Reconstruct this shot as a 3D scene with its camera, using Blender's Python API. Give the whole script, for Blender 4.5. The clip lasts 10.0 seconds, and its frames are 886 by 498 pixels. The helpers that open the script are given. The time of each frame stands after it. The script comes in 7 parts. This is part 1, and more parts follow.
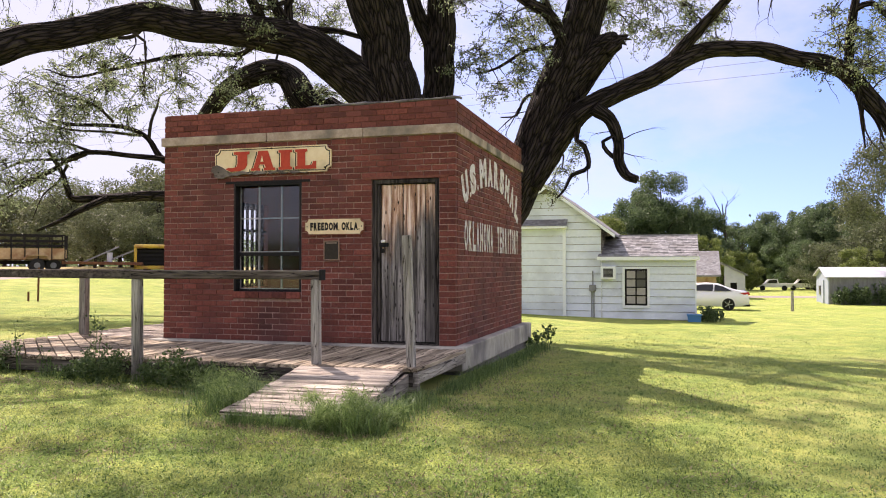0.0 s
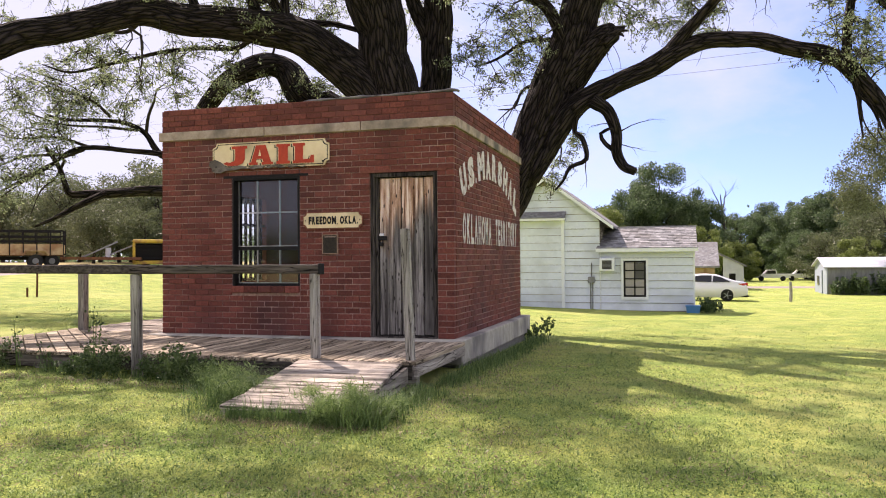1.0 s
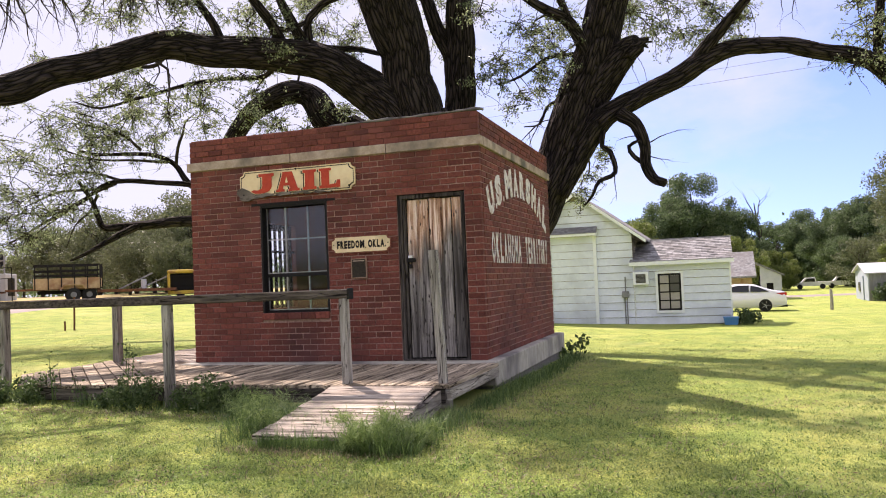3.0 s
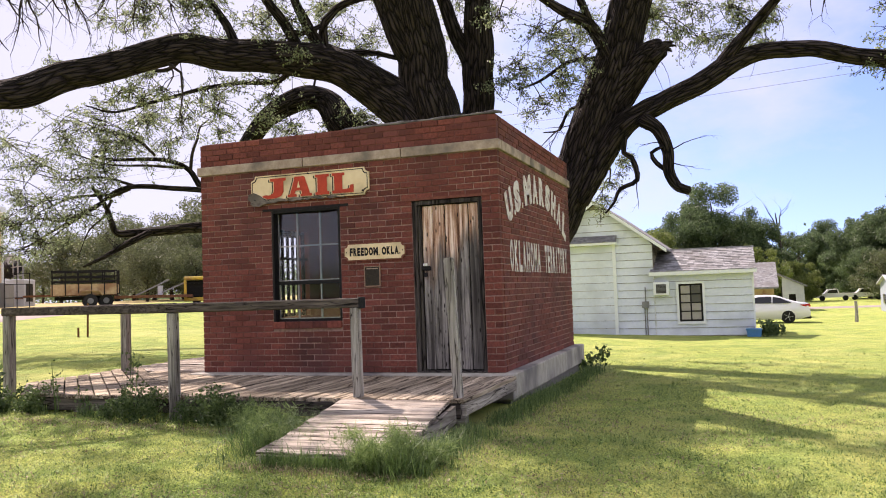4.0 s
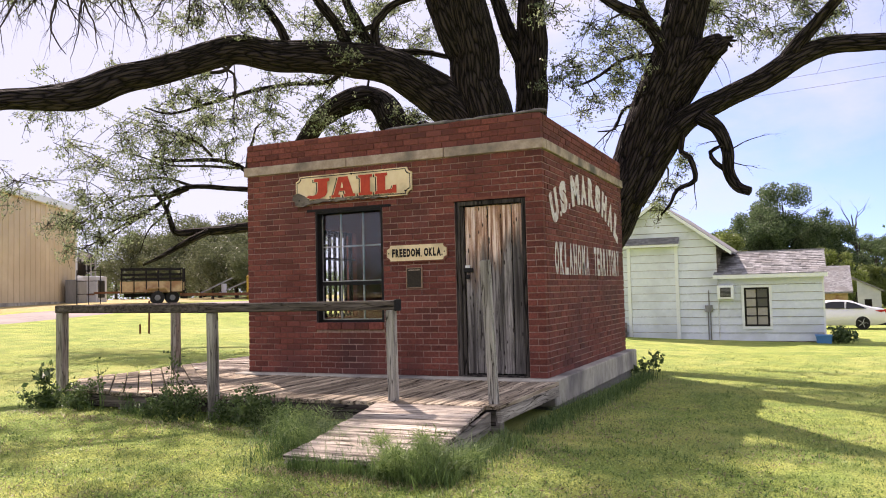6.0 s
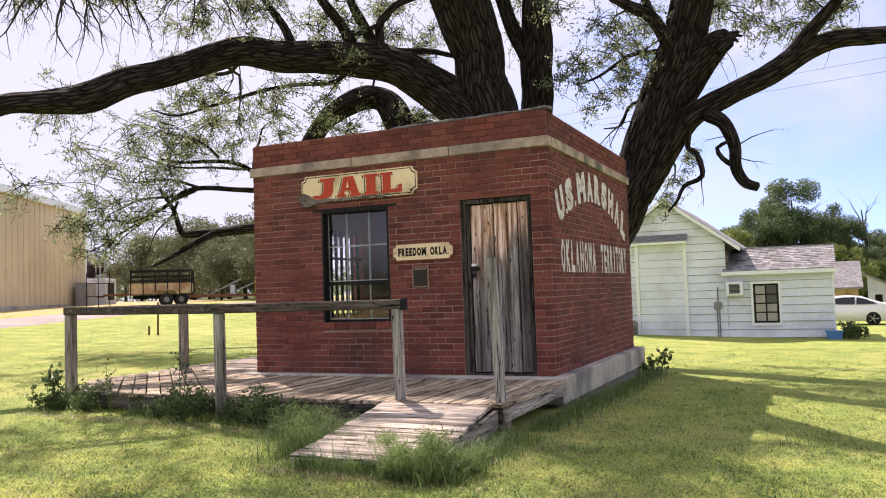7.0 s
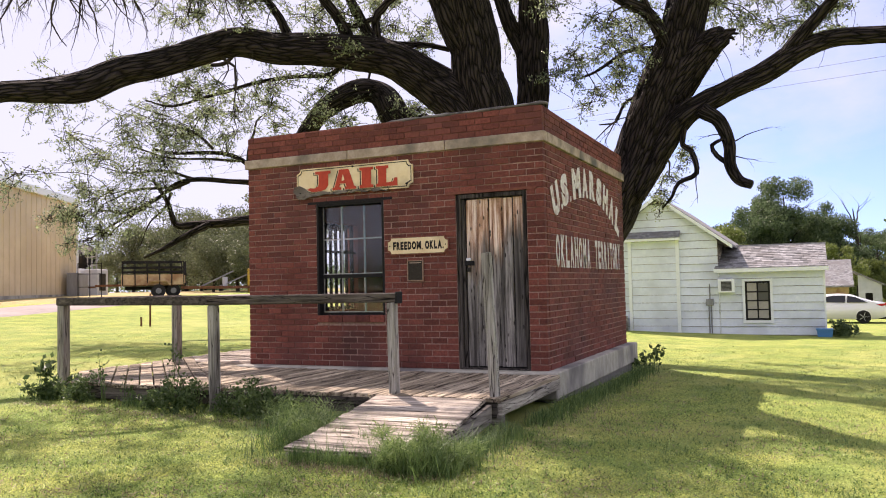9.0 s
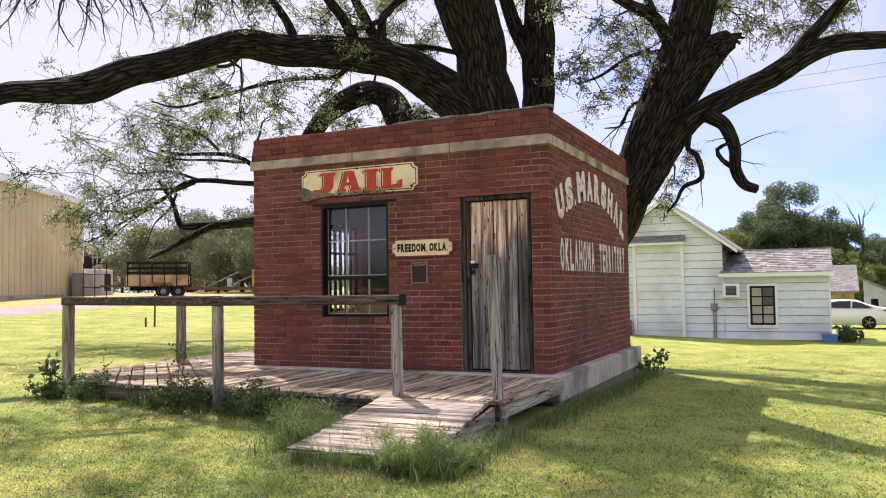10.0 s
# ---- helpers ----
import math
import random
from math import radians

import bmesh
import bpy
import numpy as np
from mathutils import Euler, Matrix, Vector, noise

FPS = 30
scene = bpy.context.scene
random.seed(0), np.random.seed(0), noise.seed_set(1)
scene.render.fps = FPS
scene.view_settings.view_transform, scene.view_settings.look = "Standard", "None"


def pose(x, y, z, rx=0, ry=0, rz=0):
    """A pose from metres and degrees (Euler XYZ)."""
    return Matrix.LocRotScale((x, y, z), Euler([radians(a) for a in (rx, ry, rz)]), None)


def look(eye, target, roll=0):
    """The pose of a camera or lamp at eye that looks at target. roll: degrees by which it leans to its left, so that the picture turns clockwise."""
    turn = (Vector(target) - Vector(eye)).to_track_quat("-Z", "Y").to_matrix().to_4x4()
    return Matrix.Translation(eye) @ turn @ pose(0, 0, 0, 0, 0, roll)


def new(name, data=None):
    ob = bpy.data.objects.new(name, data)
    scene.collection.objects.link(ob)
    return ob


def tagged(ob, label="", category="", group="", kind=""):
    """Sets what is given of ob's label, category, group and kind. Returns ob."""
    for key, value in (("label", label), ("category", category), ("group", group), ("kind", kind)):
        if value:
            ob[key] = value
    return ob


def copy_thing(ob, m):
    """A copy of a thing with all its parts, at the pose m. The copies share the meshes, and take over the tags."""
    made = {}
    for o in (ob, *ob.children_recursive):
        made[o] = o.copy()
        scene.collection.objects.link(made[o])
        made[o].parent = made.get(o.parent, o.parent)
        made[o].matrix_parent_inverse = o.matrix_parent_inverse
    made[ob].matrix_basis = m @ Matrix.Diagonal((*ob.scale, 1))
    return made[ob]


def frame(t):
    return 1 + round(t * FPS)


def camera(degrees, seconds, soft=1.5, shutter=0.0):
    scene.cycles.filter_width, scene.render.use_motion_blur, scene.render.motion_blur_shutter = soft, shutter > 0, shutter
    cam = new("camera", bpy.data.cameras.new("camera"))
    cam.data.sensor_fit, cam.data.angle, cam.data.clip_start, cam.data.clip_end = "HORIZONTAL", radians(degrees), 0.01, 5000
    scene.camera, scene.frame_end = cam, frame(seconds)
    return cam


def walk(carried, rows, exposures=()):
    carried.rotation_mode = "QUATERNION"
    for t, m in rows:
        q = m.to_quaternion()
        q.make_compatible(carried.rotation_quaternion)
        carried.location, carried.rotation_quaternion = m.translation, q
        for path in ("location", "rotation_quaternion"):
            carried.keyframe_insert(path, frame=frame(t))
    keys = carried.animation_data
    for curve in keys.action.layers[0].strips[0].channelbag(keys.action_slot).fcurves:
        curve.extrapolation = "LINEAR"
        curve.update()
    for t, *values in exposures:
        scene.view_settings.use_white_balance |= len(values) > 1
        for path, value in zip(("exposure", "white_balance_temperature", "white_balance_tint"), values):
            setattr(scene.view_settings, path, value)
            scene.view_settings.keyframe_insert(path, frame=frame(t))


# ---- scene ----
cam = camera(58.1, 10.0, 1.05)
PATH = [
    (0, (2.525, -9.114, 1.363), (1.96, -7.196, 1.407), -0.0),
    (0.5, (2.523, -9.103, 1.362), (1.963, -7.183, 1.394), -0.1),
    (1, (2.529, -9.118, 1.366), (1.967, -7.199, 1.392), -0.4),
    (1.5, (2.533, -9.143, 1.366), (1.96, -7.227, 1.396), -0.8),
    (2, (2.532, -9.15, 1.352), (1.94, -7.24, 1.397), -1.5),
    (2.5, (2.561, -9.125, 1.369), (1.944, -7.223, 1.431), -2.1),
    (4, (2.429, -8.688, 1.378), (1.753, -6.808, 1.479), -2.0),
    (4.5, (2.5, -8.559, 1.389), (1.789, -6.692, 1.495), -1.4),
    (5, (2.563, -8.503, 1.391), (1.805, -6.655, 1.498), -1.1),
    (5.5, (2.584, -8.465, 1.399), (1.78, -6.637, 1.505), -0.9),
    (7, (2.613, -8.421, 1.388), (1.771, -6.61, 1.493), -1.9),
    (7.5, (2.618, -8.424, 1.392), (1.783, -6.61, 1.491), -2.0),
    (8, (2.607, -8.418, 1.381), (1.779, -6.599, 1.475), -2.0),
    (8.5, (2.595, -8.421, 1.38), (1.771, -6.6, 1.471), -1.7),
    (9, (2.591, -8.436, 1.387), (1.765, -6.617, 1.477), -1.3),
    (9.5, (2.593, -8.448, 1.387), (1.762, -6.631, 1.479), -1.1),
    (10, (2.595, -8.439, 1.383), (1.759, -6.625, 1.48), -0.9),
]
walk(cam, [(t, look(eye, target, roll)) for t, eye, target, roll in PATH], [(0, 0.92, 6800, 28), (10, 0.92, 6800, 28)])

# ---- light ----
SUN_EL, SUN_DIR = 50.0, (-0.56, 0.5)
world = bpy.data.worlds.new("sky")
scene.world = world
world.use_nodes = True
wn = world.node_tree.nodes
wl = world.node_tree.links
sky = wn.new("ShaderNodeTexSky")
sky.sky_type = "NISHITA"
sky.sun_disc = False
sky.sun_elevation = radians(SUN_EL)
sky.sun_rotation = math.atan2(SUN_DIR[0], SUN_DIR[1])
sky.air_density, sky.dust_density, sky.ozone_density = 1.0, 0.15, 3.0
sky.altitude = 1200
coord = wn.new("ShaderNodeTexCoord")
cloud = wn.new("ShaderNodeTexNoise")
cloud.inputs["Scale"].default_value, cloud.inputs["Detail"].default_value, cloud.inputs["Roughness"].default_value = 1.7, 7, 0.6
place = wn.new("ShaderNodeMapping")
place.inputs["Location"].default_value, place.inputs["Scale"].default_value = (1.3, 0.4, 0.0), (1, 1, 2.2)
wl.new(coord.outputs["Generated"], place.inputs["Vector"])
wl.new(place.outputs[0], cloud.inputs["Vector"])
# clear sky ahead; unseen cloud beside and behind is added to brighten shaded walls
ahead = wn.new("ShaderNodeVectorMath")
ahead.operation = "DOT_PRODUCT"
ahead.inputs[1].default_value = (0.35, 0.94, 0.0)
wl.new(coord.outputs["Generated"], ahead.inputs[0])
off_view = wn.new("ShaderNodeMath")
off_view.operation = "MULTIPLY_ADD"
off_view.inputs[1].default_value = -2.2
wl.new(ahead.outputs["Value"], off_view.inputs[0])
wisp = wn.new("ShaderNodeMath")
wisp.operation = "MULTIPLY"
wisp.inputs[1].default_value = 2.2
wl.new(cloud.outputs[0], wisp.inputs[0])
wl.new(wisp.outputs[0], off_view.inputs[2])
veil = wn.new("ShaderNodeValToRGB")
veil.color_ramp.elements[0].position, veil.color_ramp.elements[1].position = 0.0, 0.5
veil.color_ramp.elements[1].color = (0.9, 0.9, 0.9, 1)
base_cover = wn.new("ShaderNodeMath")
base_cover.operation = "ADD"
base_cover.inputs[1].default_value = 1.05
wl.new(off_view.outputs[0], base_cover.inputs[0])
wl.new(base_cover.outputs[0], veil.inputs[0])
cover = wn.new("ShaderNodeMixRGB")
wl.new(veil.outputs[0], cover.inputs[0])
lift_z = wn.new("ShaderNodeMapping")
lift_z.inputs["Location"].default_value, lift_z.inputs["Scale"].default_value = (0, 0, 0.1), (1, 1, 0.9)
wl.new(coord.outputs["Generated"], lift_z.inputs["Vector"])
wl.new(lift_z.outputs[0], sky.inputs["Vector"])
clear = wn.new("ShaderNodeMixRGB")
clear.blend_type = "MULTIPLY"
clear.inputs[0].default_value = 1.0
clear.inputs[2].default_value = (0.76, 0.75, 0.9, 1)
wl.new(sky.outputs[0], clear.inputs[1])
wl.new(clear.outputs[0], cover.inputs[1])
cover.inputs[2].default_value = (3.05, 3.28, 3.75, 1)
wl.new(cover.outputs[0], wn["Background"].inputs[0])
wn["Background"].inputs[1].default_value = 0.15
sun_data = bpy.data.lights.new("sun", "SUN")
sun_data.energy, sun_data.angle, sun_data.color = 5.0, radians(0.55), (1.0, 0.93, 0.82)
sun = new("sun", sun_data)
flat = math.cos(radians(SUN_EL))
norm = math.hypot(*SUN_DIR)
to_sun = Vector((SUN_DIR[0] / norm * flat, SUN_DIR[1] / norm * flat, math.sin(radians(SUN_EL))))
sun.rotation_euler = to_sun.to_track_quat("Z", "Y").to_euler()
sun.location = (-30, 15, 40)


# ---- materials ----
def surf(name, c1, c2, scale=8.0, rough=0.8, bump=0.3, metal=0.0, stretch=(1, 1, 1), c3=None, big=0.6, vary="", spread=0.25, depth=0.01, spec=0.3):
    """Two-colour grain, a third colour in large blotches, relief, and a change of tone from piece to piece."""
    m = bpy.data.materials.new(name)
    m.use_nodes = True
    n, l = m.node_tree.nodes, m.node_tree.links
    b = n["Principled BSDF"]
    b.inputs["Roughness"].default_value, b.inputs["Metallic"].default_value = rough, metal
    b.inputs["Specular IOR Level"].default_value = spec
    geo = n.new("ShaderNodeNewGeometry")
    mp = n.new("ShaderNodeMapping")
    mp.inputs["Scale"].default_value = stretch
    l.new(geo.outputs["Position"], mp.inputs["Vector"])
    fine = n.new("ShaderNodeTexNoise")
    fine.inputs["Scale"].default_value, fine.inputs["Detail"].default_value, fine.inputs["Roughness"].default_value = scale, 5, 0.65
    l.new(mp.outputs[0], fine.inputs["Vector"])
    ramp = n.new("ShaderNodeValToRGB")
    ramp.color_ramp.elements[0].position, ramp.color_ramp.elements[1].position = 0.33, 0.67
    ramp.color_ramp.elements[0].color, ramp.color_ramp.elements[1].color = (*c1, 1), (*c2, 1)
    l.new(fine.outputs[0], ramp.inputs[0])
    out = ramp.outputs[0]
    if c3:
        blot = n.new("ShaderNodeTexNoise")
        blot.inputs["Scale"].default_value, blot.inputs["Detail"].default_value = big, 4
        l.new(mp.outputs[0], blot.inputs["Vector"])
        mask = n.new("ShaderNodeValToRGB")
        mask.color_ramp.elements[0].position, mask.color_ramp.elements[1].position = 0.47, 0.66
        l.new(blot.outputs[0], mask.inputs[0])
        mx = n.new("ShaderNodeMixRGB")
        l.new(mask.outputs[0], mx.inputs[0])
        l.new(out, mx.inputs[1])
        mx.inputs[2].default_value = (*c3, 1)
        out = mx.outputs[0]
    if vary:
        hsv = n.new("ShaderNodeHueSaturation")
        rnd = n.new("ShaderNodeMapRange")
        rnd.inputs["To Min"].default_value, rnd.inputs["To Max"].default_value = 1 - spread, 1 + spread
        if vary == "object":
            l.new(n.new("ShaderNodeObjectInfo").outputs["Random"], rnd.inputs[0])
        else:
            l.new(geo.outputs["Random Per Island"], rnd.inputs[0])
        l.new(rnd.outputs[0], hsv.inputs["Value"])
        l.new(out, hsv.inputs["Color"])
        out = hsv.outputs[0]
    l.new(out, b.inputs["Base Color"])
    if bump:
        bp = n.new("ShaderNodeBump")
        bp.inputs["Strength"].default_value, bp.inputs["Distance"].default_value = bump, depth
        l.new(fine.outputs[0], bp.inputs["Height"])
        l.new(bp.outputs[0], b.inputs["Normal"])
    return m


def leafy(name, c1, c2, thin=0.35):
    """Leaf: diffuse with light passing through, tone differing from leaf to leaf."""
    m = bpy.data.materials.new(name)
    m.use_nodes = True
    n, l = m.node_tree.nodes, m.node_tree.links
    geo = n.new("ShaderNodeNewGeometry")
    ramp = n.new("ShaderNodeValToRGB")
    ramp.color_ramp.elements[0].color, ramp.color_ramp.elements[1].color = (*c1, 1), (*c2, 1)
    l.new(geo.outputs["Random Per Island"], ramp.inputs[0])
    b = n["Principled BSDF"]
    b.inputs["Roughness"].default_value = 0.5
    b.inputs["Specular IOR Level"].default_value = 0.35
    l.new(ramp.outputs[0], b.inputs["Base Color"])
    tr = n.new("ShaderNodeBsdfTranslucent")
    l.new(ramp.outputs[0], tr.inputs["Color"])
    mx = n.new("ShaderNodeMixShader")
    mx.inputs[0].default_value = thin
    l.new(b.outputs[0], mx.inputs[1])
    l.new(tr.outputs[0], mx.inputs[2])
    l.new(mx.outputs[0], n["Material Output"].inputs["Surface"])
    return m


def plain(name, c, rough=0.5, metal=0.0, glass=False):
    m = bpy.data.materials.new(name)
    m.use_nodes = True
    b = m.node_tree.nodes["Principled BSDF"]
    b.inputs["Base Color"].default_value = (*c, 1)
    b.inputs["Roughness"].default_value, b.inputs["Metallic"].default_value = rough, metal
    if glass:
        b.inputs["Transmission Weight"].default_value = 1.0
        b.inputs["IOR"].default_value = 1.45
    return m


BRICK = surf("brick", (0.11, 0.029, 0.022), (0.225, 0.07, 0.049), 34, 0.88, 0.5, vary="object", spread=0.3, c3=(0.1, 0.038, 0.032), big=1.1)
BRICK_FIELD = surf("brick_field", (0.11, 0.029, 0.022), (0.225, 0.07, 0.049), 34, 0.88, 0.5, vary="island", spread=0.3, c3=(0.125, 0.043, 0.035), big=1.1)
MORTAR = surf("mortar", (0.25, 0.15, 0.125), (0.46, 0.32, 0.265), 30, 0.95, 0.5, c3=(0.15, 0.075, 0.06), big=1.6)
MORTAR_PAINTED = surf("painted_mortar", (0.13, 0.045, 0.035), (0.23, 0.1, 0.078), 40, 0.95, 0.4, c3=(0.09, 0.034, 0.028), big=2.0)
STONE = surf("band_stone", (0.33, 0.255, 0.19), (0.52, 0.42, 0.33), 14, 0.9, 0.4, c3=(0.13, 0.12, 0.1), big=2.2, vary="object", spread=0.12)
CONCRETE = surf("concrete", (0.34, 0.32, 0.265), (0.51, 0.485, 0.41), 10, 0.92, 0.4, c3=(0.18, 0.17, 0.16), big=1.6, stretch=(1, 1, 0.6))
CONCRETE_DARK = surf("block_wall", (0.16, 0.15, 0.14), (0.25, 0.24, 0.22), 14, 0.95, 0.5)
def wood(name, dark, pale, stain, turn=0.0, stretch=(1, 1, 1), spread=0.2, grain=26.0, cracks=0.03, bleach=0.6):
    """Weathered timber: streaky grain, long dark cracks and blotchy stains; turn and stretch lay the grain along the boards."""
    m = bpy.data.materials.new(name)
    m.use_nodes = True
    n, l = m.node_tree.nodes, m.node_tree.links
    b = n["Principled BSDF"]
    b.inputs["Roughness"].default_value, b.inputs["Specular IOR Level"].default_value = 0.9, 0.2
    geo = n.new("ShaderNodeNewGeometry")
    info = n.new("ShaderNodeObjectInfo")
    rot = n.new("ShaderNodeMapping")
    rot.inputs["Rotation"].default_value = (0, 0, turn)
    l.new(geo.outputs["Position"], rot.inputs["Vector"])
    mp = n.new("ShaderNodeMapping")
    mp.inputs["Scale"].default_value = stretch
    l.new(rot.outputs[0], mp.inputs["Vector"])
    off = n.new("ShaderNodeVectorMath")
    off.operation = "ADD"
    away = n.new("ShaderNodeVectorMath")
    away.operation = "SCALE"
    away.inputs[0].default_value = (7.0, 3.0, 5.0)
    l.new(info.outputs["Random"], away.inputs["Scale"])
    l.new(mp.outputs[0], off.inputs[0])
    l.new(away.outputs[0], off.inputs[1])

    def noise_of(scale, detail, rough=0.6):
        t = n.new("ShaderNodeTexNoise")
        t.inputs["Scale"].default_value, t.inputs["Detail"].default_value, t.inputs["Roughness"].default_value = scale, detail, rough
        l.new(off.outputs[0], t.inputs["Vector"])
        return t.outputs[0]

    def ramp_of(src, p0, p1, c0, c1):
        r = n.new("ShaderNodeValToRGB")
        r.color_ramp.elements[0].position, r.color_ramp.elements[1].position = p0, p1
        r.color_ramp.elements[0].color, r.color_ramp.elements[1].color = (*c0, 1), (*c1, 1)
        l.new(src, r.inputs[0])
        return r.outputs[0]

    def mix_of(fac, a, c, kind="MIX"):
        x = n.new("ShaderNodeMixRGB")
        x.blend_type = kind
        if isinstance(fac, float):
            x.inputs[0].default_value = fac
        else:
            l.new(fac, x.inputs[0])
        l.new(a, x.inputs[1])
        if isinstance(c, tuple):
            x.inputs[2].default_value = (*c, 1)
        else:
            l.new(c, x.inputs[2])
        return x.outputs[0]

    fine = noise_of(grain, 5, 0.7)
    out = ramp_of(fine, 0.34, 0.64, dark, pale)
    out = mix_of(ramp_of(noise_of(grain * 0.22, 4), bleach - 0.12, bleach + 0.06, (0, 0, 0), (0.75, 0.75, 0.75)), out, stain)
    diff = n.new("ShaderNodeMath")
    diff.operation = "SUBTRACT"
    diff.inputs[1].default_value = 0.5
    l.new(noise_of(grain * 0.6, 2, 0.4), diff.inputs[0])
    fold = n.new("ShaderNodeMath")
    fold.operation = "ABSOLUTE"
    l.new(diff.outputs[0], fold.inputs[0])
    crack = ramp_of(fold.outputs[0], cracks * 0.2, cracks, (0.12, 0.1, 0.09), (1, 1, 1))
    out = mix_of(1.0, out, crack, "MULTIPLY")
    rnd = n.new("ShaderNodeMapRange")
    rnd.inputs["To Min"].default_value, rnd.inputs["To Max"].default_value = 1 - spread, 1 + spread
    l.new(info.outputs["Random"], rnd.inputs[0])
    hsv = n.new("ShaderNodeHueSaturation")
    l.new(rnd.outputs[0], hsv.inputs["Value"])
    l.new(out, hsv.inputs["Color"])
    l.new(hsv.outputs[0], b.inputs["Base Color"])
    high = mix_of(1.0, fine, crack, "MULTIPLY")
    bp = n.new("ShaderNodeBump")
    bp.inputs["Strength"].default_value, bp.inputs["Distance"].default_value = 0.8, 0.012
    l.new(high, bp.inputs["Height"])
    l.new(bp.outputs[0], b.inputs["Normal"])
    return m


WOOD_Y = wood("deck_wood_along", (0.23, 0.185, 0.125), (0.66, 0.555, 0.41), (0.1, 0.078, 0.052), 0, (1, 0.05, 1), 0.28, 30, 0.03, 0.54)
WOOD_D = wood("deck_wood_corner", (0.23, 0.185, 0.125), (0.66, 0.555, 0.41), (0.1, 0.078, 0.052), radians(45), (1, 0.05, 1), 0.25, 30, 0.045, 0.52)
WOOD_X = wood("ramp_wood", (0.26, 0.22, 0.17), (0.7, 0.62, 0.52), (0.09, 0.07, 0.055), 0, (0.05, 1, 1), 0.2, 30, 0.04, 0.55)
WOOD_Z = wood("post_wood", (0.27, 0.255, 0.22), (0.7, 0.67, 0.6), (0.18, 0.165, 0.14), 0, (1, 1, 0.05), 0.25, 55, 0.022, 0.58)
WOOD_RAIL = wood("rail_wood", (0.02, 0.016, 0.013), (0.12, 0.1, 0.083), (0.26, 0.23, 0.2), -0.05, (0.03, 1, 1), 0.1, 44, 0.02, 0.68)
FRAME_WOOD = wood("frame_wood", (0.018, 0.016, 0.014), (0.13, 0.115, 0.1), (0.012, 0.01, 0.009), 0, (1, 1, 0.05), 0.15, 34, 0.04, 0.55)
# front fascia: stained wood, with its shade put into the colour as well
FASCIA_SHADE_STAIN = wood("shaded_stained_fascia_wood", (0.05, 0.042, 0.036), (0.24, 0.21, 0.175), (0.025, 0.021, 0.018), 0, (0.08, 0.08, 1), 0.3, 26, 0.03, 0.5)
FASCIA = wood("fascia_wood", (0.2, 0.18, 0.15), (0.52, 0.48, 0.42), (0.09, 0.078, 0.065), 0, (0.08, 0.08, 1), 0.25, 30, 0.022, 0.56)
STEEL_DARK = surf("dark_steel", (0.006, 0.006, 0.007), (0.018, 0.017, 0.016), 30, 0.65, 0.2, spec=0.2)
STEEL_GREY = surf("grey_steel", (0.22, 0.22, 0.22), (0.4, 0.4, 0.4), 30, 0.45, 0.1, metal=0.6)
GLASS = plain("window_glass", (0.93, 0.96, 0.96), 0.02, glass=True)
SIGN_CREAM = surf("sign_cream", (0.76, 0.6, 0.34), (0.86, 0.72, 0.46), 7, 0.5, 0.05, c3=(0.5, 0.41, 0.24), big=3)
SIGN_RED = surf("sign_red", (0.4, 0.035, 0.012), (0.54, 0.062, 0.022), 12, 0.5, 0.05)
SIGN_BLACK = surf("sign_black", (0.006, 0.005, 0.005), (0.016, 0.013, 0.011), 12, 0.6, 0.05, spec=0.2)
RUST_RED = surf("sign_edge", (0.14, 0.04, 0.025), (0.22, 0.08, 0.05), 20, 0.7, 0.2)
SPLINTER = surf("splintered_wood", (0.05, 0.04, 0.034), (0.34, 0.3, 0.25), 18, 0.9, 0.8, stretch=(0.3, 1, 1), c3=(0.05, 0.042, 0.036), big=9)
BRONZE = surf("bronze", (0.02, 0.017, 0.013), (0.055, 0.045, 0.03), 60, 0.6, 0.6, metal=0.2)
PLAQUE_EDGE = surf("plaque_edge", (0.24, 0.15, 0.1), (0.34, 0.23, 0.16), 30, 0.6, 0.1)
PAINT_WORN = surf("worn_white_lettering", (0.6, 0.56, 0.52), (0.82, 0.79, 0.74), 30, 0.85, 0.4, c3=(0.5, 0.4, 0.35), big=9)


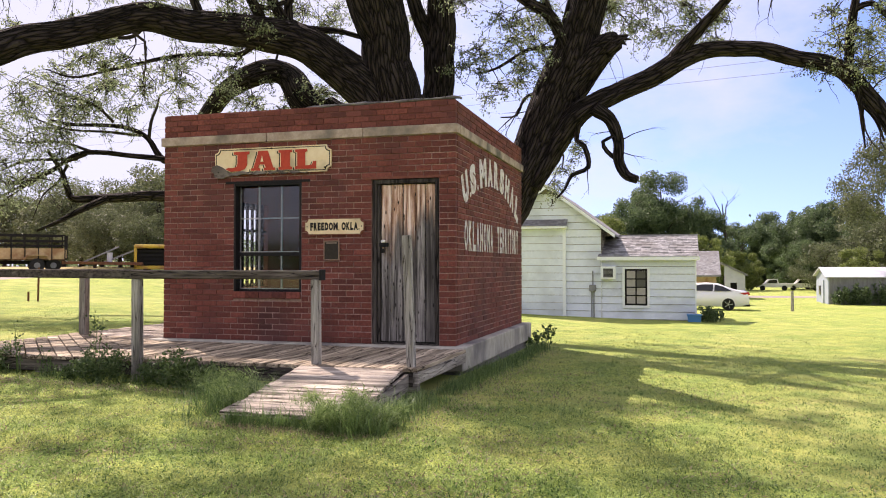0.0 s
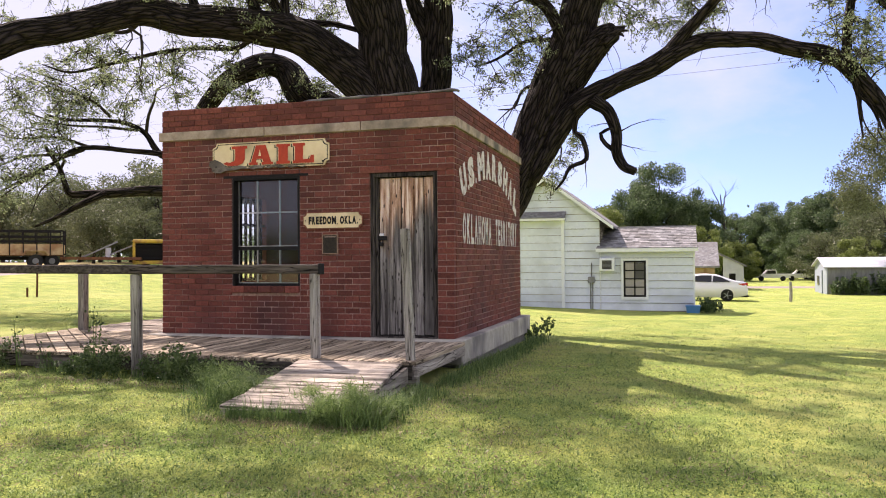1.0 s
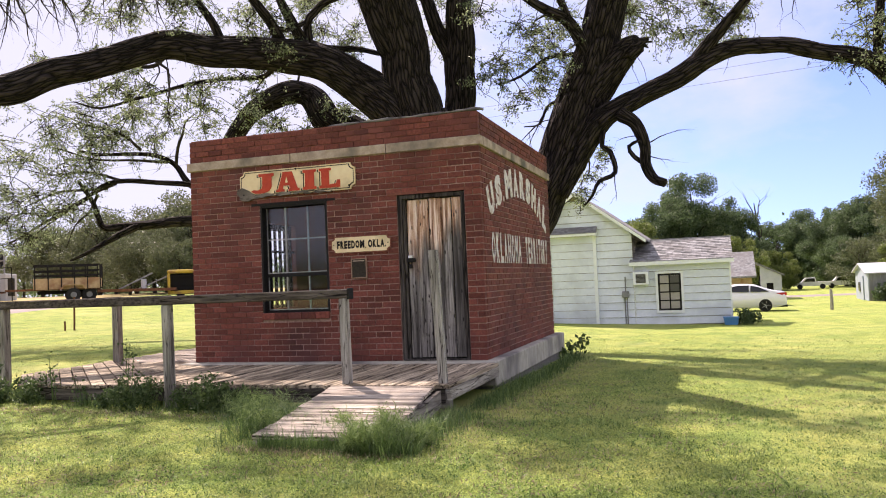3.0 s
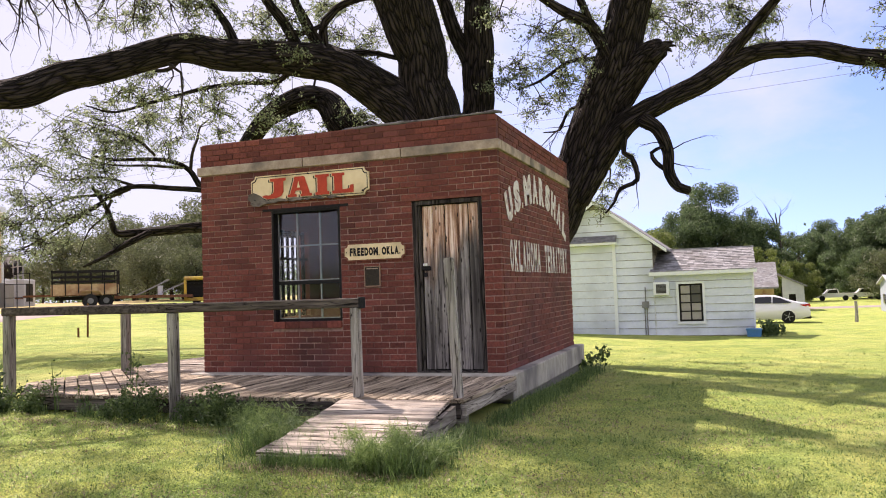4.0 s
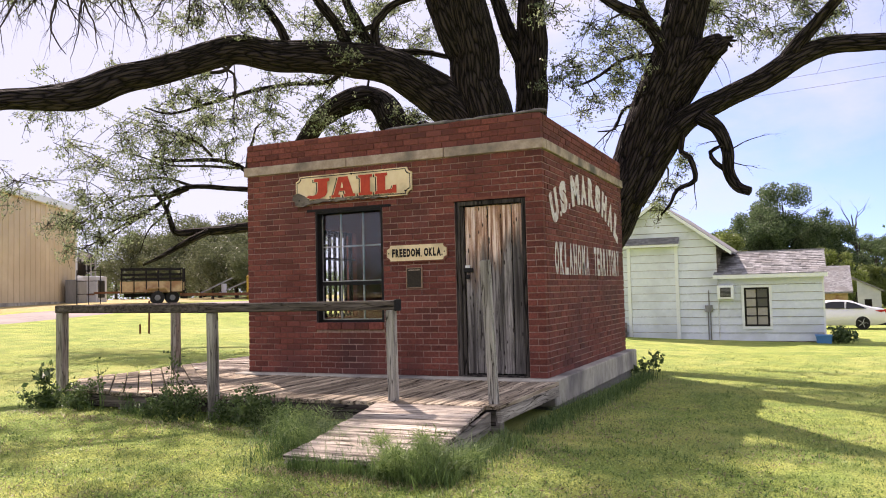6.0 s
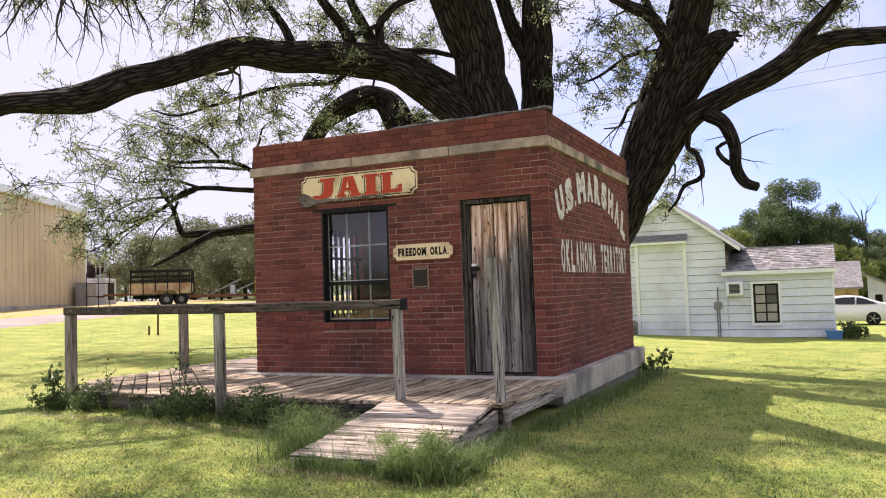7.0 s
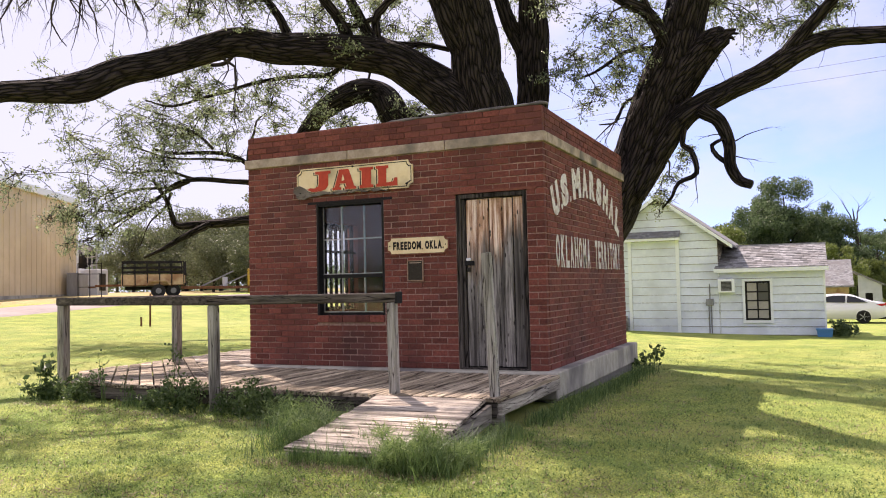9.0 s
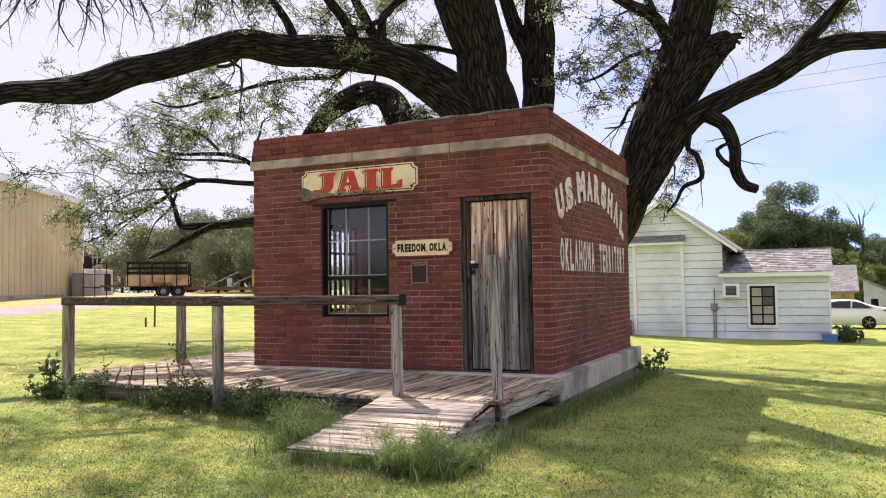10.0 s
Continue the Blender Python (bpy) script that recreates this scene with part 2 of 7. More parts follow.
def bark():
    """Deep furrows that run along the limb, by the coordinates each limb carries."""
    m = bpy.data.materials.new("bark")
    m.use_nodes = True
    n, l = m.node_tree.nodes, m.node_tree.links
    b = n["Principled BSDF"]
    b.inputs["Roughness"].default_value, b.inputs["Specular IOR Level"].default_value = 0.95, 0.15
    at = n.new("ShaderNodeAttribute")
    at.attribute_name = "grain"
    warp = n.new("ShaderNodeTexNoise")
    warp.inputs["Scale"].default_value, warp.inputs["Detail"].default_value = 3.0, 2
    l.new(at.outputs["Vector"], warp.inputs["Vector"])
    add = n.new("ShaderNodeMixRGB")
    add.blend_type = "ADD"
    add.inputs[0].default_value = 0.1
    l.new(at.outputs["Vector"], add.inputs[1])
    l.new(warp.outputs["Color"], add.inputs[2])
    rid = n.new("ShaderNodeTexVoronoi")
    rid.feature = "DISTANCE_TO_EDGE"
    rid.inputs["Scale"].default_value, rid.inputs["Randomness"].default_value = 19.0, 1.0
    l.new(add.outputs[0], rid.inputs["Vector"])
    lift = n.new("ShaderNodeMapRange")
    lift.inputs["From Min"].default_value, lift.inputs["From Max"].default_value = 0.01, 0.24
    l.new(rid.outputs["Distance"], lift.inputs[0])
    fine = n.new("ShaderNodeTexNoise")
    fine.inputs["Scale"].default_value, fine.inputs["Detail"].default_value = 42.0, 5
    l.new(at.outputs["Vector"], fine.inputs["Vector"])
    mul = n.new("ShaderNodeMath")
    mul.operation = "MULTIPLY_ADD"
    mul.inputs[1].default_value = 0.6
    l.new(fine.outputs[0], mul.inputs[0])
    l.new(lift.outputs[0], mul.inputs[2])
    # furrow shade put into the colour: near black in cracks, paler on lit ridges
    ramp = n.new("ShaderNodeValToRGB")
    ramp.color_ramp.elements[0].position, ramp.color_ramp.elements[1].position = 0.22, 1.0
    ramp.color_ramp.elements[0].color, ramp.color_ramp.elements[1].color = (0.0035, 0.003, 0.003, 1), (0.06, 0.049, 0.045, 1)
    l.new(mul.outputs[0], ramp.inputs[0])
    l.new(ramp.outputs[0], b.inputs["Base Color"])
    bp = n.new("ShaderNodeBump")
    bp.inputs["Strength"].default_value, bp.inputs["Distance"].default_value = 1.0, 0.09
    l.new(mul.outputs[0], bp.inputs["Height"])
    l.new(bp.outputs[0], b.inputs["Normal"])
    return m


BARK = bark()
TWIG = surf("twig_bark", (0.018, 0.015, 0.012), (0.06, 0.05, 0.04), 20, 0.95, 0.4)
LEAF = leafy("elm_leaf", (0.085, 0.12, 0.058), (0.36, 0.42, 0.235), 0.55)
LEAF_SCRUB = leafy("scrub_leaf", (0.055, 0.072, 0.034), (0.17, 0.195, 0.095), 0.4)
LEAF_DARK = leafy("dark_leaf", (0.04, 0.075, 0.032), (0.16, 0.225, 0.1), 0.4)
LEAF_YELLOW = leafy("yellow_leaf", (0.1, 0.135, 0.03), (0.22, 0.27, 0.08), 0.4)
WEED = leafy("weed_leaf", (0.035, 0.07, 0.022), (0.14, 0.2, 0.07), 0.4)
FEATHERY = leafy("feathery_leaf", (0.085, 0.15, 0.035), (0.34, 0.45, 0.16), 0.45)
BLADE = leafy("grass_blade", (0.05, 0.115, 0.022), (0.49, 0.6, 0.19), 0.45)
DRY_BLADE = leafy("dry_grass_blade", (0.12, 0.085, 0.05), (0.5, 0.41, 0.25), 0.3)
TALL_BLADE = leafy("tall_grass_blade", (0.04, 0.09, 0.022), (0.21, 0.31, 0.1), 0.4)
SIDING = surf("siding_paint", (0.65, 0.715, 0.8), (0.74, 0.795, 0.87), 9, 0.6, 0.1, c3=(0.56, 0.61, 0.67), big=0.9, vary="object", spread=0.035)
WHITE = surf("white_trim", (0.73, 0.78, 0.8), (0.81, 0.85, 0.87), 9, 0.55, 0.1)
SHINGLE = surf("shingle", (0.11, 0.113, 0.115), (0.33, 0.332, 0.335), 5.5, 0.95, 0.6, stretch=(1, 1, 2.6), c3=(0.17, 0.165, 0.16), big=1.2, vary="island", spread=0.4)
PANE_DARK = plain("dark_pane", (0.1, 0.1, 0.095), 0.12)
PANE_SHADE = surf("drawn_blind", (0.33, 0.31, 0.28), (0.4, 0.38, 0.34), 4, 0.5, 0.05)
TAN_METAL = surf("tan_cladding", (0.6, 0.48, 0.3), (0.68, 0.56, 0.37), 1.5, 0.5, 0.05, c3=(0.54, 0.43, 0.27), big=0.25)
GALV = surf("galvanised_sheet", (0.4, 0.42, 0.46), (0.52, 0.54, 0.58), 1.2, 0.55, 0.05, metal=0.1)
SHED_END = surf("shed_end_sheet", (0.27, 0.32, 0.37), (0.36, 0.41, 0.46), 2.5, 0.6, 0.1, stretch=(3, 3, 0.4))
GREY_METAL = surf("weathered_sheet", (0.16, 0.165, 0.17), (0.25, 0.255, 0.26), 2.5, 0.6, 0.1, stretch=(3, 3, 0.4))
CAR_WHITE = plain("car_white", (0.8, 0.8, 0.8), 0.22)
CAR_GLASS = plain("car_glass", (0.012, 0.014, 0.016), 0.08)
RUBBER = surf("rubber", (0.012, 0.012, 0.012), (0.03, 0.03, 0.03), 20, 0.85, 0.2)
ALLOY = plain("alloy", (0.72, 0.73, 0.75), 0.35, 0.45)
TAIL_RED = plain("tail_red", (0.45, 0.015, 0.02), 0.2)
YELLOW = surf("yellow_paint", (0.5, 0.34, 0.03), (0.6, 0.42, 0.06), 8, 0.5, 0.1, c3=(0.3, 0.17, 0.05), big=3)
TRAILER_TAN = surf("trailer_boards", (0.4, 0.28, 0.15), (0.52, 0.39, 0.23), 5, 0.8, 0.3, c3=(0.3, 0.17, 0.09), big=2)
RUST = surf("rusted_steel", (0.09, 0.04, 0.02), (0.2, 0.09, 0.045), 9, 0.9, 0.4)
BLUE = plain("blue_plastic", (0.05, 0.2, 0.46), 0.5)
GRAVEL = surf("gravel", (0.2, 0.17, 0.155), (0.29, 0.25, 0.23), 6, 0.95, 0.4, c3=(0.31, 0.26, 0.235), big=0.4)
PLASTER = surf("inner_plaster", (0.24, 0.22, 0.2), (0.32, 0.3, 0.27), 4, 0.9, 0.2, c3=(0.18, 0.16, 0.15), big=1.2)


ROOF_FELT = surf("roof_felt", (0.06, 0.055, 0.055), (0.15, 0.14, 0.14), 18, 0.85, 0.4, c3=(0.24, 0.23, 0.22), big=3)
# darker copy of the post wood: shade on the left posts as colour
WOOD_Z_SHADE = wood("shaded_post_wood", (0.13, 0.122, 0.105), (0.42, 0.4, 0.355), (0.085, 0.078, 0.066), 0, (1, 1, 0.05), 0.25, 55, 0.024, 0.58)


def door_wood():
    """Bare grey boards with the remains of pale paint in the upper third."""
    m = surf("door_boards", (0.012, 0.01, 0.009), (0.4, 0.375, 0.345), 46, 0.88, 0.7, stretch=(1, 1, 0.045), c3=(0.045, 0.04, 0.036), big=7, vary="object", spread=0.16)
    n, l = m.node_tree.nodes, m.node_tree.links
    b = n["Principled BSDF"]
    src = b.inputs["Base Color"].links[0].from_socket
    geo = n.new("ShaderNodeNewGeometry")
    sep = n.new("ShaderNodeSeparateXYZ")
    l.new(geo.outputs["Position"], sep.inputs[0])
    mp = n.new("ShaderNodeMapping")
    mp.inputs["Scale"].default_value = (9, 9, 0.9)
    l.new(geo.outputs["Position"], mp.inputs["Vector"])
    ns = n.new("ShaderNodeTexNoise")
    ns.inputs["Scale"].default_value, ns.inputs["Detail"].default_value = 1.0, 5
    l.new(mp.outputs[0], ns.inputs["Vector"])
    wob = n.new("ShaderNodeMath")
    wob.operation = "MULTIPLY_ADD"
    wob.inputs[1].default_value = 1.5
    l.new(ns.outputs[0], wob.inputs[0])
    l.new(sep.outputs[2], wob.inputs[2])
    rng = n.new("ShaderNodeMapRange")
    rng.inputs["From Min"].default_value, rng.inputs["From Max"].default_value = 2.42, 2.78
    l.new(wob.outputs[0], rng.inputs[0])
    paint = n.new("ShaderNodeValToRGB")
    paint.color_ramp.elements[0].color, paint.color_ramp.elements[1].color = (0.13, 0.06, 0.034, 1), (0.84, 0.7, 0.58, 1)
    paint.color_ramp.elements[0].position, paint.color_ramp.elements[1].position = 0.37, 0.59
    tan = paint.color_ramp.elements.new(0.48)
    tan.color = (0.52, 0.31, 0.2, 1)
    smap = n.new("ShaderNodeMapping")
    smap.inputs["Scale"].default_value = (34, 34, 1.3)
    l.new(geo.outputs["Position"], smap.inputs["Vector"])
    streak = n.new("ShaderNodeTexNoise")
    streak.inputs["Scale"].default_value, streak.inputs["Detail"].default_value, streak.inputs["Roughness"].default_value = 1.0, 6, 0.7
    l.new(smap.outputs[0], streak.inputs["Vector"])
    l.new(streak.outputs[0], paint.inputs[0])
    mx = n.new("ShaderNodeMixRGB")
    l.new(rng.outputs[0], mx.inputs[0])
    l.new(src, mx.inputs[1])
    l.new(paint.outputs[0], mx.inputs[2])
    soot = n.new("ShaderNodeValToRGB")
    soot.color_ramp.elements[0].position, soot.color_ramp.elements[1].position = 0.0, 0.9
    soot.color_ramp.elements[0].color = soot.color_ramp.elements[1].color = (1, 1, 1, 1)
    burn = soot.color_ramp.elements.new(0.3)
    burn.color = (0.3, 0.28, 0.27, 1)
    l.new(rng.outputs[0], soot.inputs[0])
    smear = n.new("ShaderNodeMixRGB")
    smear.blend_type = "MULTIPLY"
    l.new(streak.outputs[0], smear.inputs[0])
    l.new(mx.outputs[0], smear.inputs[1])
    l.new(soot.outputs[0], smear.inputs[2])
    kmap = n.new("ShaderNodeMapping")
    kmap.inputs["Scale"].default_value = (21, 21, 6)
    l.new(geo.outputs["Position"], kmap.inputs["Vector"])
    knot = n.new("ShaderNodeTexVoronoi")
    knot.inputs["Scale"].default_value = 1.0
    l.new(kmap.outputs[0], knot.inputs["Vector"])
    spot = n.new("ShaderNodeMapRange")
    spot.inputs["From Min"].default_value, spot.inputs["From Max"].default_value = 0.12, 0.2
    l.new(knot.outputs["Distance"], spot.inputs[0])
    dark = n.new("ShaderNodeMixRGB")
    l.new(spot.outputs[0], dark.inputs[0])
    dark.inputs[1].default_value = (0.018, 0.015, 0.012, 1)
    l.new(smear.outputs[0], dark.inputs[2])
    l.new(dark.outputs[0], b.inputs["Base Color"])
    return m


DOOR_WOOD = door_wood()


def lawn():
    """Mown grass: green and straw in patches of several sizes, dried out on the verge beyond the road."""
    m = surf("lawn", (0.026, 0.055, 0.012), (0.58, 0.67, 0.14), 70, 0.95, 0.9, c3=(0.37, 0.4, 0.11), big=0.35, depth=0.04)
    n, l = m.node_tree.nodes, m.node_tree.links
    b = n["Principled BSDF"]
    src = b.inputs["Base Color"].links[0].from_socket
    geo = n.new("ShaderNodeNewGeometry")
    ns = n.new("ShaderNodeTexNoise")
    ns.inputs["Scale"].default_value, ns.inputs["Detail"].default_value = 1.7, 6
    l.new(geo.outputs["Position"], ns.inputs["Vector"])
    rp = n.new("ShaderNodeValToRGB")
    rp.color_ramp.elements[0].position, rp.color_ramp.elements[1].position = 0.35, 0.7
    rp.color_ramp.elements[0].color, rp.color_ramp.elements[1].color = (0.7, 0.82, 0.72, 1), (1.25, 1.15, 1.2, 1)
    l.new(ns.outputs[0], rp.inputs[0])
    mx = n.new("ShaderNodeMixRGB")
    mx.blend_type = "MULTIPLY"
    mx.inputs[0].default_value = 1.0
    l.new(src, mx.inputs[1])
    l.new(rp.outputs[0], mx.inputs[2])
    sep = n.new("ShaderNodeSeparateXYZ")
    l.new(geo.outputs["Position"], sep.inputs[0])
    slant = n.new("ShaderNodeMath")
    slant.operation = "MULTIPLY_ADD"
    slant.inputs[1].default_value = 0.26
    l.new(sep.outputs[1], slant.inputs[0])
    l.new(sep.outputs[0], slant.inputs[2])
    ragged = n.new("ShaderNodeMath")
    ragged.operation = "MULTIPLY_ADD"
    ragged.inputs[1].default_value = 3.0
    l.new(ns.outputs[0], ragged.inputs[0])
    l.new(slant.outputs[0], ragged.inputs[2])
    verge = n.new("ShaderNodeMapRange")
    verge.inputs["From Min"].default_value, verge.inputs["From Max"].default_value = -18.6, -20.2
    verge.inputs["To Max"].default_value = 0.8
    l.new(ragged.outputs[0], verge.inputs[0])
    dry = n.new("ShaderNodeMixRGB")
    l.new(verge.outputs[0], dry.inputs[0])
    l.new(mx.outputs[0], dry.inputs[1])
    dry.inputs[2].default_value = (0.46, 0.34, 0.17, 1)
    l.new(dry.outputs[0], b.inputs["Base Color"])
    return m


LAWN = lawn()


def patchy(m, scale, dark, straw):
    """Lets grass turn darker and strawy in patches over the ground."""
    n, l = m.node_tree.nodes, m.node_tree.links
    b = n["Principled BSDF"]
    src = b.inputs["Base Color"].links[0].from_socket
    geo = n.new("ShaderNodeNewGeometry")
    ns = n.new("ShaderNodeTexNoise")
    ns.inputs["Scale"].default_value, ns.inputs["Detail"].default_value, ns.inputs["Roughness"].default_value = scale, 6, 0.7
    l.new(geo.outputs["Position"], ns.inputs["Vector"])
    rp = n.new("ShaderNodeValToRGB")
    rp.color_ramp.elements[0].position, rp.color_ramp.elements[1].position = 0.36, 0.66
    rp.color_ramp.elements[0].color, rp.color_ramp.elements[1].color = (*dark, 1), (*straw, 1)
    mid = rp.color_ramp.elements.new(0.5)
    mid.color = (1, 1, 1, 1)
    l.new(ns.outputs[0], rp.inputs[0])
    mx = n.new("ShaderNodeMixRGB")
    mx.blend_type = "MULTIPLY"
    mx.inputs[0].default_value = 1.0
    l.new(src, mx.inputs[1])
    l.new(rp.outputs[0], mx.inputs[2])
    for dst in (b.inputs["Base Color"], n["Translucent BSDF"].inputs["Color"]):
        l.new(mx.outputs[0], dst)


patchy(BLADE, 1.6, (0.52, 0.64, 0.55), (1.28, 1.1, 1.15))
patchy(TALL_BLADE, 3.0, (0.6, 0.7, 0.6), (1.2, 1.1, 1.1))


# ---- mesh tools ----
def thing(name, loc=(0, 0, 0), label="", category="", group="", kind=""):
    e = new(name)
    e.location = loc
    e.empty_display_size = 0.2
    return tagged(e, label, category, group, kind)


def finish(name, bm, material, smooth=False):
    me = bpy.data.meshes.new(name)
    bm.to_mesh(me)
    bm.free()
    if material:
        me.materials.append(material)
    if smooth:
        me.polygons.foreach_set("use_smooth", [True] * len(me.polygons))
    return me


def part(name, bm, material, parent, label="", smooth=False):
    """One mesh in world coordinates under a thing or a part."""
    me = bm if isinstance(bm, bpy.types.Mesh) else finish(name, bm, material, smooth)
    ob = new(name, me)
    ob.parent = parent
    if parent.type == "EMPTY":
        ob.matrix_parent_inverse = Matrix.Translation(-Vector(parent.location))
    return tagged(ob, label)


def single(name, bm, material, label="", category="", group="", kind="", smooth=False):
    return tagged(new(name, finish(name, bm, material, smooth)), label, category, group, kind)


def box(bm, lo, hi, bevel=0.0, m=None):
    r = bmesh.ops.create_cube(bm, size=1.0)
    c, s = [(a + b) / 2 for a, b in zip(lo, hi)], [abs(b - a) for a, b in zip(lo, hi)]
    t = Matrix.Translation(c) @ Matrix.Diagonal((*s, 1))
    bmesh.ops.transform(bm, matrix=(m @ t) if m else t, verts=r["verts"])
    if bevel:
        es = list({e for v in r["verts"] for e in v.link_edges})
        bmesh.ops.bevel(bm, geom=es, offset=bevel, segments=1, affect="EDGES", profile=0.5)
    return bm


def bx(lo, hi, bevel=0.0, m=None):
    return box(bmesh.new(), lo, hi, bevel, m)


def beam(bm, a, b, w, h, bevel=0.006, up=(0, 0, 1)):
    """A squared timber from a to b, w wide and h high."""
    a, b = Vector(a), Vector(b)
    z = (b - a).normalized()
    x = Vector(up).cross(z)
    x = x.normalized() if x.length > 1e-4 else Vector((1, 0, 0))
    y = z.cross(x)
    m = Matrix((x, y, z)).transposed().to_4x4()
    m.translation = a
    return box(bm, (-w / 2, -h / 2, 0), (w / 2, h / 2, (b - a).length), bevel, m)


def prism(bm, outline, axis, lo, hi):
    """A flat outline (pairs) pushed from lo to hi along an axis; 'y' takes (x, z), 'x' takes (y, z), 'z' takes (x, y)."""
    def at(p, d):
        return {"y": (p[0], d, p[1]), "x": (d, p[0], p[1]), "z": (p[0], p[1], d)}[axis]
    v0 = [bm.verts.new(at(p, lo)) for p in outline]
    v1 = [bm.verts.new(at(p, hi)) for p in outline]
    bm.faces.new(v0)
    bm.faces.new(v1[::-1])
    k = len(outline)
    for i in range(k):
        bm.faces.new((v0[i], v1[i], v1[(i + 1) % k], v0[(i + 1) % k]))
    bmesh.ops.recalc_face_normals(bm, faces=bm.faces)
    return bm


def tube(bm, pts, radii, seg=8, rough=0.0, close=True, seed=0):
    """A limb along points with a radius at each, its surface fluted and knobbly by rough."""
    P = [Vector(p) for p in pts]
    rings = []
    side = None
    for i, p in enumerate(P):
        d = (P[min(i + 1, len(P) - 1)] - P[max(i - 1, 0)]).normalized()
        if side is None:
            side = d.orthogonal().normalized()
        side = (side - d * side.dot(d)).normalized()
        other = d.cross(side)
        ring = []
        for k in range(seg):
            a = 2 * math.pi * k / seg
            r = radii[i]
            if rough:
                q = p + (side * math.cos(a) + other * math.sin(a)) * r
                r *= 1 + rough * noise.noise(Vector((math.cos(a) * 2.2 + seed, math.sin(a) * 2.2, q.z * 0.7 + i * 0.05))) + 0.6 * rough * noise.noise(q * 5)
            ring.append(bm.verts.new(p + (side * math.cos(a) + other * math.sin(a)) * r))
        rings.append(ring)
    for a, b in zip(rings, rings[1:]):
        for k in range(seg):
            bm.faces.new((a[k], a[(k + 1) % seg], b[(k + 1) % seg], b[k]))
    if close:
        bm.faces.new(rings[0][::-1])
        bm.faces.new(rings[-1])
    return bm


def smooth_path(pts, step):
    """Catmull-Rom through (x, y, z, r) points."""
    q = [np.array(p, float) for p in pts]
    q = [2 * q[0] - q[1]] + q + [2 * q[-1] - q[-2]]
    out = []
    for i in range(1, len(q) - 2):
        n = max(2, int(np.linalg.norm((q[i + 1] - q[i])[:3]) / step))
        for k in range(n):
            t = k / n
            a, b, c, d = q[i - 1], q[i], q[i + 1], q[i + 2]
            out.append(0.5 * (2 * b + (c - a) * t + (2 * a - 5 * b + 4 * c - d) * t * t + (3 * b - a - 3 * c + d) * t ** 3))
    out.append(q[-2])
    return out


def many(name, verts, faces, material):
    me = bpy.data.meshes.new(name)
    me.from_pydata(verts, [], faces)
    me.materials.append(material)
    return me


def leaf_mesh(name, centres, length, width, material, droop=0.3, rng=None):
    """Small pointed leaves, one at each centre, turned every way."""
    n = len(centres)
    c = np.asarray(centres, float)
    d = rng.normal(size=(n, 3))
    d[:, 2] -= droop
    d /= np.linalg.norm(d, axis=1)[:, None]
    s = np.cross(d, rng.normal(size=(n, 3)))
    s /= np.linalg.norm(s, axis=1)[:, None] + 1e-9
    ln = (length * rng.uniform(0.6, 1.3, n))[:, None]
    wd = (width * rng.uniform(0.6, 1.3, n))[:, None]
    v = np.stack([c, c + d * ln * 0.45 + s * wd, c + d * ln, c + d * ln * 0.45 - s * wd], 1).reshape(-1, 3)
    f = np.arange(n * 4).reshape(-1, 4)
    return many(name, v.tolist(), f.tolist(), material)


# ---- terrain ----
NEAR_HILLS = [
    (0, -4, 0.12), (-1, -3.4, 0.16), (0.3, -1.8, 0.08), (0.4, 4, 0.0), (-4, -2.3, 0.2), (-6, 0, 0.3), (-5, -4, 0.2), (3, -5, 0.06), (4, 0, 0.0), (6, -3, -0.02), (3, 8, -0.2), (0, 22, -0.7), (4, 22, -0.72), (-6, 20, -0.3), (5, 36, -1.0), (9, 40, -1.0), (12, 50, -1.1), (14, 95, -1.4),
]
FAR_HILLS = [
    (-13, 7.5, 0.5), (-20, 9, 0.95), (-23, 16, 1.0), (-28, 22, 1.1), (-35, 24, 1.4), (-30, 14, 1.3), (-22, 25, 1.2), (-9, 3, 0.4), (-10, 14, 0.2), (-12, -6, 0.4), (0, -20, 0.1), (20, -10, -0.2), (18, 20, -0.8), (-25, -5, 0.8), (-40, 40, 1.4), (-10, 50, -0.2), (-60, 80, 1.2), (40, 60, -1.3),
]
HILLS = NEAR_HILLS + FAR_HILLS


def gz(x, y):
    """Height of the ground."""
    r = math.hypot(x, y)
    s = 2.2 + 0.22 * r
    num = den = 0.0
    for hx, hy, hz in HILLS:
        w = math.exp(-((x - hx) ** 2 + (y - hy) ** 2) / (s * s)) + 1e-9 / (1 + (x - hx) ** 2 + (y - hy) ** 2)
        num += w * hz
        den += w
    return num / den


def steps(fine, reach):
    out, v, st = [0.0], 0.0, fine
    while v < reach:
        if v > 12:
            st *= 1.25
        v += st
        out.append(v)
    return out


gs = steps(0.4, 1500)
gx = [-v for v in gs[:0:-1]] + gs
gv, gf = [], []
for j, yy in enumerate(gx):
    for i, xx in enumerate(gx):
        gv.append((xx, yy + 2, gz(xx, yy + 2) + 0.015 * noise.noise(Vector((xx * 0.9, yy * 0.9, 0))) * (1 if math.hypot(xx, yy) < 20 else 0)))
nx = len(gx)
for j in range(nx - 1):
    for i in range(nx - 1):
        gf.append((j * nx + i, j * nx + i + 1, (j + 1) * nx + i + 1, (j + 1) * nx + i))
ground = new("ground", many("ground", gv, gf, LAWN))
ground.data.polygons.foreach_set("use_smooth", [True] * len(ground.data.polygons))
tagged(ground, "mown lawn of green and straw-coloured grass", "lawn", "", "structure")

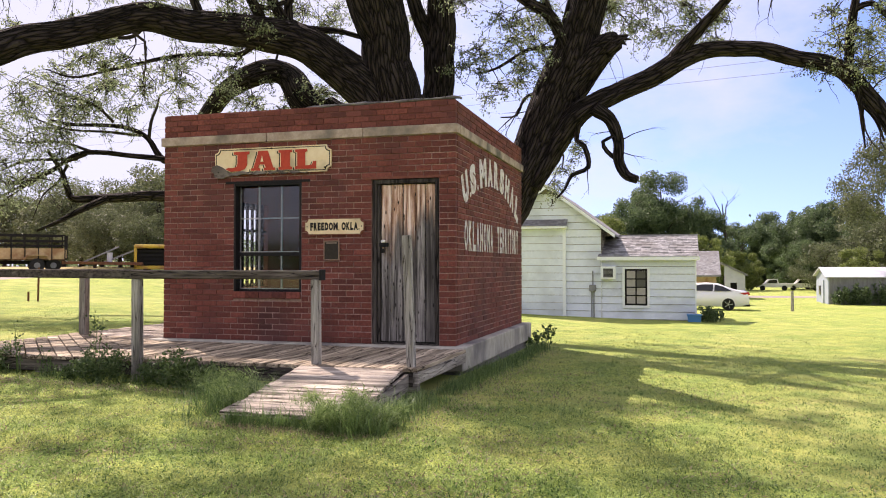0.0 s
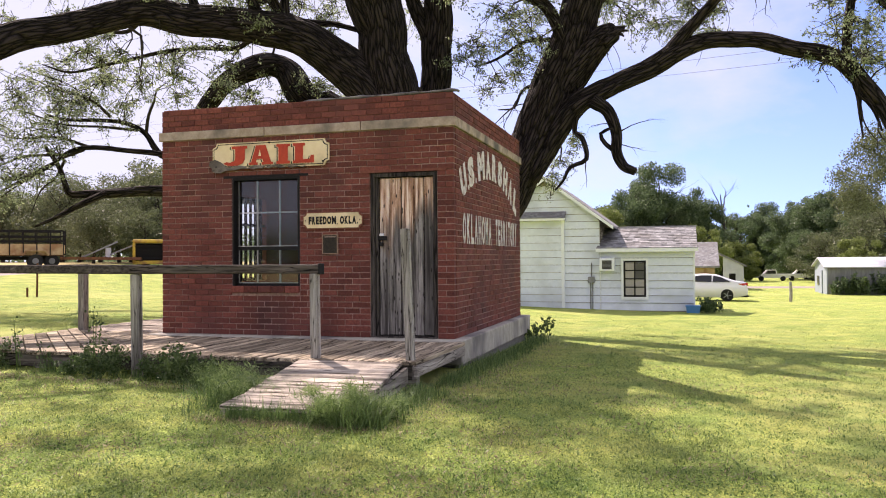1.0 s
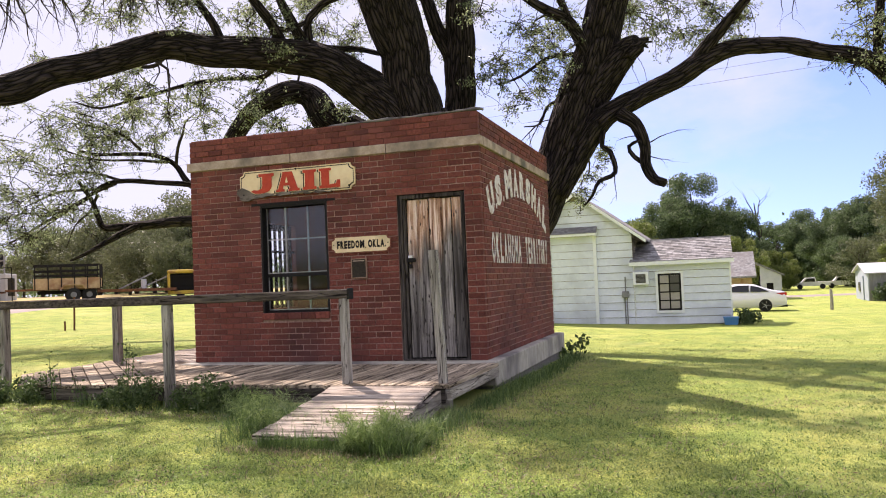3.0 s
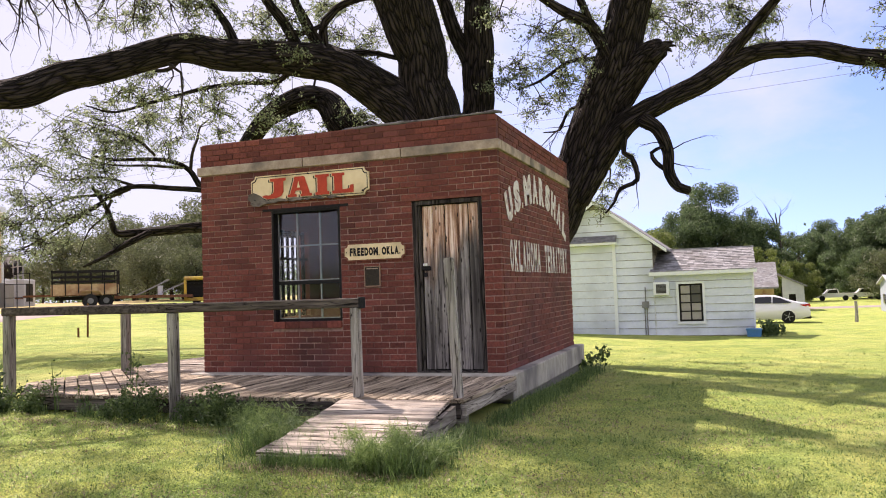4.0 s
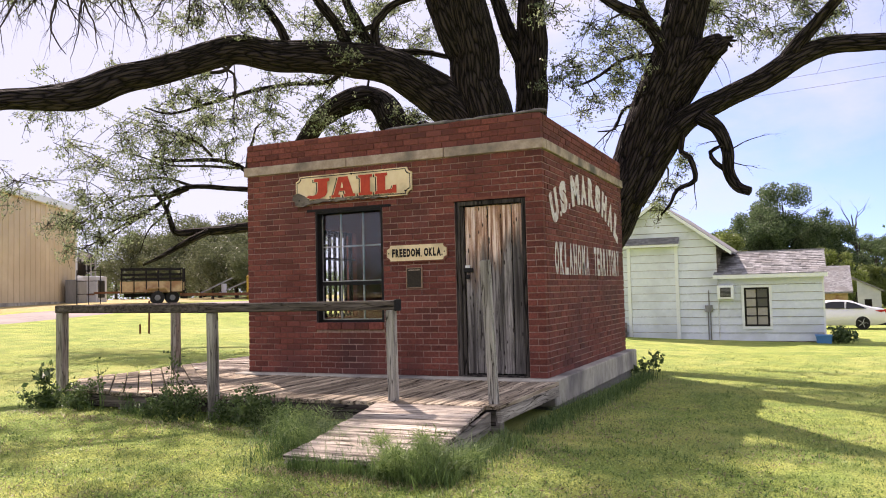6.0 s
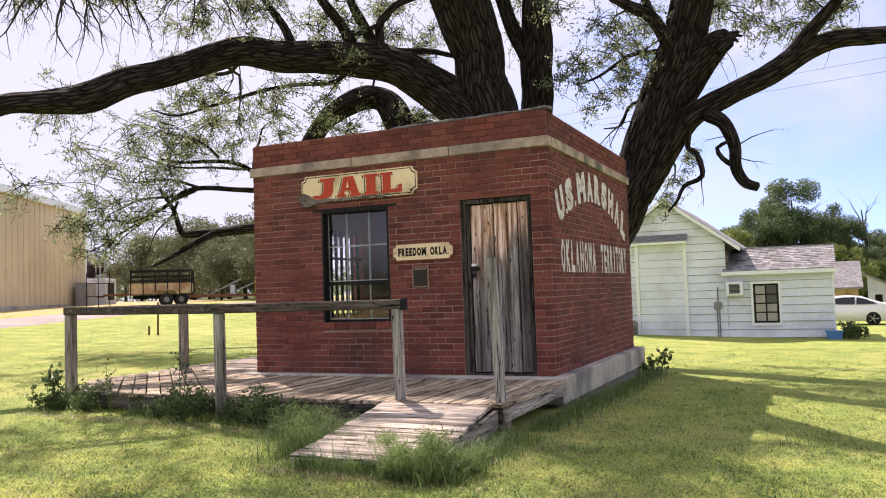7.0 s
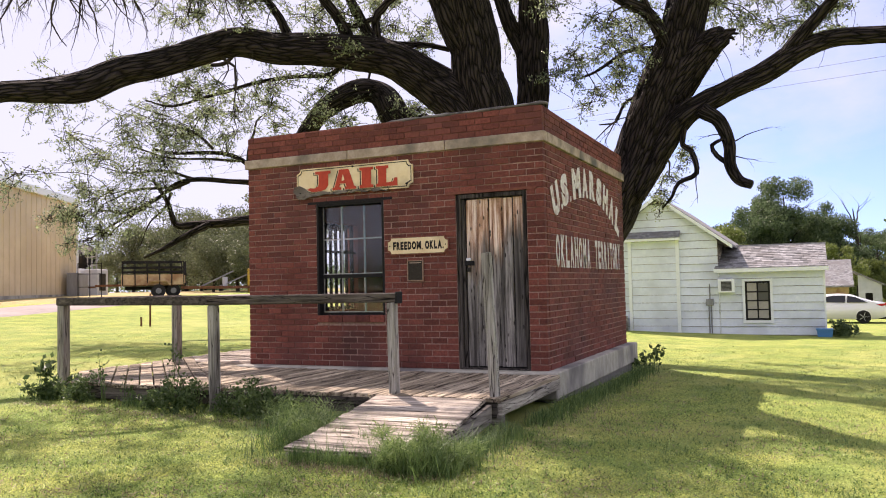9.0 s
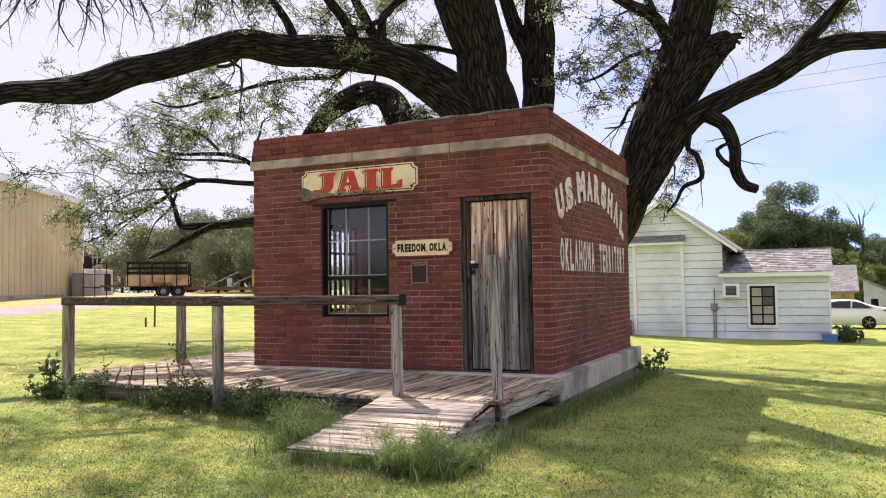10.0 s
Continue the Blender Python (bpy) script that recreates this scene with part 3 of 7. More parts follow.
# gravel road on the rise beyond the lawn
rv, rf = [], []
road = smooth_path([(-13, -12, 0, 0), (-17.5, 0, 0, 0), (-20.5, 9, 0, 0), (-22.3, 16, 0, 0), (-22, 25, 0, 0), (-17, 36, 0, 0), (-5, 48, 0, 0), (20, 62, 0, 0), (60, 75, 0, 0)], 1.0)
for i, p in enumerate(road):
    q = road[min(i + 1, len(road) - 1)] - road[max(i - 1, 0)]
    q = q / np.linalg.norm(q[:2])
    for k in (-2.2, -1.1, 0, 1.1, 2.2):
        x, y = p[0] + q[1] * k, p[1] - q[0] * k
        rv.append((x, y, gz(x, y) + (0.035 if abs(k) < 2 else -0.06)))
for i in range(len(road) - 1):
    for k in range(4):
        rf.append((i * 5 + k, i * 5 + k + 1, i * 5 + k + 6, i * 5 + k + 5))
tagged(new("road", many("road", rv, rf, GRAVEL)), "pale gravel road beside the lawn", "road", "", "structure")

# ---- jail: a small flat-roofed brick building ----
X0, X1, Y0, Y1, ZB, ZS, ZP = -4.03, 0.0, 0.0, 4.15, 0.42, 2.955, 3.36
WIN = (-2.98, -2.02, 1.04, 2.43)
DOOR = (-1.07, -0.21, 0.42, 2.43)
SIDEWIN = (1.15, 2.45, 1.05, 2.35)
COURSE = (ZS - ZB) / 35
jail = thing("jail_building", (-2, 2, 0), "small flat-roofed red brick jail building", "building")


def core(axis, u0, u1, d0, d1, z0, z1, openings):
    """A wall with openings through it, as one mesh."""
    us = sorted({u0, u1, *[o[0] for o in openings], *[o[1] for o in openings]})
    zs = sorted({z0, z1, *[o[2] for o in openings], *[o[3] for o in openings]})
    bm = bmesh.new()
    for a, b in zip(us, us[1:]):
        run = None
        for c, d in zip(zs, zs[1:]):
            hole = any(o[0] <= a + 1e-6 and b - 1e-6 <= o[1] and o[2] <= c + 1e-6 and d - 1e-6 <= o[3] for o in openings)
            if not hole:
                lo, hi = ((a, d0, c), (b, d1, d)) if axis == "y" else ((d0, a, c), (d1, b, d))
                box(bm, lo, hi)
    bmesh.ops.remove_doubles(bm, verts=bm.verts, dist=1e-5)
    return bm


front_wall = part("front_wall", core("y", X0 + 0.01, X1 - 0.01, 0.009, 0.2, ZB, ZS, [WIN, DOOR]), MORTAR, jail)
side_wall = part("side_wall", core("x", 0.2, Y1 - 0.01, -0.2, -0.009, ZB, ZS, []), MORTAR, jail)
part("parapet", bx((X0 + 0.01, 0.009, ZS + 0.001), (X1 - 0.01, 0.199, ZP - 0.01)), MORTAR_PAINTED, jail)
part("parapet", bx((-0.2, 0.2, ZS + 0.001), (-0.009, Y1 - 0.01, ZP - 0.01)), MORTAR_PAINTED, jail)
left_wall = part("left_wall", core("x", 0.2, Y1 - 0.01, X0 + 0.009, X0 + 0.2, ZB, ZP - 0.01, [SIDEWIN]), BRICK_FIELD, jail)
back_wall = part("back_wall", core("y", X0 + 0.2, X1 - 0.2, Y1 - 0.2, Y1, ZB, ZP - 0.01, []), BRICK_FIELD, jail)
part("roof_slab", bx((X0 + 0.2, 0.2, 3.02), (X1 - 0.2, Y1 - 0.2, 3.14)), CONCRETE_DARK, jail)
part("floor_slab", bx((X0 + 0.2, 0.2, 0.4), (X1 - 0.2, Y1 - 0.2, 0.46)), CONCRETE_DARK, jail)
part("inner_lining", bx((X0 + 0.21, Y1 - 0.23, 0.47), (X1 - 0.21, Y1 - 0.205, 3.0)), PLASTER, jail)


def bricks_of(u0, u1, z0, rows, openings, seed):
    """Running bond between u0 and u1, cut at the openings: (a, b, z) of each brick."""
    rng = random.Random(seed)
    mod = 0.2015
    out = []
    for r in range(rows):
        z = z0 + r * COURSE
        zm = z + COURSE / 2
        spans = [(u0, u1)]
        for o in openings:
            if o[2] < zm < o[3]:
                spans = [s for a, b in spans for s in ((a, min(b, o[0])), (max(a, o[1]), b)) if s[1] - s[0] > 0.02]
        for a, b in spans:
            u = a - (mod / 2 if (r % 2) else 0) - ((a - u0) % mod if a > u0 else 0)
            while u < b - 0.01:
                s, e = max(u, a), min(u + mod, b)
                if e - s < 0.008:
                    u += mod
                    continue
                if s > a and b - e < 0.06:
                    e = b
                if e - s > 0.06 or s > a:
                    if s > a and out[-1][2] == z and out[-1][1] - out[-1][0] < 0.05 and abs(out[-1][1] + 0.0055 - s) < 0.02:
                        s = out.pop()[0] - 0.0055
                    out.append((s + 0.0055, e - 0.0055, z, rng.uniform(-0.002, 0.003)))
                else:
                    out.append((s + 0.0055, e - 0.0055, z, 0.0))
                if e == b:
                    break
                u += mod
    return out


SHAPES = {}


def brick_shape(length, axis):
    """One brick, shared by all of its length: face to the front, arrises slightly rounded."""
    key = (round(length, 2), axis)
    if key not in SHAPES:
        h = COURSE - 0.0115
        bm = bx((0, 0, 0), (length, 0.085, h))
        face = [e for e in bm.edges if all(abs(v.co.y) < 1e-6 for v in e.verts)]
        bmesh.ops.bevel(bm, geom=face, offset=0.003, segments=1, affect="EDGES")
        if axis == "x":
            bmesh.ops.transform(bm, matrix=Matrix(((0, -1, 0, 0), (1, 0, 0, 0), (0, 0, 1, 0), (0, 0, 0, 1))), verts=bm.verts)
        SHAPES[key] = finish("brick", bm, BRICK)
    return SHAPES[key]


def joined_bricks(rows, axis, base=0.0):
    v, f = [], []
    h = COURSE - 0.0115
    c = 0.003
    for a, b, z, o in rows:
        k = len(v)
        for (p, q, d) in ((a, 0, 0.085), (b, 0, 0.085), (b, h, 0.085), (a, h, 0.085), (a, 0, c), (b, 0, c), (b, h, c), (a, h, c), (a + c, c, 0), (b - c, c, 0), (b - c, h - c, 0), (a + c, h - c, 0)):
            d += o
            v.append((p, d, z + q) if axis == "y" else (-d, p, z + q))
        for i in range(4):
            j = (i + 1) % 4
            f.append((k + i, k + j, k + 4 + j, k + 4 + i))
            f.append((k + 4 + i, k + 4 + j, k + 8 + j, k + 8 + i))
        f.append((k + 8, k + 9, k + 10, k + 11))
    me = many("brickwork", v, f, BRICK_FIELD)
    bm = bmesh.new()
    bm.from_mesh(me)
    bmesh.ops.recalc_face_normals(bm, faces=bm.faces)
    bm.to_mesh(me)
    bm.free()
    return me


FRONT = bricks_of(X0, X1, ZB, 35, [WIN, DOOR, (WIN[0], WIN[1], 0.955, 1.04)], 1) + bricks_of(X0, X1, 3.075, 4, [], 2)
FRONT.sort(key=lambda b: -b[0] if b[2] < ZS else 99)
tagged(part("brickwork", joined_bricks(FRONT[300:], "y"), None, front_wall), kind="stuff")
SIDE = bricks_of(0.09, Y1, ZB, 35, [], 3) + bricks_of(0.09, Y1, 3.075, 4, [], 4)
tagged(part("brickwork", joined_bricks(SIDE, "x"), None, side_wall), kind="stuff")

# dark liners in the window opening
for lo, hi in (((WIN[0], 0.004, WIN[2]), (WIN[0] + 0.03, 0.1, WIN[3])), ((WIN[1] - 0.03, 0.004, WIN[2]), (WIN[1], 0.1, WIN[3])), ((WIN[0] + 0.03, 0.004, WIN[3] - 0.03), (WIN[1] - 0.03, 0.1, WIN[3]))):
    part("window_liner", bx(lo, hi, 0.003), STEEL_DARK, front_wall, "black window lining")
# window sill of bricks on edge, steel lintels
for i in range(5):
    a = WIN[0] + i * 0.192
    part("sill_brick", bx((a + 0.003, -0.04, 0.958), (a + 0.188, 0.1, 1.042), 0.005), BRICK, front_wall)
part("window_lintel", bx((WIN[0] - 0.12, -0.004, 2.43), (WIN[1] + 0.12, 0.1, 2.462)), STEEL_DARK, front_wall)
part("door_lintel", bx((DOOR[0] - 0.12, -0.005, 2.43), (DOOR[1] + 0.12, 0.1, 2.462)), RUST_RED, front_wall)

# stone band and roof edge
for a, b in ((X0 - 0.03, -2.5), (-2.495, -1.18), (-1.175, 0.03)):
    part("band_stone", bx((a, -0.03, ZS), (b - 0.003, 0.1, 3.068), 0.006), STONE, front_wall, "tan stone band")
for a, b in ((0.1, 1.5), (1.5, 2.9), (2.9, Y1 + 0.02)):
    part("band_stone", bx((-0.1, a + 0.003, ZS), (0.03, b, 3.068), 0.006), STONE, side_wall, "tan stone band")
bm = bmesh.new()
edge = smooth_path([(-1.98, 0.06, 3.368, 0), (-1.6, 0.02, 3.375, 0), (-1.0, 0.03, 3.378, 0), (-0.5, 0.02, 3.38, 0), (-0.02, 0.02, 3.385, 0), (0.05, 0.06, 3.375, 0)], 0.08)
tube(bm, [e[:3] for e in edge], [0.017 + 0.006 * math.sin(i * 0.9) + 0.004 * math.sin(i * 2.3) for i in range(len(edge))], 7, 0.2)
part("roof_membrane", bm, ROOF_FELT, jail, "grey rolled roofing felt along the parapet", True)
part("parapet_cap", bx((X0 + 0.02, 0.02, 3.355), (X1 - 0.02, 0.19, 3.368)), RUST_RED, jail)
part("parapet_cap", bx((-0.19, 0.191, 3.355), (-0.02, Y1 - 0.02, 3.368)), RUST_RED, jail)

# foundation
part("foundation_slab", bx((X0 - 0.1, -0.17, 0.135), (0.13, 4.3, 0.418), 0.012), CONCRETE, jail, "pale concrete foundation slab")
part("foundation_wall", bx((X0 - 0.02, -0.05, -0.5), (0.06, 4.2, 0.135)), CONCRETE_DARK, jail)

# front window
win = part("window", core("y", WIN[0], WIN[1], 0.085, 0.13, WIN[2], WIN[3], [(WIN[0] + 0.045, WIN[1] - 0.03, WIN[2] + 0.035, WIN[3] - 0.03)]), STEEL_DARK, jail, "dark steel window with small panes")
wx = [WIN[0] + 0.05, -2.665, -2.345, WIN[1] - 0.035]
wz = [WIN[2] + 0.04, 1.535, 1.985, WIN[3] - 0.035]
for x in wx[1:3]:
    part("muntin", bx((x - 0.008, 0.092, wz[0]), (x + 0.008, 0.118, wz[3])), STEEL_GREY, win)
for z in wz[1:3]:
    part("muntin", bx((wx[0], 0.09, z - 0.008), (wx[3], 0.12, z + 0.008)), STEEL_GREY if z > 1.6 else STEEL_DARK, win)
part("meeting_rail", bx((wx[0], 0.08, wz[1] - 0.035), (wx[3], 0.0895, wz[1] + 0.012)), STEEL_DARK, win)
part("muntin", bx((wx[0], 0.076, wz[1] + 0.013), (wx[3], 0.0895, wz[1] + 0.024)), STEEL_GREY, win)
part("muntin", bx((wx[0], 0.088, wz[0] - 0.006), (wx[3], 0.1, wz[0] + 0.008)), STEEL_GREY, win)
part("muntin", bx((wx[0] - 0.008, 0.088, wz[0]), (wx[0] + 0.006, 0.1, wz[3])), STEEL_GREY, win)
for a, b in zip(wx, wx[1:]):
    for c, d in zip(wz, wz[1:]):
        p = part("pane", bx((a + 0.009, 0.104, c + 0.009), (b - 0.009, 0.108, d - 0.009)), GLASS, win, "clear glass")
        p.visible_shadow = False

# barred window in the far wall, seen through the front window
bars = part("side_window", core("x", SIDEWIN[0], SIDEWIN[1], X0 + 0.08, X0 + 0.12, SIDEWIN[2], SIDEWIN[3], [(SIDEWIN[0] + 0.05, SIDEWIN[1] - 0.05, SIDEWIN[2] + 0.05, SIDEWIN[3] - 0.05)]), STEEL_DARK, jail)
for i in range(8):
    y = SIDEWIN[0] + 0.13 + i * 0.148
    part("bar", tube(bmesh.new(), [(X0 + 0.16, y, SIDEWIN[2]), (X0 + 0.16, y, SIDEWIN[3])], [0.026, 0.026], 8), STEEL_DARK, bars)
for z in (1.24, 1.92):
    part("crossbar", bx((X0 + 0.145, SIDEWIN[0], z - 0.02), (X0 + 0.175, SIDEWIN[1], z + 0.02)), STEEL_DARK, bars)

# plank door in its frame
door = part("door", bx((DOOR[0] + 0.1, 0.085, DOOR[2] + 0.02), (DOOR[1] - 0.07, 0.1, DOOR[3] - 0.075)), STEEL_DARK, jail, "weathered plank door with peeling pale paint, closed")
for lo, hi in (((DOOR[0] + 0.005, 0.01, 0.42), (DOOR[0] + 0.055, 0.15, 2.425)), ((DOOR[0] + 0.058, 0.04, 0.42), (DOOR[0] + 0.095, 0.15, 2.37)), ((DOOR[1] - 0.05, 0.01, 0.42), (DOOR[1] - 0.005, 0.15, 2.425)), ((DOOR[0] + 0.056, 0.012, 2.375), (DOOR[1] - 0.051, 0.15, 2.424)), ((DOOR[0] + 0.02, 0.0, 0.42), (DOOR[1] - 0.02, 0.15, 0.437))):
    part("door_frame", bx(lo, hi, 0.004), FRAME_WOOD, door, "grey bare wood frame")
dx = [DOOR[0] + 0.1, -0.845, -0.685, -0.54, -0.395, DOOR[1] - 0.058]
for i, (a, b) in enumerate(zip(dx, dx[1:])):
    m = Matrix.Translation((0, 0, 0.003 * ((i * 7) % 3)))
    part("plank", bx((a + 0.008, 0.055 + 0.004 * (i % 2), 0.45), (b - 0.008, 0.084, 2.362), 0.004, m), DOOR_WOOD, door)
for i, a in enumerate(dx[1:-1:2]):
    part("cover_strip", bx((a - 0.014, 0.043, 0.45), (a + 0.012, 0.0545, 2.36), 0.003), DOOR_WOOD, door)
lock = part("hasp", bx((-0.985, 0.028, 1.605), (-0.87, 0.054, 1.655), 0.006), STEEL_DARK, door, "dark iron hasp")
part("lock_plate", bx((-0.96, 0.018, 1.655), (-0.905, 0.05, 1.69), 0.006), ALLOY, door, "bright steel plate")
bm = bx((-0.95, 0.005, 1.53), (-0.905, 0.027, 1.58), 0.006)
tube(bm, [(-0.943, 0.016, 1.575), (-0.943, 0.016, 1.605), (-0.928, 0.016, 1.618), (-0.912, 0.016, 1.605), (-0.912, 0.016, 1.575)], [0.005] * 5, 6)
part("padlock", bm, STEEL_DARK, door)

# ---- painted lettering ----
def letter(ch, height, width, bold, material, m, name="letter", parent=None, ext=0.001):
    """One letter of the built-in font as a mesh, scaled to its box; m takes letter space (x right, y up) to the wall."""
    cu = bpy.data.curves.new("letter", "FONT")
    cu.body, cu.size, cu.offset, cu.extrude, cu.resolution_u = ch, 1.0, bold, ext, 3
    tmp = bpy.data.objects.new("letter", cu)
    scene.collection.objects.link(tmp)
    bpy.context.view_layer.update()
    me = bpy.data.meshes.new_from_object(tmp.evaluated_get(bpy.context.evaluated_depsgraph_get()))
    bpy.data.objects.remove(tmp)
    co = np.empty(len(me.vertices) * 3)
    me.vertices.foreach_get("co", co)
    co = co.reshape(-1, 3)
    lo, hi = co.min(0), co.max(0)
    co[:, 0] = (co[:, 0] - (lo[0] + hi[0]) / 2) / max(hi[0] - lo[0], 1e-6) * width
    co[:, 1] = (co[:, 1] - lo[1]) / max(hi[1] - lo[1], 1e-6) * height
    me.vertices.foreach_set("co", co.ravel())
    me.transform(m)
    me.materials.clear()
    me.materials.append(material)
    return part(name, me, None, parent)


ONX = Matrix(((0, 0, 1, 0.004), (1, 0, 0, 0), (0, 1, 0, 0), (0, 0, 0, 1)))
arch = "U.S. MARSHAL"
spots = [0.5, 0.7, 0.87, 1.08, 1.2, 1.4, 1.8, 2.17, 2.54, 2.9, 3.26, 3.62]
for ch, y in zip(arch, spots):
    if ch == " ":
        continue
    t = (y - 2.0) / 1.75
    z = 2.485 - 0.43 * t * t
    tilt = math.atan(-0.86 * t / 1.75)
    h, w = (0.385, 0.3) if ch not in ".I" else (0.07, 0.07)
    if ch == "M":
        w = 0.4
    letter(ch, h, w, 0.075, PAINT_WORN, ONX @ Matrix.Translation((y, z, 0)) @ Matrix.Rotation(tilt, 4, "Z"), "painted_letter", side_wall)
for word, a, b in (("OKLAHOMA", 0.36, 1.98), ("TERRITORY", 2.22, 3.82)):
    st = (b - a) / len(word)
    for i, ch in enumerate(word):
        letter(ch, 0.385, st * (0.74 if ch != "I" else 0.24), 0.04, PAINT_WORN, ONX @ Matrix.Translation((a + (i + 0.5) * st, 1.56, 0)), "painted_letter", side_wall)


def notched(x0, x1, z0, z1, c, k=5):
    """A panel outline with scooped corners."""
    out = []
    for cx, cz, a0 in ((x0, z0, 90), (x1, z0, 180), (x1, z1, 270), (x0, z1, 0)):
        for i in range(k + 1):
            a = radians(a0 - 90 * i / k)
            out.append((cx + c * math.cos(a), cz + c * math.sin(a)))
    return out


def inset_ring(bm, outer, inner, y0, y1):
    for a, b in zip(range(len(outer)), [*range(1, len(outer)), 0]):
        o0, o1, i0, i1 = outer[a], outer[b], inner[a], inner[b]
        vs = [bm.verts.new((p[0], y1, p[1])) for p in (o0, o1, i1, i0)]
        bm.faces.new(vs)
    return bm


jail_sign = thing("jail_sign", (-2.42, -0.03, 2.54), "cream wooden JAIL sign with red letters and splintered lower edge", "sign")
outl = notched(-3.24, -1.60, 2.55, 2.885, 0.06)
part("board", prism(bmesh.new(), outl, "y", -0.03, -0.004), SIGN_CREAM, jail_sign)
part("border", inset_ring(bmesh.new(), notched(-3.225, -1.615, 2.565, 2.87, 0.06), notched(-3.215, -1.625, 2.575, 2.86, 0.06), 0, -0.0325), SIGN_BLACK, jail_sign, "thin dark border line")
GLYPHS = {
    "J": [(0.35, 1), (1, 1), (1, 0.86), (0.9, 0.84), (0.9, 0.3), (0.8, 0.1), (0.58, 0), (0.2, 0), (0.0, 0.12), (0.12, 0.2), (0.3, 0.17), (0.46, 0.24), (0.5, 0.4), (0.5, 0.84), (0.35, 0.86)],
    "A": [(0.3, 1), (0.72, 1), (0.95, 0.14), (1.03, 0.12), (1.03, 0), (0.55, 0), (0.55, 0.12), (0.62, 0.14), (0.58, 0.3), (0.34, 0.3), (0.3, 0.14), (0.38, 0.12), (0.38, 0), (0, 0), (0, 0.12), (0.1, 0.14), (0.28, 0.84)],
    "I": [(0, 1), (1, 1), (1, 0.87), (0.84, 0.85), (0.84, 0.15), (1, 0.13), (1, 0), (0, 0), (0, 0.13), (0.16, 0.15), (0.16, 0.85), (0, 0.87)],
    "L": [(0, 1), (0.58, 1), (0.58, 0.87), (0.48, 0.85), (0.48, 0.17), (0.8, 0.2), (0.86, 0.38), (1, 0.38), (1, 0), (0, 0), (0, 0.13), (0.1, 0.15), (0.1, 0.85), (0, 0.87)],
}
for ch, a, b in (("J", -3.08, -2.735), ("A", -2.71, -2.38), ("I", -2.32, -2.13), ("L", -2.09, -1.8)):
    for mat_, grow, y, dxz in ((SIGN_BLACK, 0.0, -0.0345, -0.028), (SIGN_CREAM, 0.0, -0.0362, -0.012), (SIGN_RED, 0.0, -0.038, 0.0)):
        bm = prism(bmesh.new(), [(a + p * (b - a) + dxz, 2.588 + q * 0.25 + dxz * 0.3) for p, q in GLYPHS[ch]], "y", y, y + 0.003)
        bmesh.ops.triangulate(bm, faces=[f for f in bm.faces if len(f.verts) > 4])
        part(*{SIGN_RED: ("letter", bm), SIGN_CREAM: ("letter_gap", bm), SIGN_BLACK: ("letter_outline", bm)}[mat_], mat_, jail_sign, {SIGN_RED: "red letter", SIGN_CREAM: "", SIGN_BLACK: "dark outline"}[mat_])
part("letter_counter", prism(bmesh.new(), [(-2.575, 2.7), (-2.535, 2.7), (-2.553, 2.78)], "y", -0.04, -0.037), SIGN_CREAM, jail_sign)
bm = bmesh.new()
rs = random.Random(5)
low = [(-3.27, 2.66), (-3.2, 2.675), (-3.12, 2.64), (-3.06, 2.6)]
for i in range(22):
    x = -3.04 + i * 0.052
    low.append((x, 2.572 - 0.012 * math.sin(i * 1.3) + rs.uniform(-0.008, 0.008) - max(0, (i - 15)) * 0.004))
for i in range(22, -1, -1):
    x = -3.06 + i * 0.052
    low.append((x, 2.536 + rs.uniform(-0.014, 0.01) + (i / 22) * 0.016))
low += [(-3.12, 2.5), (-3.2, 2.505), (-3.25, 2.53), (-3.24, 2.56), (-3.29, 2.6)]
prism(bm, low, "y", -0.046, -0.006)
bmesh.ops.triangulate(bm, faces=[f for f in bm.faces if len(f.verts) > 4])
part("splintered_edge", bm, SPLINTER, jail_sign, "splintered bare wood")
for x, z in ((-2.42, 2.865), (-1.68, 2.6), (-3.18, 2.58)):
    part("bolt", tube(bmesh.new(), [(x, -0.03, z), (x, -0.052, z)], [0.012, 0.009], 8), STEEL_DARK, jail_sign)

town_sign = thing("town_sign", (-1.56, -0.02, 1.76), "cream wooden sign lettered FREEDOM, OKLA.", "sign")
part("backing", prism(bmesh.new(), notched(-1.965, -1.155, 1.752, 1.968, 0.045), "y", -0.02, -0.004), RUST_RED, town_sign)
part("board", prism(bmesh.new(), notched(-1.95, -1.17, 1.767, 1.953, 0.045), "y", -0.026, -0.0205), SIGN_CREAM, town_sign)
ONY = Matrix(((1, 0, 0, 0), (0, 0, -1, -0.0275), (0, 1, 0, 0), (0, 0, 0, 1)))
text, u = "FREEDOM, OKLA.", -1.88
wid = {"F": 0.042, "R": 0.046, "E": 0.042, "D": 0.05, "O": 0.058, "M": 0.06, ",": 0.014, " ": 0.012, "K": 0.048, "L": 0.04, "A": 0.056, ".": 0.014}
for ch in text:
    w = wid[ch]
    if ch != " ":
        h = 0.098 if ch not in ",." else 0.024
        letter(ch, h, w * 0.97, 0.06, SIGN_BLACK, ONY @ Matrix.Translation((u + w * 0.45, 1.812 - (0.012 if ch == "," else 0), 0)), "letter", town_sign)
    u += w * 0.9 + 0.0105
for x in (-1.925, -1.195):
    part("bolt", tube(bmesh.new(), [(x, -0.025, 1.86), (x, -0.032, 1.86)], [0.008, 0.006], 8), STEEL_DARK, town_sign)

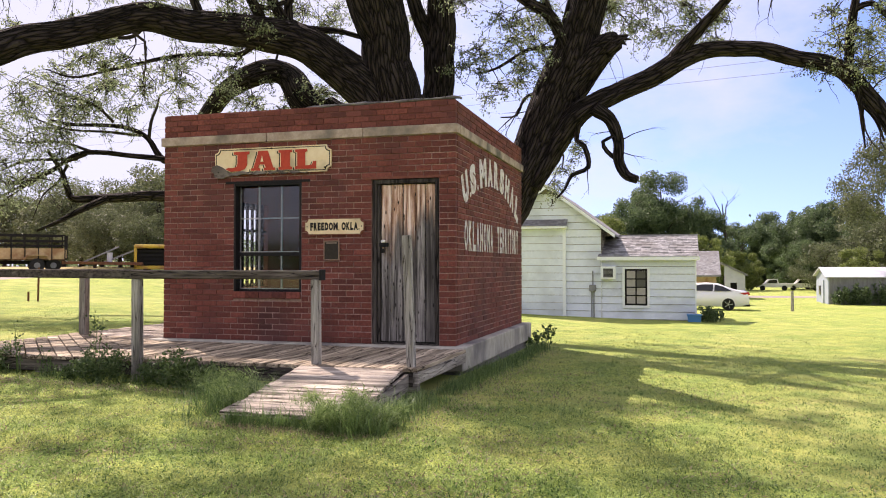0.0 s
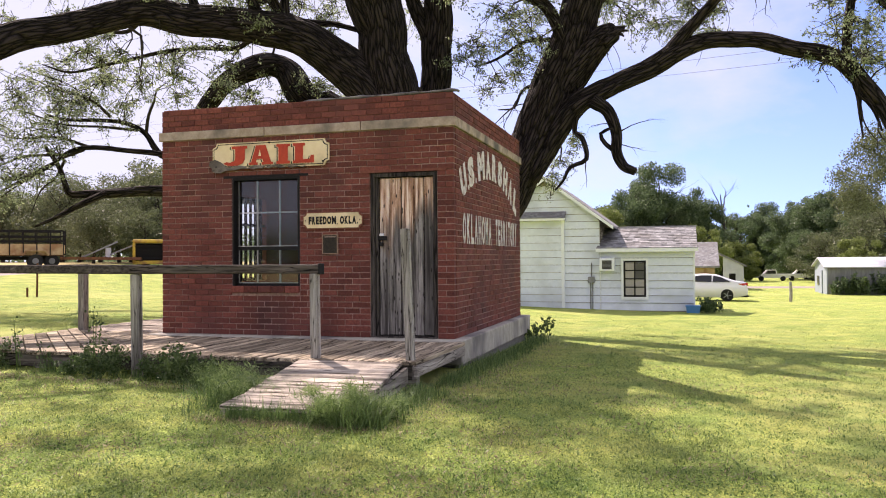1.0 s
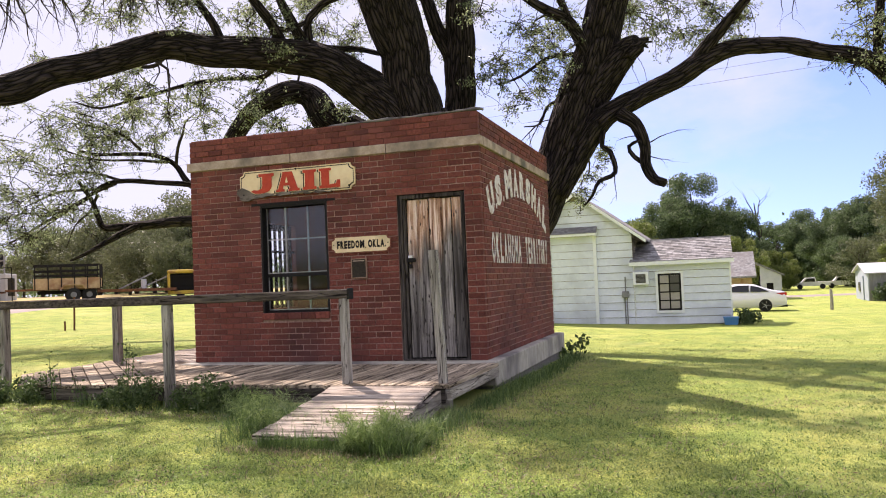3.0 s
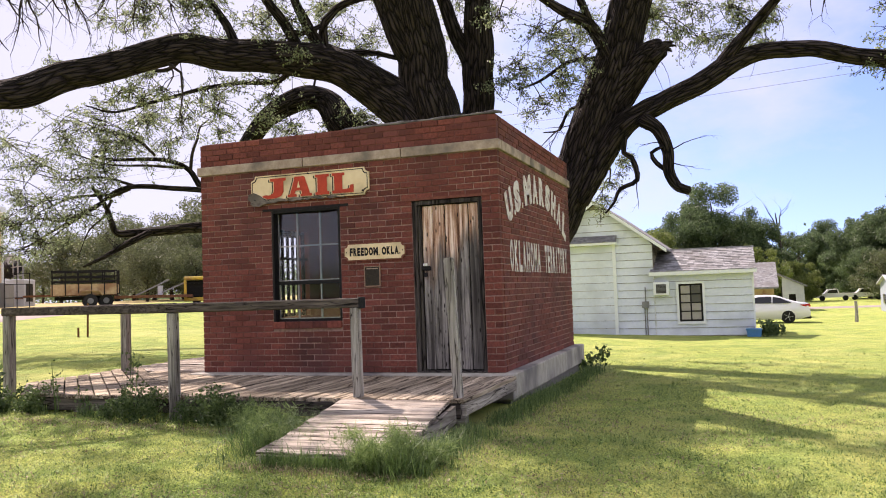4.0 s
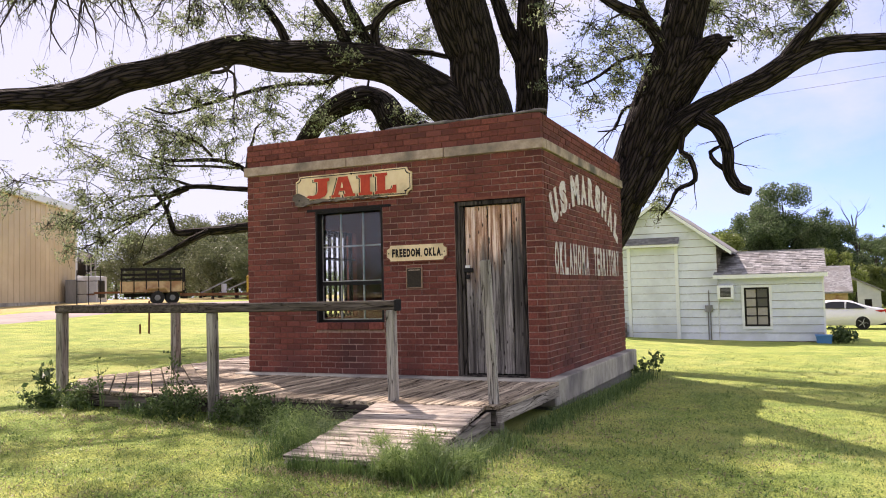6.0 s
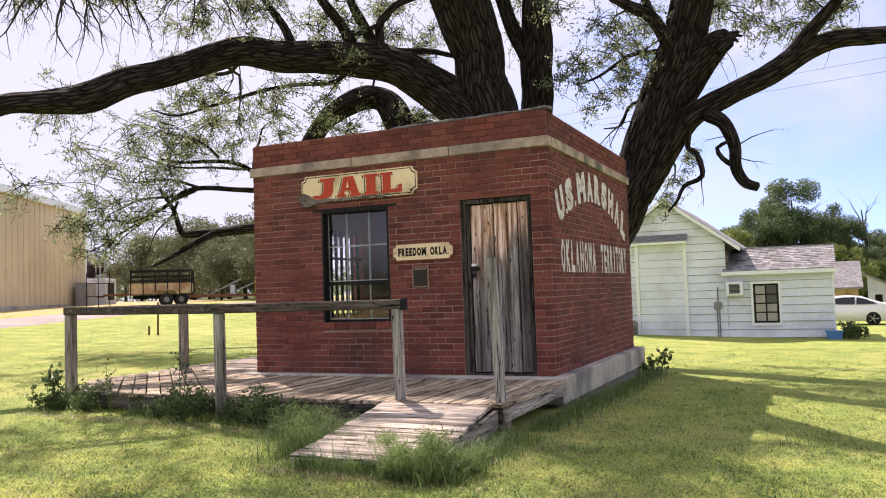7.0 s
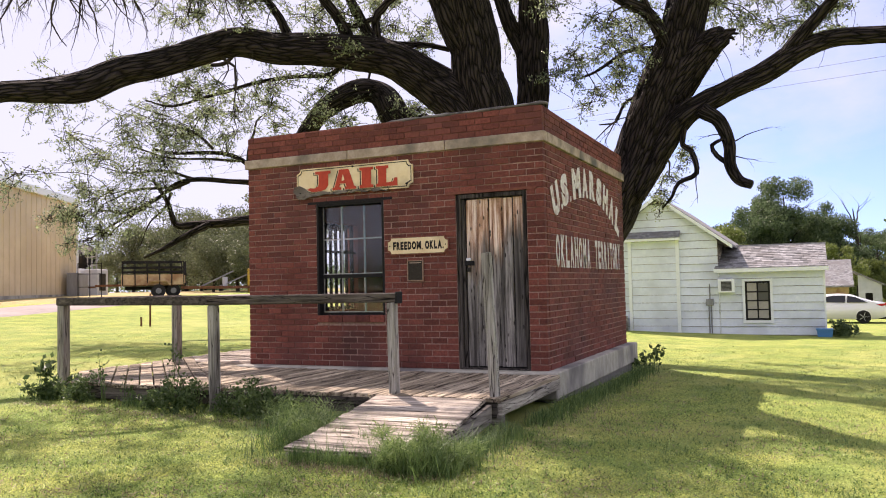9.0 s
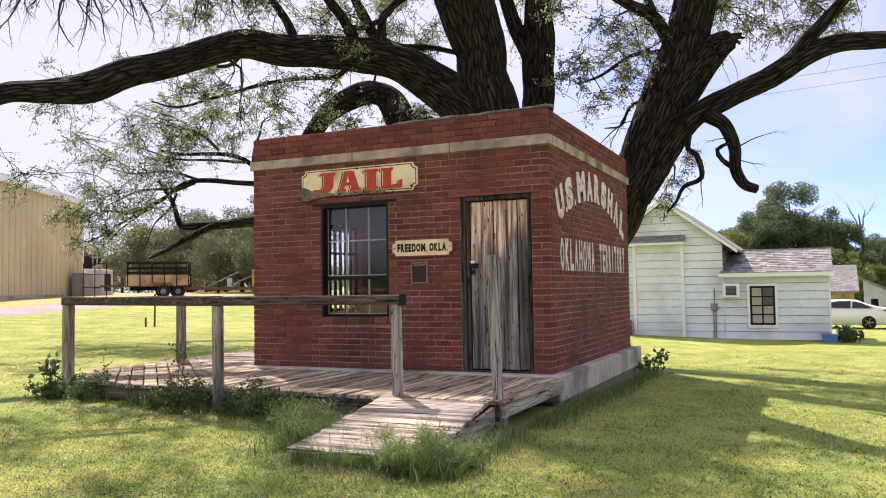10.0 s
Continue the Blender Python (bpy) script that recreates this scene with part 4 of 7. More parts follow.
plaque = thing("plaque", (-1.595, -0.02, 1.44), "small bronze plaque in a reddish wooden frame", "plaque")
part("frame", core("y", -1.7, -1.49, -0.028, -0.003, 1.44, 1.685, [(-1.689, -1.501, 1.451, 1.674)]), PLAQUE_EDGE, plaque)
part("plate", bx((-1.69, -0.02, 1.45), (-1.5, -0.004, 1.675)), BRONZE, plaque)
for i in range(9):
    z = 1.645 - i * 0.021
    w = 0.06 if i in (0, 8) else 0.072 - 0.008 * (i % 3)
    part("text_bar", bx((-1.595 - w, -0.023, z - 0.004), (-1.595 + w, -0.0195, z + 0.004)), BRONZE, plaque)
part("text_bar", bx((-1.67, -0.023, 1.65), (-1.52, -0.0195, 1.66)), STONE, plaque)

# ---- deck ----
deck = thing("wooden_deck", (-2.5, -1, 0.1), "low deck of weathered grey boards wrapping the building", "deck")


def clip(poly, a, b, c):
    """The part of a polygon where a*x + b*y >= c."""
    out = []
    for p, q in zip(poly, poly[1:] + poly[:1]):
        dp, dq = a * p[0] + b * p[1] - c, a * q[0] + b * q[1] - c
        if dp >= 0:
            out.append(p)
        if dp * dq < 0:
            t = dp / (dp - dq)
            out.append((p[0] + (q[0] - p[0]) * t, p[1] + (q[1] - p[1]) * t))
    return out


rb = random.Random(8)


def deck_board(poly, material, parent, z=0.4, name="board"):
    if len(poly) < 3:
        return
    area = abs(sum(p[0] * q[1] - q[0] * p[1] for p, q in zip(poly, poly[1:] + poly[:1]))) / 2
    if area < 0.004:
        return
    dz = rb.uniform(-0.006, 0.005)
    bm = prism(bmesh.new(), poly, "z", z - 0.036 + dz, z + dz)
    es = [e for e in bm.edges if all(v.co.z > z - 0.01 for v in e.verts)]
    bmesh.ops.bevel(bm, geom=es, offset=0.005, segments=1, affect="EDGES")
    part(name, bm, material, parent)


SEAM = -4.9
x = 0.17
while x > -5.0:
    front = -1.97 + rb.uniform(-0.02, 0.02) - 0.03 * min(1, max(0, -x - 1) / 2)
    poly = [(x - 0.131, front), (x, front), (x, -0.18), (x - 0.131, -0.18)]
    if x < X0 - 0.1:
        poly = [(x - 0.131, front), (x, front), (x, 0.3), (x - 0.131, 0.3)]
    deck_board(clip(poly, 1, 1, SEAM + 0.006), WOOD_Y, deck)
    x -= 0.145
s = SEAM
while s > -6.85:
    w = 0.188
    big = [(-2.0, s - w + 2.0 - 0.0), (-2.0, s + 2.0), (-8.0, s + 8.0), (-8.0, s - w + 8.0)]
    p = clip(clip(big, 0, 1, -2.0 + rb.uniform(-0.015, 0.015)), 1, 0, -5.86 + rb.uniform(-0.03, 0.03))
    deck_board(p, WOOD_D, deck)
    s -= 0.206
y = 0.31
while y < 2.6:
    deck_board(clip([(-5.86, y), (X0 - 0.105, y), (X0 - 0.105, y + 0.137), (-5.86, y + 0.137)], 1, 1, SEAM + 0.006), WOOD_X, deck)
    y += 0.145
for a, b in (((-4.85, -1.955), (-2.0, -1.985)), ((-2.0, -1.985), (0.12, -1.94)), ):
    part("fascia", beam(bmesh.new(), (*a, 0.295), (*b, 0.295), 0.04, 0.135), FASCIA_SHADE_STAIN, deck)
part("fascia", beam(bmesh.new(), (0.155, -1.96, 0.31), (0.155, -0.19, 0.31), 0.04, 0.11), FASCIA, deck)
part("fascia", beam(bmesh.new(), (-4.87, -1.94, 0.295), (-5.84, -0.97, 0.295), 0.04, 0.135), FASCIA_SHADE_STAIN, deck)
part("fascia", beam(bmesh.new(), (-5.85, -0.95, 0.295), (-5.85, 2.55, 0.295), 0.04, 0.135), FASCIA, deck)
for x, y in ((0.1, -1.9), (-1.3, -1.9), (-2.7, -1.9), (-4.2, -1.9)):
    part("support", bx((x - 0.06, y - 0.05, -0.3), (x + 0.06, y + 0.05, 0.355), 0.006), FASCIA, deck)
for y in (-1.75, -1.0, -0.35):
    part("joist", beam(bmesh.new(), (-4.8, y, 0.29), (0.12, y, 0.29), 0.045, 0.13), FASCIA, deck)

# ---- railing ----
railing = thing("railing", (-3, -2, 0.4), "weathered timber railing along the deck edge", "railing")


def post(parent, x, y, z0, z1, s, lean=(0, 0), label="", material=WOOD_Z):
    bm = bmesh.new()
    beam(bm, (x, y, z0), (x + lean[0], y + lean[1], z1), s, s, 0.008, up=(0, 1, 0))
    return part("post", bm, material, parent, label)


post(railing, -6.0, -1.2, 0.05, 1.235, 0.11, (0.0, 0), "weathered post, darkened in colour for its shaded side", WOOD_Z_SHADE)
post(railing, -5.63, 0.4, 0.05, 1.24, 0.105, (0, 0), "weathered post, darkened in colour for its shaded side", WOOD_Z_SHADE)
post(railing, -2.84, -2.07, 0.02, 1.235, 0.09, (-0.015, 0), "weathered post, darkened in colour for its shaded side", WOOD_Z_SHADE)
post(railing, -0.925, -1.85, 0.3, 1.235, 0.083, (-0.01, 0))
part("rail", beam(bmesh.new(), (-6.1, -1.17, 1.285), (-2.84, -2.06, 1.285), 0.11, 0.1, 0.012), WOOD_RAIL, railing, "dark weathered rail")
part("rail", beam(bmesh.new(), (-2.9, -2.085, 1.283), (-0.87, -1.83, 1.28), 0.105, 0.092, 0.01), WOOD_RAIL, railing, "dark weathered rail")
part("rail", beam(bmesh.new(), (-6.03, -1.1, 1.28), (-5.62, 0.46, 1.285), 0.1, 0.09, 0.01), WOOD_RAIL, railing, "dark weathered rail")
part("end_cap", bx((-0.885, -1.89, 1.225), (-0.862, -1.775, 1.335), 0.006), STEEL_DARK, railing, "black end cap")
lone = thing("gate_post", (0.06, -1.86, 0), "tall bare leaning wooden post beside the ramp", "post")
part("post", beam(bmesh.new(), (0.09, -1.86, 0.0), (0.015, -1.84, 1.665), 0.078, 0.078, 0.008, up=(0, 1, 0)), WOOD_Z, lone)

# ---- ramp ----
ramp = thing("wooden_ramp", (-0.4, -2.8, 0.15), "short sloping ramp of weathered boards overgrown with grass", "ramp")
k = 10
for i in range(k):
    a, b = i / k, (i + 0.975) / k
    ya, yb = -1.99 - 1.5 * a, -1.99 - 1.5 * b
    za, zb = 0.395 - 0.185 * a, 0.395 - 0.185 * b
    x0, x1 = -1.03 + 0.06 * a + rb.uniform(-0.02, 0.02), 0.05 + 0.1 * a + rb.uniform(-0.02, 0.02)
    bm = beam(bmesh.new(), (x0, (ya + yb) / 2, (za + zb) / 2 - 0.018 + rb.uniform(-0.003, 0.004)), (x1, (ya + yb) / 2, (za + zb) / 2 - 0.018 + rb.uniform(-0.003, 0.004)), abs(ya - yb), 0.034, 0.005, up=(0, -0.123, 0.992))
    part("board", bm, WOOD_X, ramp)
for x in (-0.97, 0.07):
    bm = prism(bmesh.new(), [(-1.99, 0.35), (-3.48, 0.165), (-3.48, 0.05), (-2.9, 0.08), (-1.99, 0.2)], "x", x - 0.02, x + 0.02)
    part("stringer", bm, FASCIA, ramp)

# ---- white clapboard house ----
HY = 22.0
house = thing("clapboard_house", (-1, 25, -0.7), "pale painted clapboard house with shingle roofs", "house")
part("core_wall", prism(bmesh.new(), [(-4.9, -1.2), (-0.3, -1.2), (-0.3, 2.78), (-2.39, 4.42), (-4.9, 2.56)], "y", HY + 0.03, HY + 9), FASCIA, house)
part("lean_to_wall", prism(bmesh.new(), [(-0.299, -1.2), (3.15, -1.2), (3.15, 1.66), (-0.299, 1.66)], "y", HY + 0.03, HY + 4), FASCIA, house)
part("foundation", bx((-4.92, HY + 0.01, -1.2), (3.16, HY + 0.029, -0.5)), CONCRETE, house)


def lap(x0, x1, z, h, top=None):
    """One lapped board, thicker at its lower edge; top gives its upper corners where a roof cuts it."""
    a, b = top or (x0, x1)
    bm = bmesh.new()
    lo = [(x0, HY - 0.016, z), (x1, HY - 0.016, z), (b, HY + 0.016, z + h), (a, HY + 0.016, z + h)]
    v = [bm.verts.new(p) for p in lo] + [bm.verts.new((p[0], HY + 0.029, p[2])) for p in lo]
    for f in ((0, 1, 2, 3), (7, 6, 5, 4), (0, 4, 5, 1), (1, 5, 6, 2), (2, 6, 7, 3), (3, 7, 4, 0)):
        bm.faces.new([v[i] for i in f])
    bmesh.ops.recalc_face_normals(bm, faces=bm.faces)
    return bm


for i in range(9):
    z = -0.62 + i * 0.285
    h = min(0.268, 1.66 - z)
    if h > 0.03:
        part("siding_board", lap(-0.27, 3.15, z, h), SIDING, house)
for i in range(19):
    z = -0.62 + i * 0.285
    right = lambda q: min(-0.31, -2.39 + (4.43 - q) / 0.745)
    left = lambda q: max(-4.9, -2.39 - (4.43 - q) / 0.745)
    t = min(z + 0.268, 4.39)
    if z < 4.2 and right(z) - left(z) > 0.1:
        part("siding_board", lap(left(z), right(z), z, t - z, (left(t), right(t))), SIDING, house)
part("corner_board", bx((-0.3, HY - 0.02, -0.65), (-0.275, HY + 0.02, 1.7)), WHITE, house)
part("corner_board", bx((3.12, HY - 0.025, -0.65), (3.18, HY + 0.06, 1.66)), WHITE, house)
# filled-in doorway with its hood
part("infill_panel", bx((-3.4, HY - 0.06, -0.62), (-1.72, HY - 0.02, 2.85)), FASCIA, house)
for i in range(12):
    z = -0.6 + i * 0.287
    part("infill_board", bx((-3.39, HY - 0.078, z), (-1.73, HY - 0.061, z + 0.273), 0.004), SIDING, house)
for x in (-3.46, -1.71):
    part("infill_trim", bx((x - 0.06, HY - 0.1, -0.62), (x + 0.06, HY - 0.013, 2.86)), WHITE, house)
part("hood_board", bx((-3.6, HY - 0.3, 2.84), (-1.6, HY - 0.013, 2.93)), WHITE, house)
part("hood_roof", prism(bmesh.new(), [(HY - 0.32, 2.935), (HY - 0.02, 3.2), (HY - 0.02, 3.15), (HY - 0.3, 2.932)], "x", -3.62, -1.58), SHINGLE, house)
# roofs
for sgn in (-1, 1):
    x1, z1 = -2.39 + sgn * 2.62, 4.51 - 2.62 * 0.745
    out = [(-2.39, 4.56), (x1, z1 + 0.05), (x1, z1 - 0.03), (-2.39, 4.46)]
    part("roof", prism(bmesh.new(), out, "y", HY - 0.26, HY + 9.3), SHINGLE, house)
    out2 = [(-2.39, 4.54), (x1, z1 + 0.03), (x1, z1 - 0.1), (-2.39, 4.4)]
    part("barge_board", prism(bmesh.new(), out2, "y", HY - 0.3, HY - 0.265), WHITE, house)
lr = bmesh.new()
prism(lr, [(HY - 0.22, 1.74), (HY + 2.4, 2.62), (HY + 2.4, 2.54), (HY - 0.22, 1.68)], "x", 0.02, 3.28)
lean_roof = part("lean_to_roof", lr, SHINGLE, house)
part("roof_stub", prism(bmesh.new(), [(HY - 0.22, 1.735), (HY + 2.4, 2.615), (HY + 2.4, 2.54), (HY - 0.22, 1.68)], "x", -0.42, 0.018), SHINGLE, house)
part("ridge_cap", bx((0.02, HY + 2.3, 2.6), (3.3, HY + 2.5, 2.66)), SHINGLE, house)
sv, sf = [], []
rg = random.Random(4)
slope = 0.88 / 2.62
for r in range(13):
    y = HY - 0.22 + r * 0.2
    x = -0.4 - rg.random() * 0.2
    while x < 3.27:
        w = rg.uniform(0.18, 0.36)
        a, b = max(x, -0.4), min(x + w - 0.012, 3.27)
        if b - a > 0.03:
            z = 1.748 + (y - HY + 0.22) * slope
            t = 0.012 + rg.random() * 0.016
            q = len(sv)
            sv += [(a, y, z + t), (b, y, z + t), (b, y + 0.21, z + 0.21 * slope + 0.006), (a, y + 0.21, z + 0.21 * slope + 0.006), (a, y, z - 0.005), (b, y, z - 0.005)]
            sf += [(q, q + 1, q + 2, q + 3), (q + 4, q + 5, q + 1, q)]
        x += w
tagged(part("shingles", many("shingles", sv, sf, SHINGLE), None, lean_roof), kind="stuff")
part("eave_board", bx((-0.44, HY - 0.25, 1.6), (3.3, HY - 0.222, 1.735)), WHITE, house)
# small-paned window
hw = part("window", core("y", 0.49, 1.5, HY - 0.05, HY - 0.013, -0.21, 1.36, [(0.58, 1.41, -0.11, 1.27)]), WHITE, house, "dark small-paned window in a white frame")
part("sash", core("y", 0.58, 1.41, HY - 0.035, HY - 0.014, -0.11, 1.27, [(0.65, 1.34, -0.04, 1.2)]), STEEL_DARK, hw)
for i in range(2):
    for j in range(4):
        x, z = 0.65 + i * 0.36, -0.04 + j * 0.315
        part("pane", bx((x, HY - 0.022, z), (x + 0.33, HY - 0.016, z + 0.29)), PANE_SHADE if j < 2 or i == 0 else PANE_DARK, hw)
part("muntin", bx((0.97, HY - 0.033, -0.04), (1.02, HY - 0.0235, 1.2)), STEEL_DARK, hw)
for j in range(3):
    z = -0.04 + 0.29 + j * 0.315
    part("muntin", bx((0.65, HY - 0.0325, z - 0.01), (1.34, HY - 0.023, z + 0.035)), STEEL_DARK, hw)
ac = part("air_conditioner", bx((-0.3, HY - 0.32, 0.88), (0.26, HY - 0.02, 1.37), 0.015), WHITE, house, "window air conditioner")
part("grille", bx((-0.2, HY - 0.327, 0.95), (0.16, HY - 0.3205, 1.29)), GREY_METAL, ac)
for i in range(7):
    part("grille_slat", bx((-0.2, HY - 0.335, 0.965 + i * 0.046), (0.16, HY - 0.3275, 0.985 + i * 0.046)), STEEL_DARK, ac)
part("meter_box", bx((-0.75, HY - 0.14, 0.42), (-0.5, HY - 0.014, 0.66), 0.01), GREY_METAL, house, "grey meter box")
for x, z0, z1 in ((-0.62, 0.66, 1.2), (-0.66, -0.7, 0.42), (-0.58, -0.7, 0.42)):
    part("conduit", tube(bmesh.new(), [(x, HY - 0.04, z0), (x, HY - 0.04, z1)], [0.02, 0.02], 7), GREY_METAL, house)
bin_ = thing("plastic_tub", (3.1, 21.6, -0.72), "blue plastic tub against the house wall", "tub")
bm = bmesh.new()
zt = gz(3.1, 21.6)
ring0 = [(2.84, 21.35), (3.34, 21.35), (3.34, 21.8), (2.84, 21.8)]
va = [bm.verts.new((3.09 + (p[0] - 3.09) * 0.88, 21.58 + (p[1] - 21.58) * 0.88, zt - 0.02)) for p in ring0]
vb = [bm.verts.new((*p, zt + 0.27)) for p in ring0]
bm.faces.new(va[::-1])
bm.faces.new(vb)
for i in range(4):
    bm.faces.new((va[i], va[(i + 1) % 4], vb[(i + 1) % 4], vb[i]))
part("body", bm, BLUE, bin_)
part("rim", core("y", 2.82, 3.36, 21.33, 21.82, zt + 0.24, zt + 0.285, []), BLUE, bin_)
steps_ = thing("wooden_steps", (-3.7, 21.5, -0.7), "small dark wooden steps against the house", "steps")
for i in range(4):
    part("tread", bx((-4.3, 21.0 + i * 0.22, -0.62 + i * 0.2), (-3.62, 21.24 + i * 0.22, -0.57 + i * 0.2)), FASCIA, steps_)
for x in (-4.32, -3.66):
    part("stringer", prism(bmesh.new(), [(21.0, -0.9), (21.0, -0.6), (21.9, 0.05), (21.95, 0.05), (21.95, -0.9)], "x", x, x + 0.05), FASCIA, steps_)

# farther out-buildings
shack = thing("small_shed", (5, 45, -1), "small pale clapboard shed with a grey shingle roof", "shed")
part("wall", bx((1.0, 42, -1.6), (4.75, 46, 0.85)), TRAILER_TAN, shack, "cream boards")
part("wall_base", bx((0.99, 41.98, -1.6), (4.76, 41.999, 0.1)), WHITE, shack)
part("roof", prism(bmesh.new(), [(41.6, 0.85), (44, 2.35), (46.4, 0.85), (46.4, 0.75), (44, 2.25), (41.6, 0.75)], "x", 0.8, 5.0), SHINGLE, shack)
old = thing("old_barn", (7, 52, -1.2), "weathered grey wooden barn with a dark open doorway", "barn")
part("wall", core("y", 5.75, 7.15, 52, 52.1, -1.6, 0.75, [(6.15, 6.6, -1.6, 0.2)]), GALV, old)
part("gable", prism(bmesh.new(), [(5.75, 0.751), (7.15, 0.751), (5.75, 1.45)], "y", 52.0, 52.09), GALV, old)
part("end_wall", bx((7.05, 52.101, -1.6), (7.15, 55, 0.74)), WHITE, old)
part("roof", prism(bmesh.new(), [(5.2, 1.85), (7.35, 0.78), (7.35, 0.68), (5.2, 1.73)], "y", 51.8, 55.2), SHINGLE, old)
# near-black sheet behind the doorway stands in for the unlit inside
part("shade_sheet", bx((5.75, 53.5, -1.6), (7.04, 53.6, 0.7)), STEEL_DARK, old)

shed = thing("metal_shed", (14, 46, -1.1), "long low grey sheet-metal shed with a pale roof", "shed")
part("end_wall", prism(bmesh.new(), [(46.0, -1.5), (50.5, -1.5), (50.5, 0.75), (48.2, 1.25), (46.0, 0.72)], "x", 11.6, 11.66), SHED_END, shed, "blue-grey end wall")
part("side_wall", bx((11.661, 46.0, -1.5), (26, 46.06, 0.72)), GREY_METAL, shed)
for i in range(30):
    x = 11.8 + i * 0.5
    part("rib", bx((x, 45.97, -1.5), (x + 0.06, 45.999, 0.7)), GREY_METAL, shed)
part("back_wall", bx((11.661, 50.44, -1.5), (26, 50.5, 0.72)), GREY_METAL, shed)
part("roof", prism(bmesh.new(), [(45.8, 0.72), (48.2, 1.33), (50.7, 0.76), (50.7, 0.7), (48.2, 1.26), (45.8, 0.66)], "x", 11.4, 26.2), GALV, shed, "pale metal roof")
part("door", bx((11.53, 47.4, -1.2), (11.599, 48.2, 0.5)), SHED_END, shed)
part("window", bx((11.54, 48.6, -0.5), (11.598, 49.2, 0.1)), PANE_DARK, shed)

fence_post = thing("fence_post", (8.6, 36, -1), "weathered wooden post standing in the lawn", "post")
zp = gz(8.2, 35.8)
part("post", tube(bmesh.new(), [(8.2, 35.8, zp - 0.1), (8.22, 35.8, zp + 0.5), (8.2, 35.8, zp + 1.05)], [0.085, 0.08, 0.075], 9, 0.1), WOOD_Z, fence_post)

# ---- white sedan ----
def sedan(x_rear, y, z, name, label):
    """A parked saloon with its tail to +x, its side towards -y."""
    car = thing(name, (x_rear - 2.4, y + 0.9, z), label, "car")
    side = [(0.02, 0.33), (0.0, 0.55), (0.06, 0.78), (0.1, 1.0), (0.55, 1.06), (1.0, 1.2), (1.5, 1.4), (2.1, 1.45), (2.7, 1.42), (3.2, 1.25), (3.7, 1.0), (4.3, 0.92), (4.75, 0.75), (4.85, 0.5), (4.8, 0.25), (4.3, 0.2), (0.5, 0.2)]
    bm = bmesh.new()
    rings = []
    for d, shrink in ((0.0, 0.12), (0.08, 0.02), (0.25, 0.0), (1.55, 0.0), (1.72, 0.02), (1.8, 0.12)):
        ring = []
        for px, pz in side:
            tuck = 0.22 * max(0, pz - 0.95) / 0.5 * (1 if d < 0.9 else -1)
            ring.append(bm.verts.new((x_rear - px - (shrink * 0.2 if px < 2 else -shrink * 0.2), y + d + tuck, z + pz - shrink * 0.25 * (1 if pz > 0.8 else -1))))
        rings.append(ring)
    for a, b in zip(rings, rings[1:]):
        for i in range(len(side)):
            bm.faces.new((a[i], a[(i + 1) % len(side)], b[(i + 1) % len(side)], b[i]))
    bm.faces.new(rings[0][::-1])
    bm.faces.new(rings[-1])
    bmesh.ops.recalc_face_normals(bm, faces=bm.faces)
    part("body", bm, CAR_WHITE, car, "", True)
    for o in ([(0.85, 1.03), (1.35, 1.28), (1.72, 1.36), (1.75, 1.03)], [(1.82, 1.03), (1.8, 1.37), (2.35, 1.37), (2.75, 1.3), (3.25, 1.05)]):
        bm = bmesh.new()
        v = [bm.verts.new((x_rear - px, y - 0.012 + 0.44 * (pz - 0.95), z + pz)) for px, pz in o]
        w = [bm.verts.new((x_rear - px, y + 0.03 + 0.44 * (pz - 0.95), z + pz)) for px, pz in o]
        bm.faces.new(v)
        for i in range(len(o)):
            bm.faces.new((v[i], v[(i + 1) % len(o)], w[(i + 1) % len(o)], w[i]))
        part("side_window", bm, CAR_GLASS, car)
    part("tail_light", prism(bmesh.new(), [(x_rear - 0.5, z + 0.93), (x_rear - 0.02, z + 0.98), (x_rear + 0.01, z + 0.83), (x_rear - 0.25, z + 0.83)], "y", y + 0.01, y + 0.16), TAIL_RED, car, "red tail light")
    part("tail_light", bx((x_rear - 0.03, y + 1.3, z + 0.83), (x_rear + 0.015, y + 1.7, z + 0.95)), TAIL_RED, car, "red tail light")
    part("bumper_skirt", bx((x_rear - 0.6, y + 0.05, z + 0.22), (x_rear + 0.03, y + 1.7, z + 0.34), 0.04), STEEL_DARK, car)
    for px in (1.05, 3.85):
        for yy in (y - 0.015, y + 1.6):
            wheel = part("wheel", tube(bmesh.new(), [(x_rear - px, yy, z + 0.33), (x_rear - px, yy + 0.03, z + 0.33), (x_rear - px, yy + 0.19, z + 0.33), (x_rear - px, yy + 0.22, z + 0.33)], [0.3, 0.335, 0.335, 0.3], 24), RUBBER, car)
            part("rim", tube(bmesh.new(), [(x_rear - px, yy - 0.006, z + 0.33), (x_rear - px, yy - 0.0005, z + 0.33)], [0.22, 0.235], 20), STEEL_DARK, wheel)
            for a in range(5):
                c, s_ = math.cos(a * 1.2566), math.sin(a * 1.2566)
                part("spoke", beam(bmesh.new(), (x_rear - px, yy - 0.014, z + 0.33), (x_rear - px + 0.22 * c, yy - 0.014, z + 0.33 + 0.22 * s_), 0.014, 0.07, 0.0, up=(0, 1, 0)), ALLOY, wheel)
    return car


sedan(6.1, 35.3, gz(5, 36), "sedan", "white four-door sedan parked behind the house")


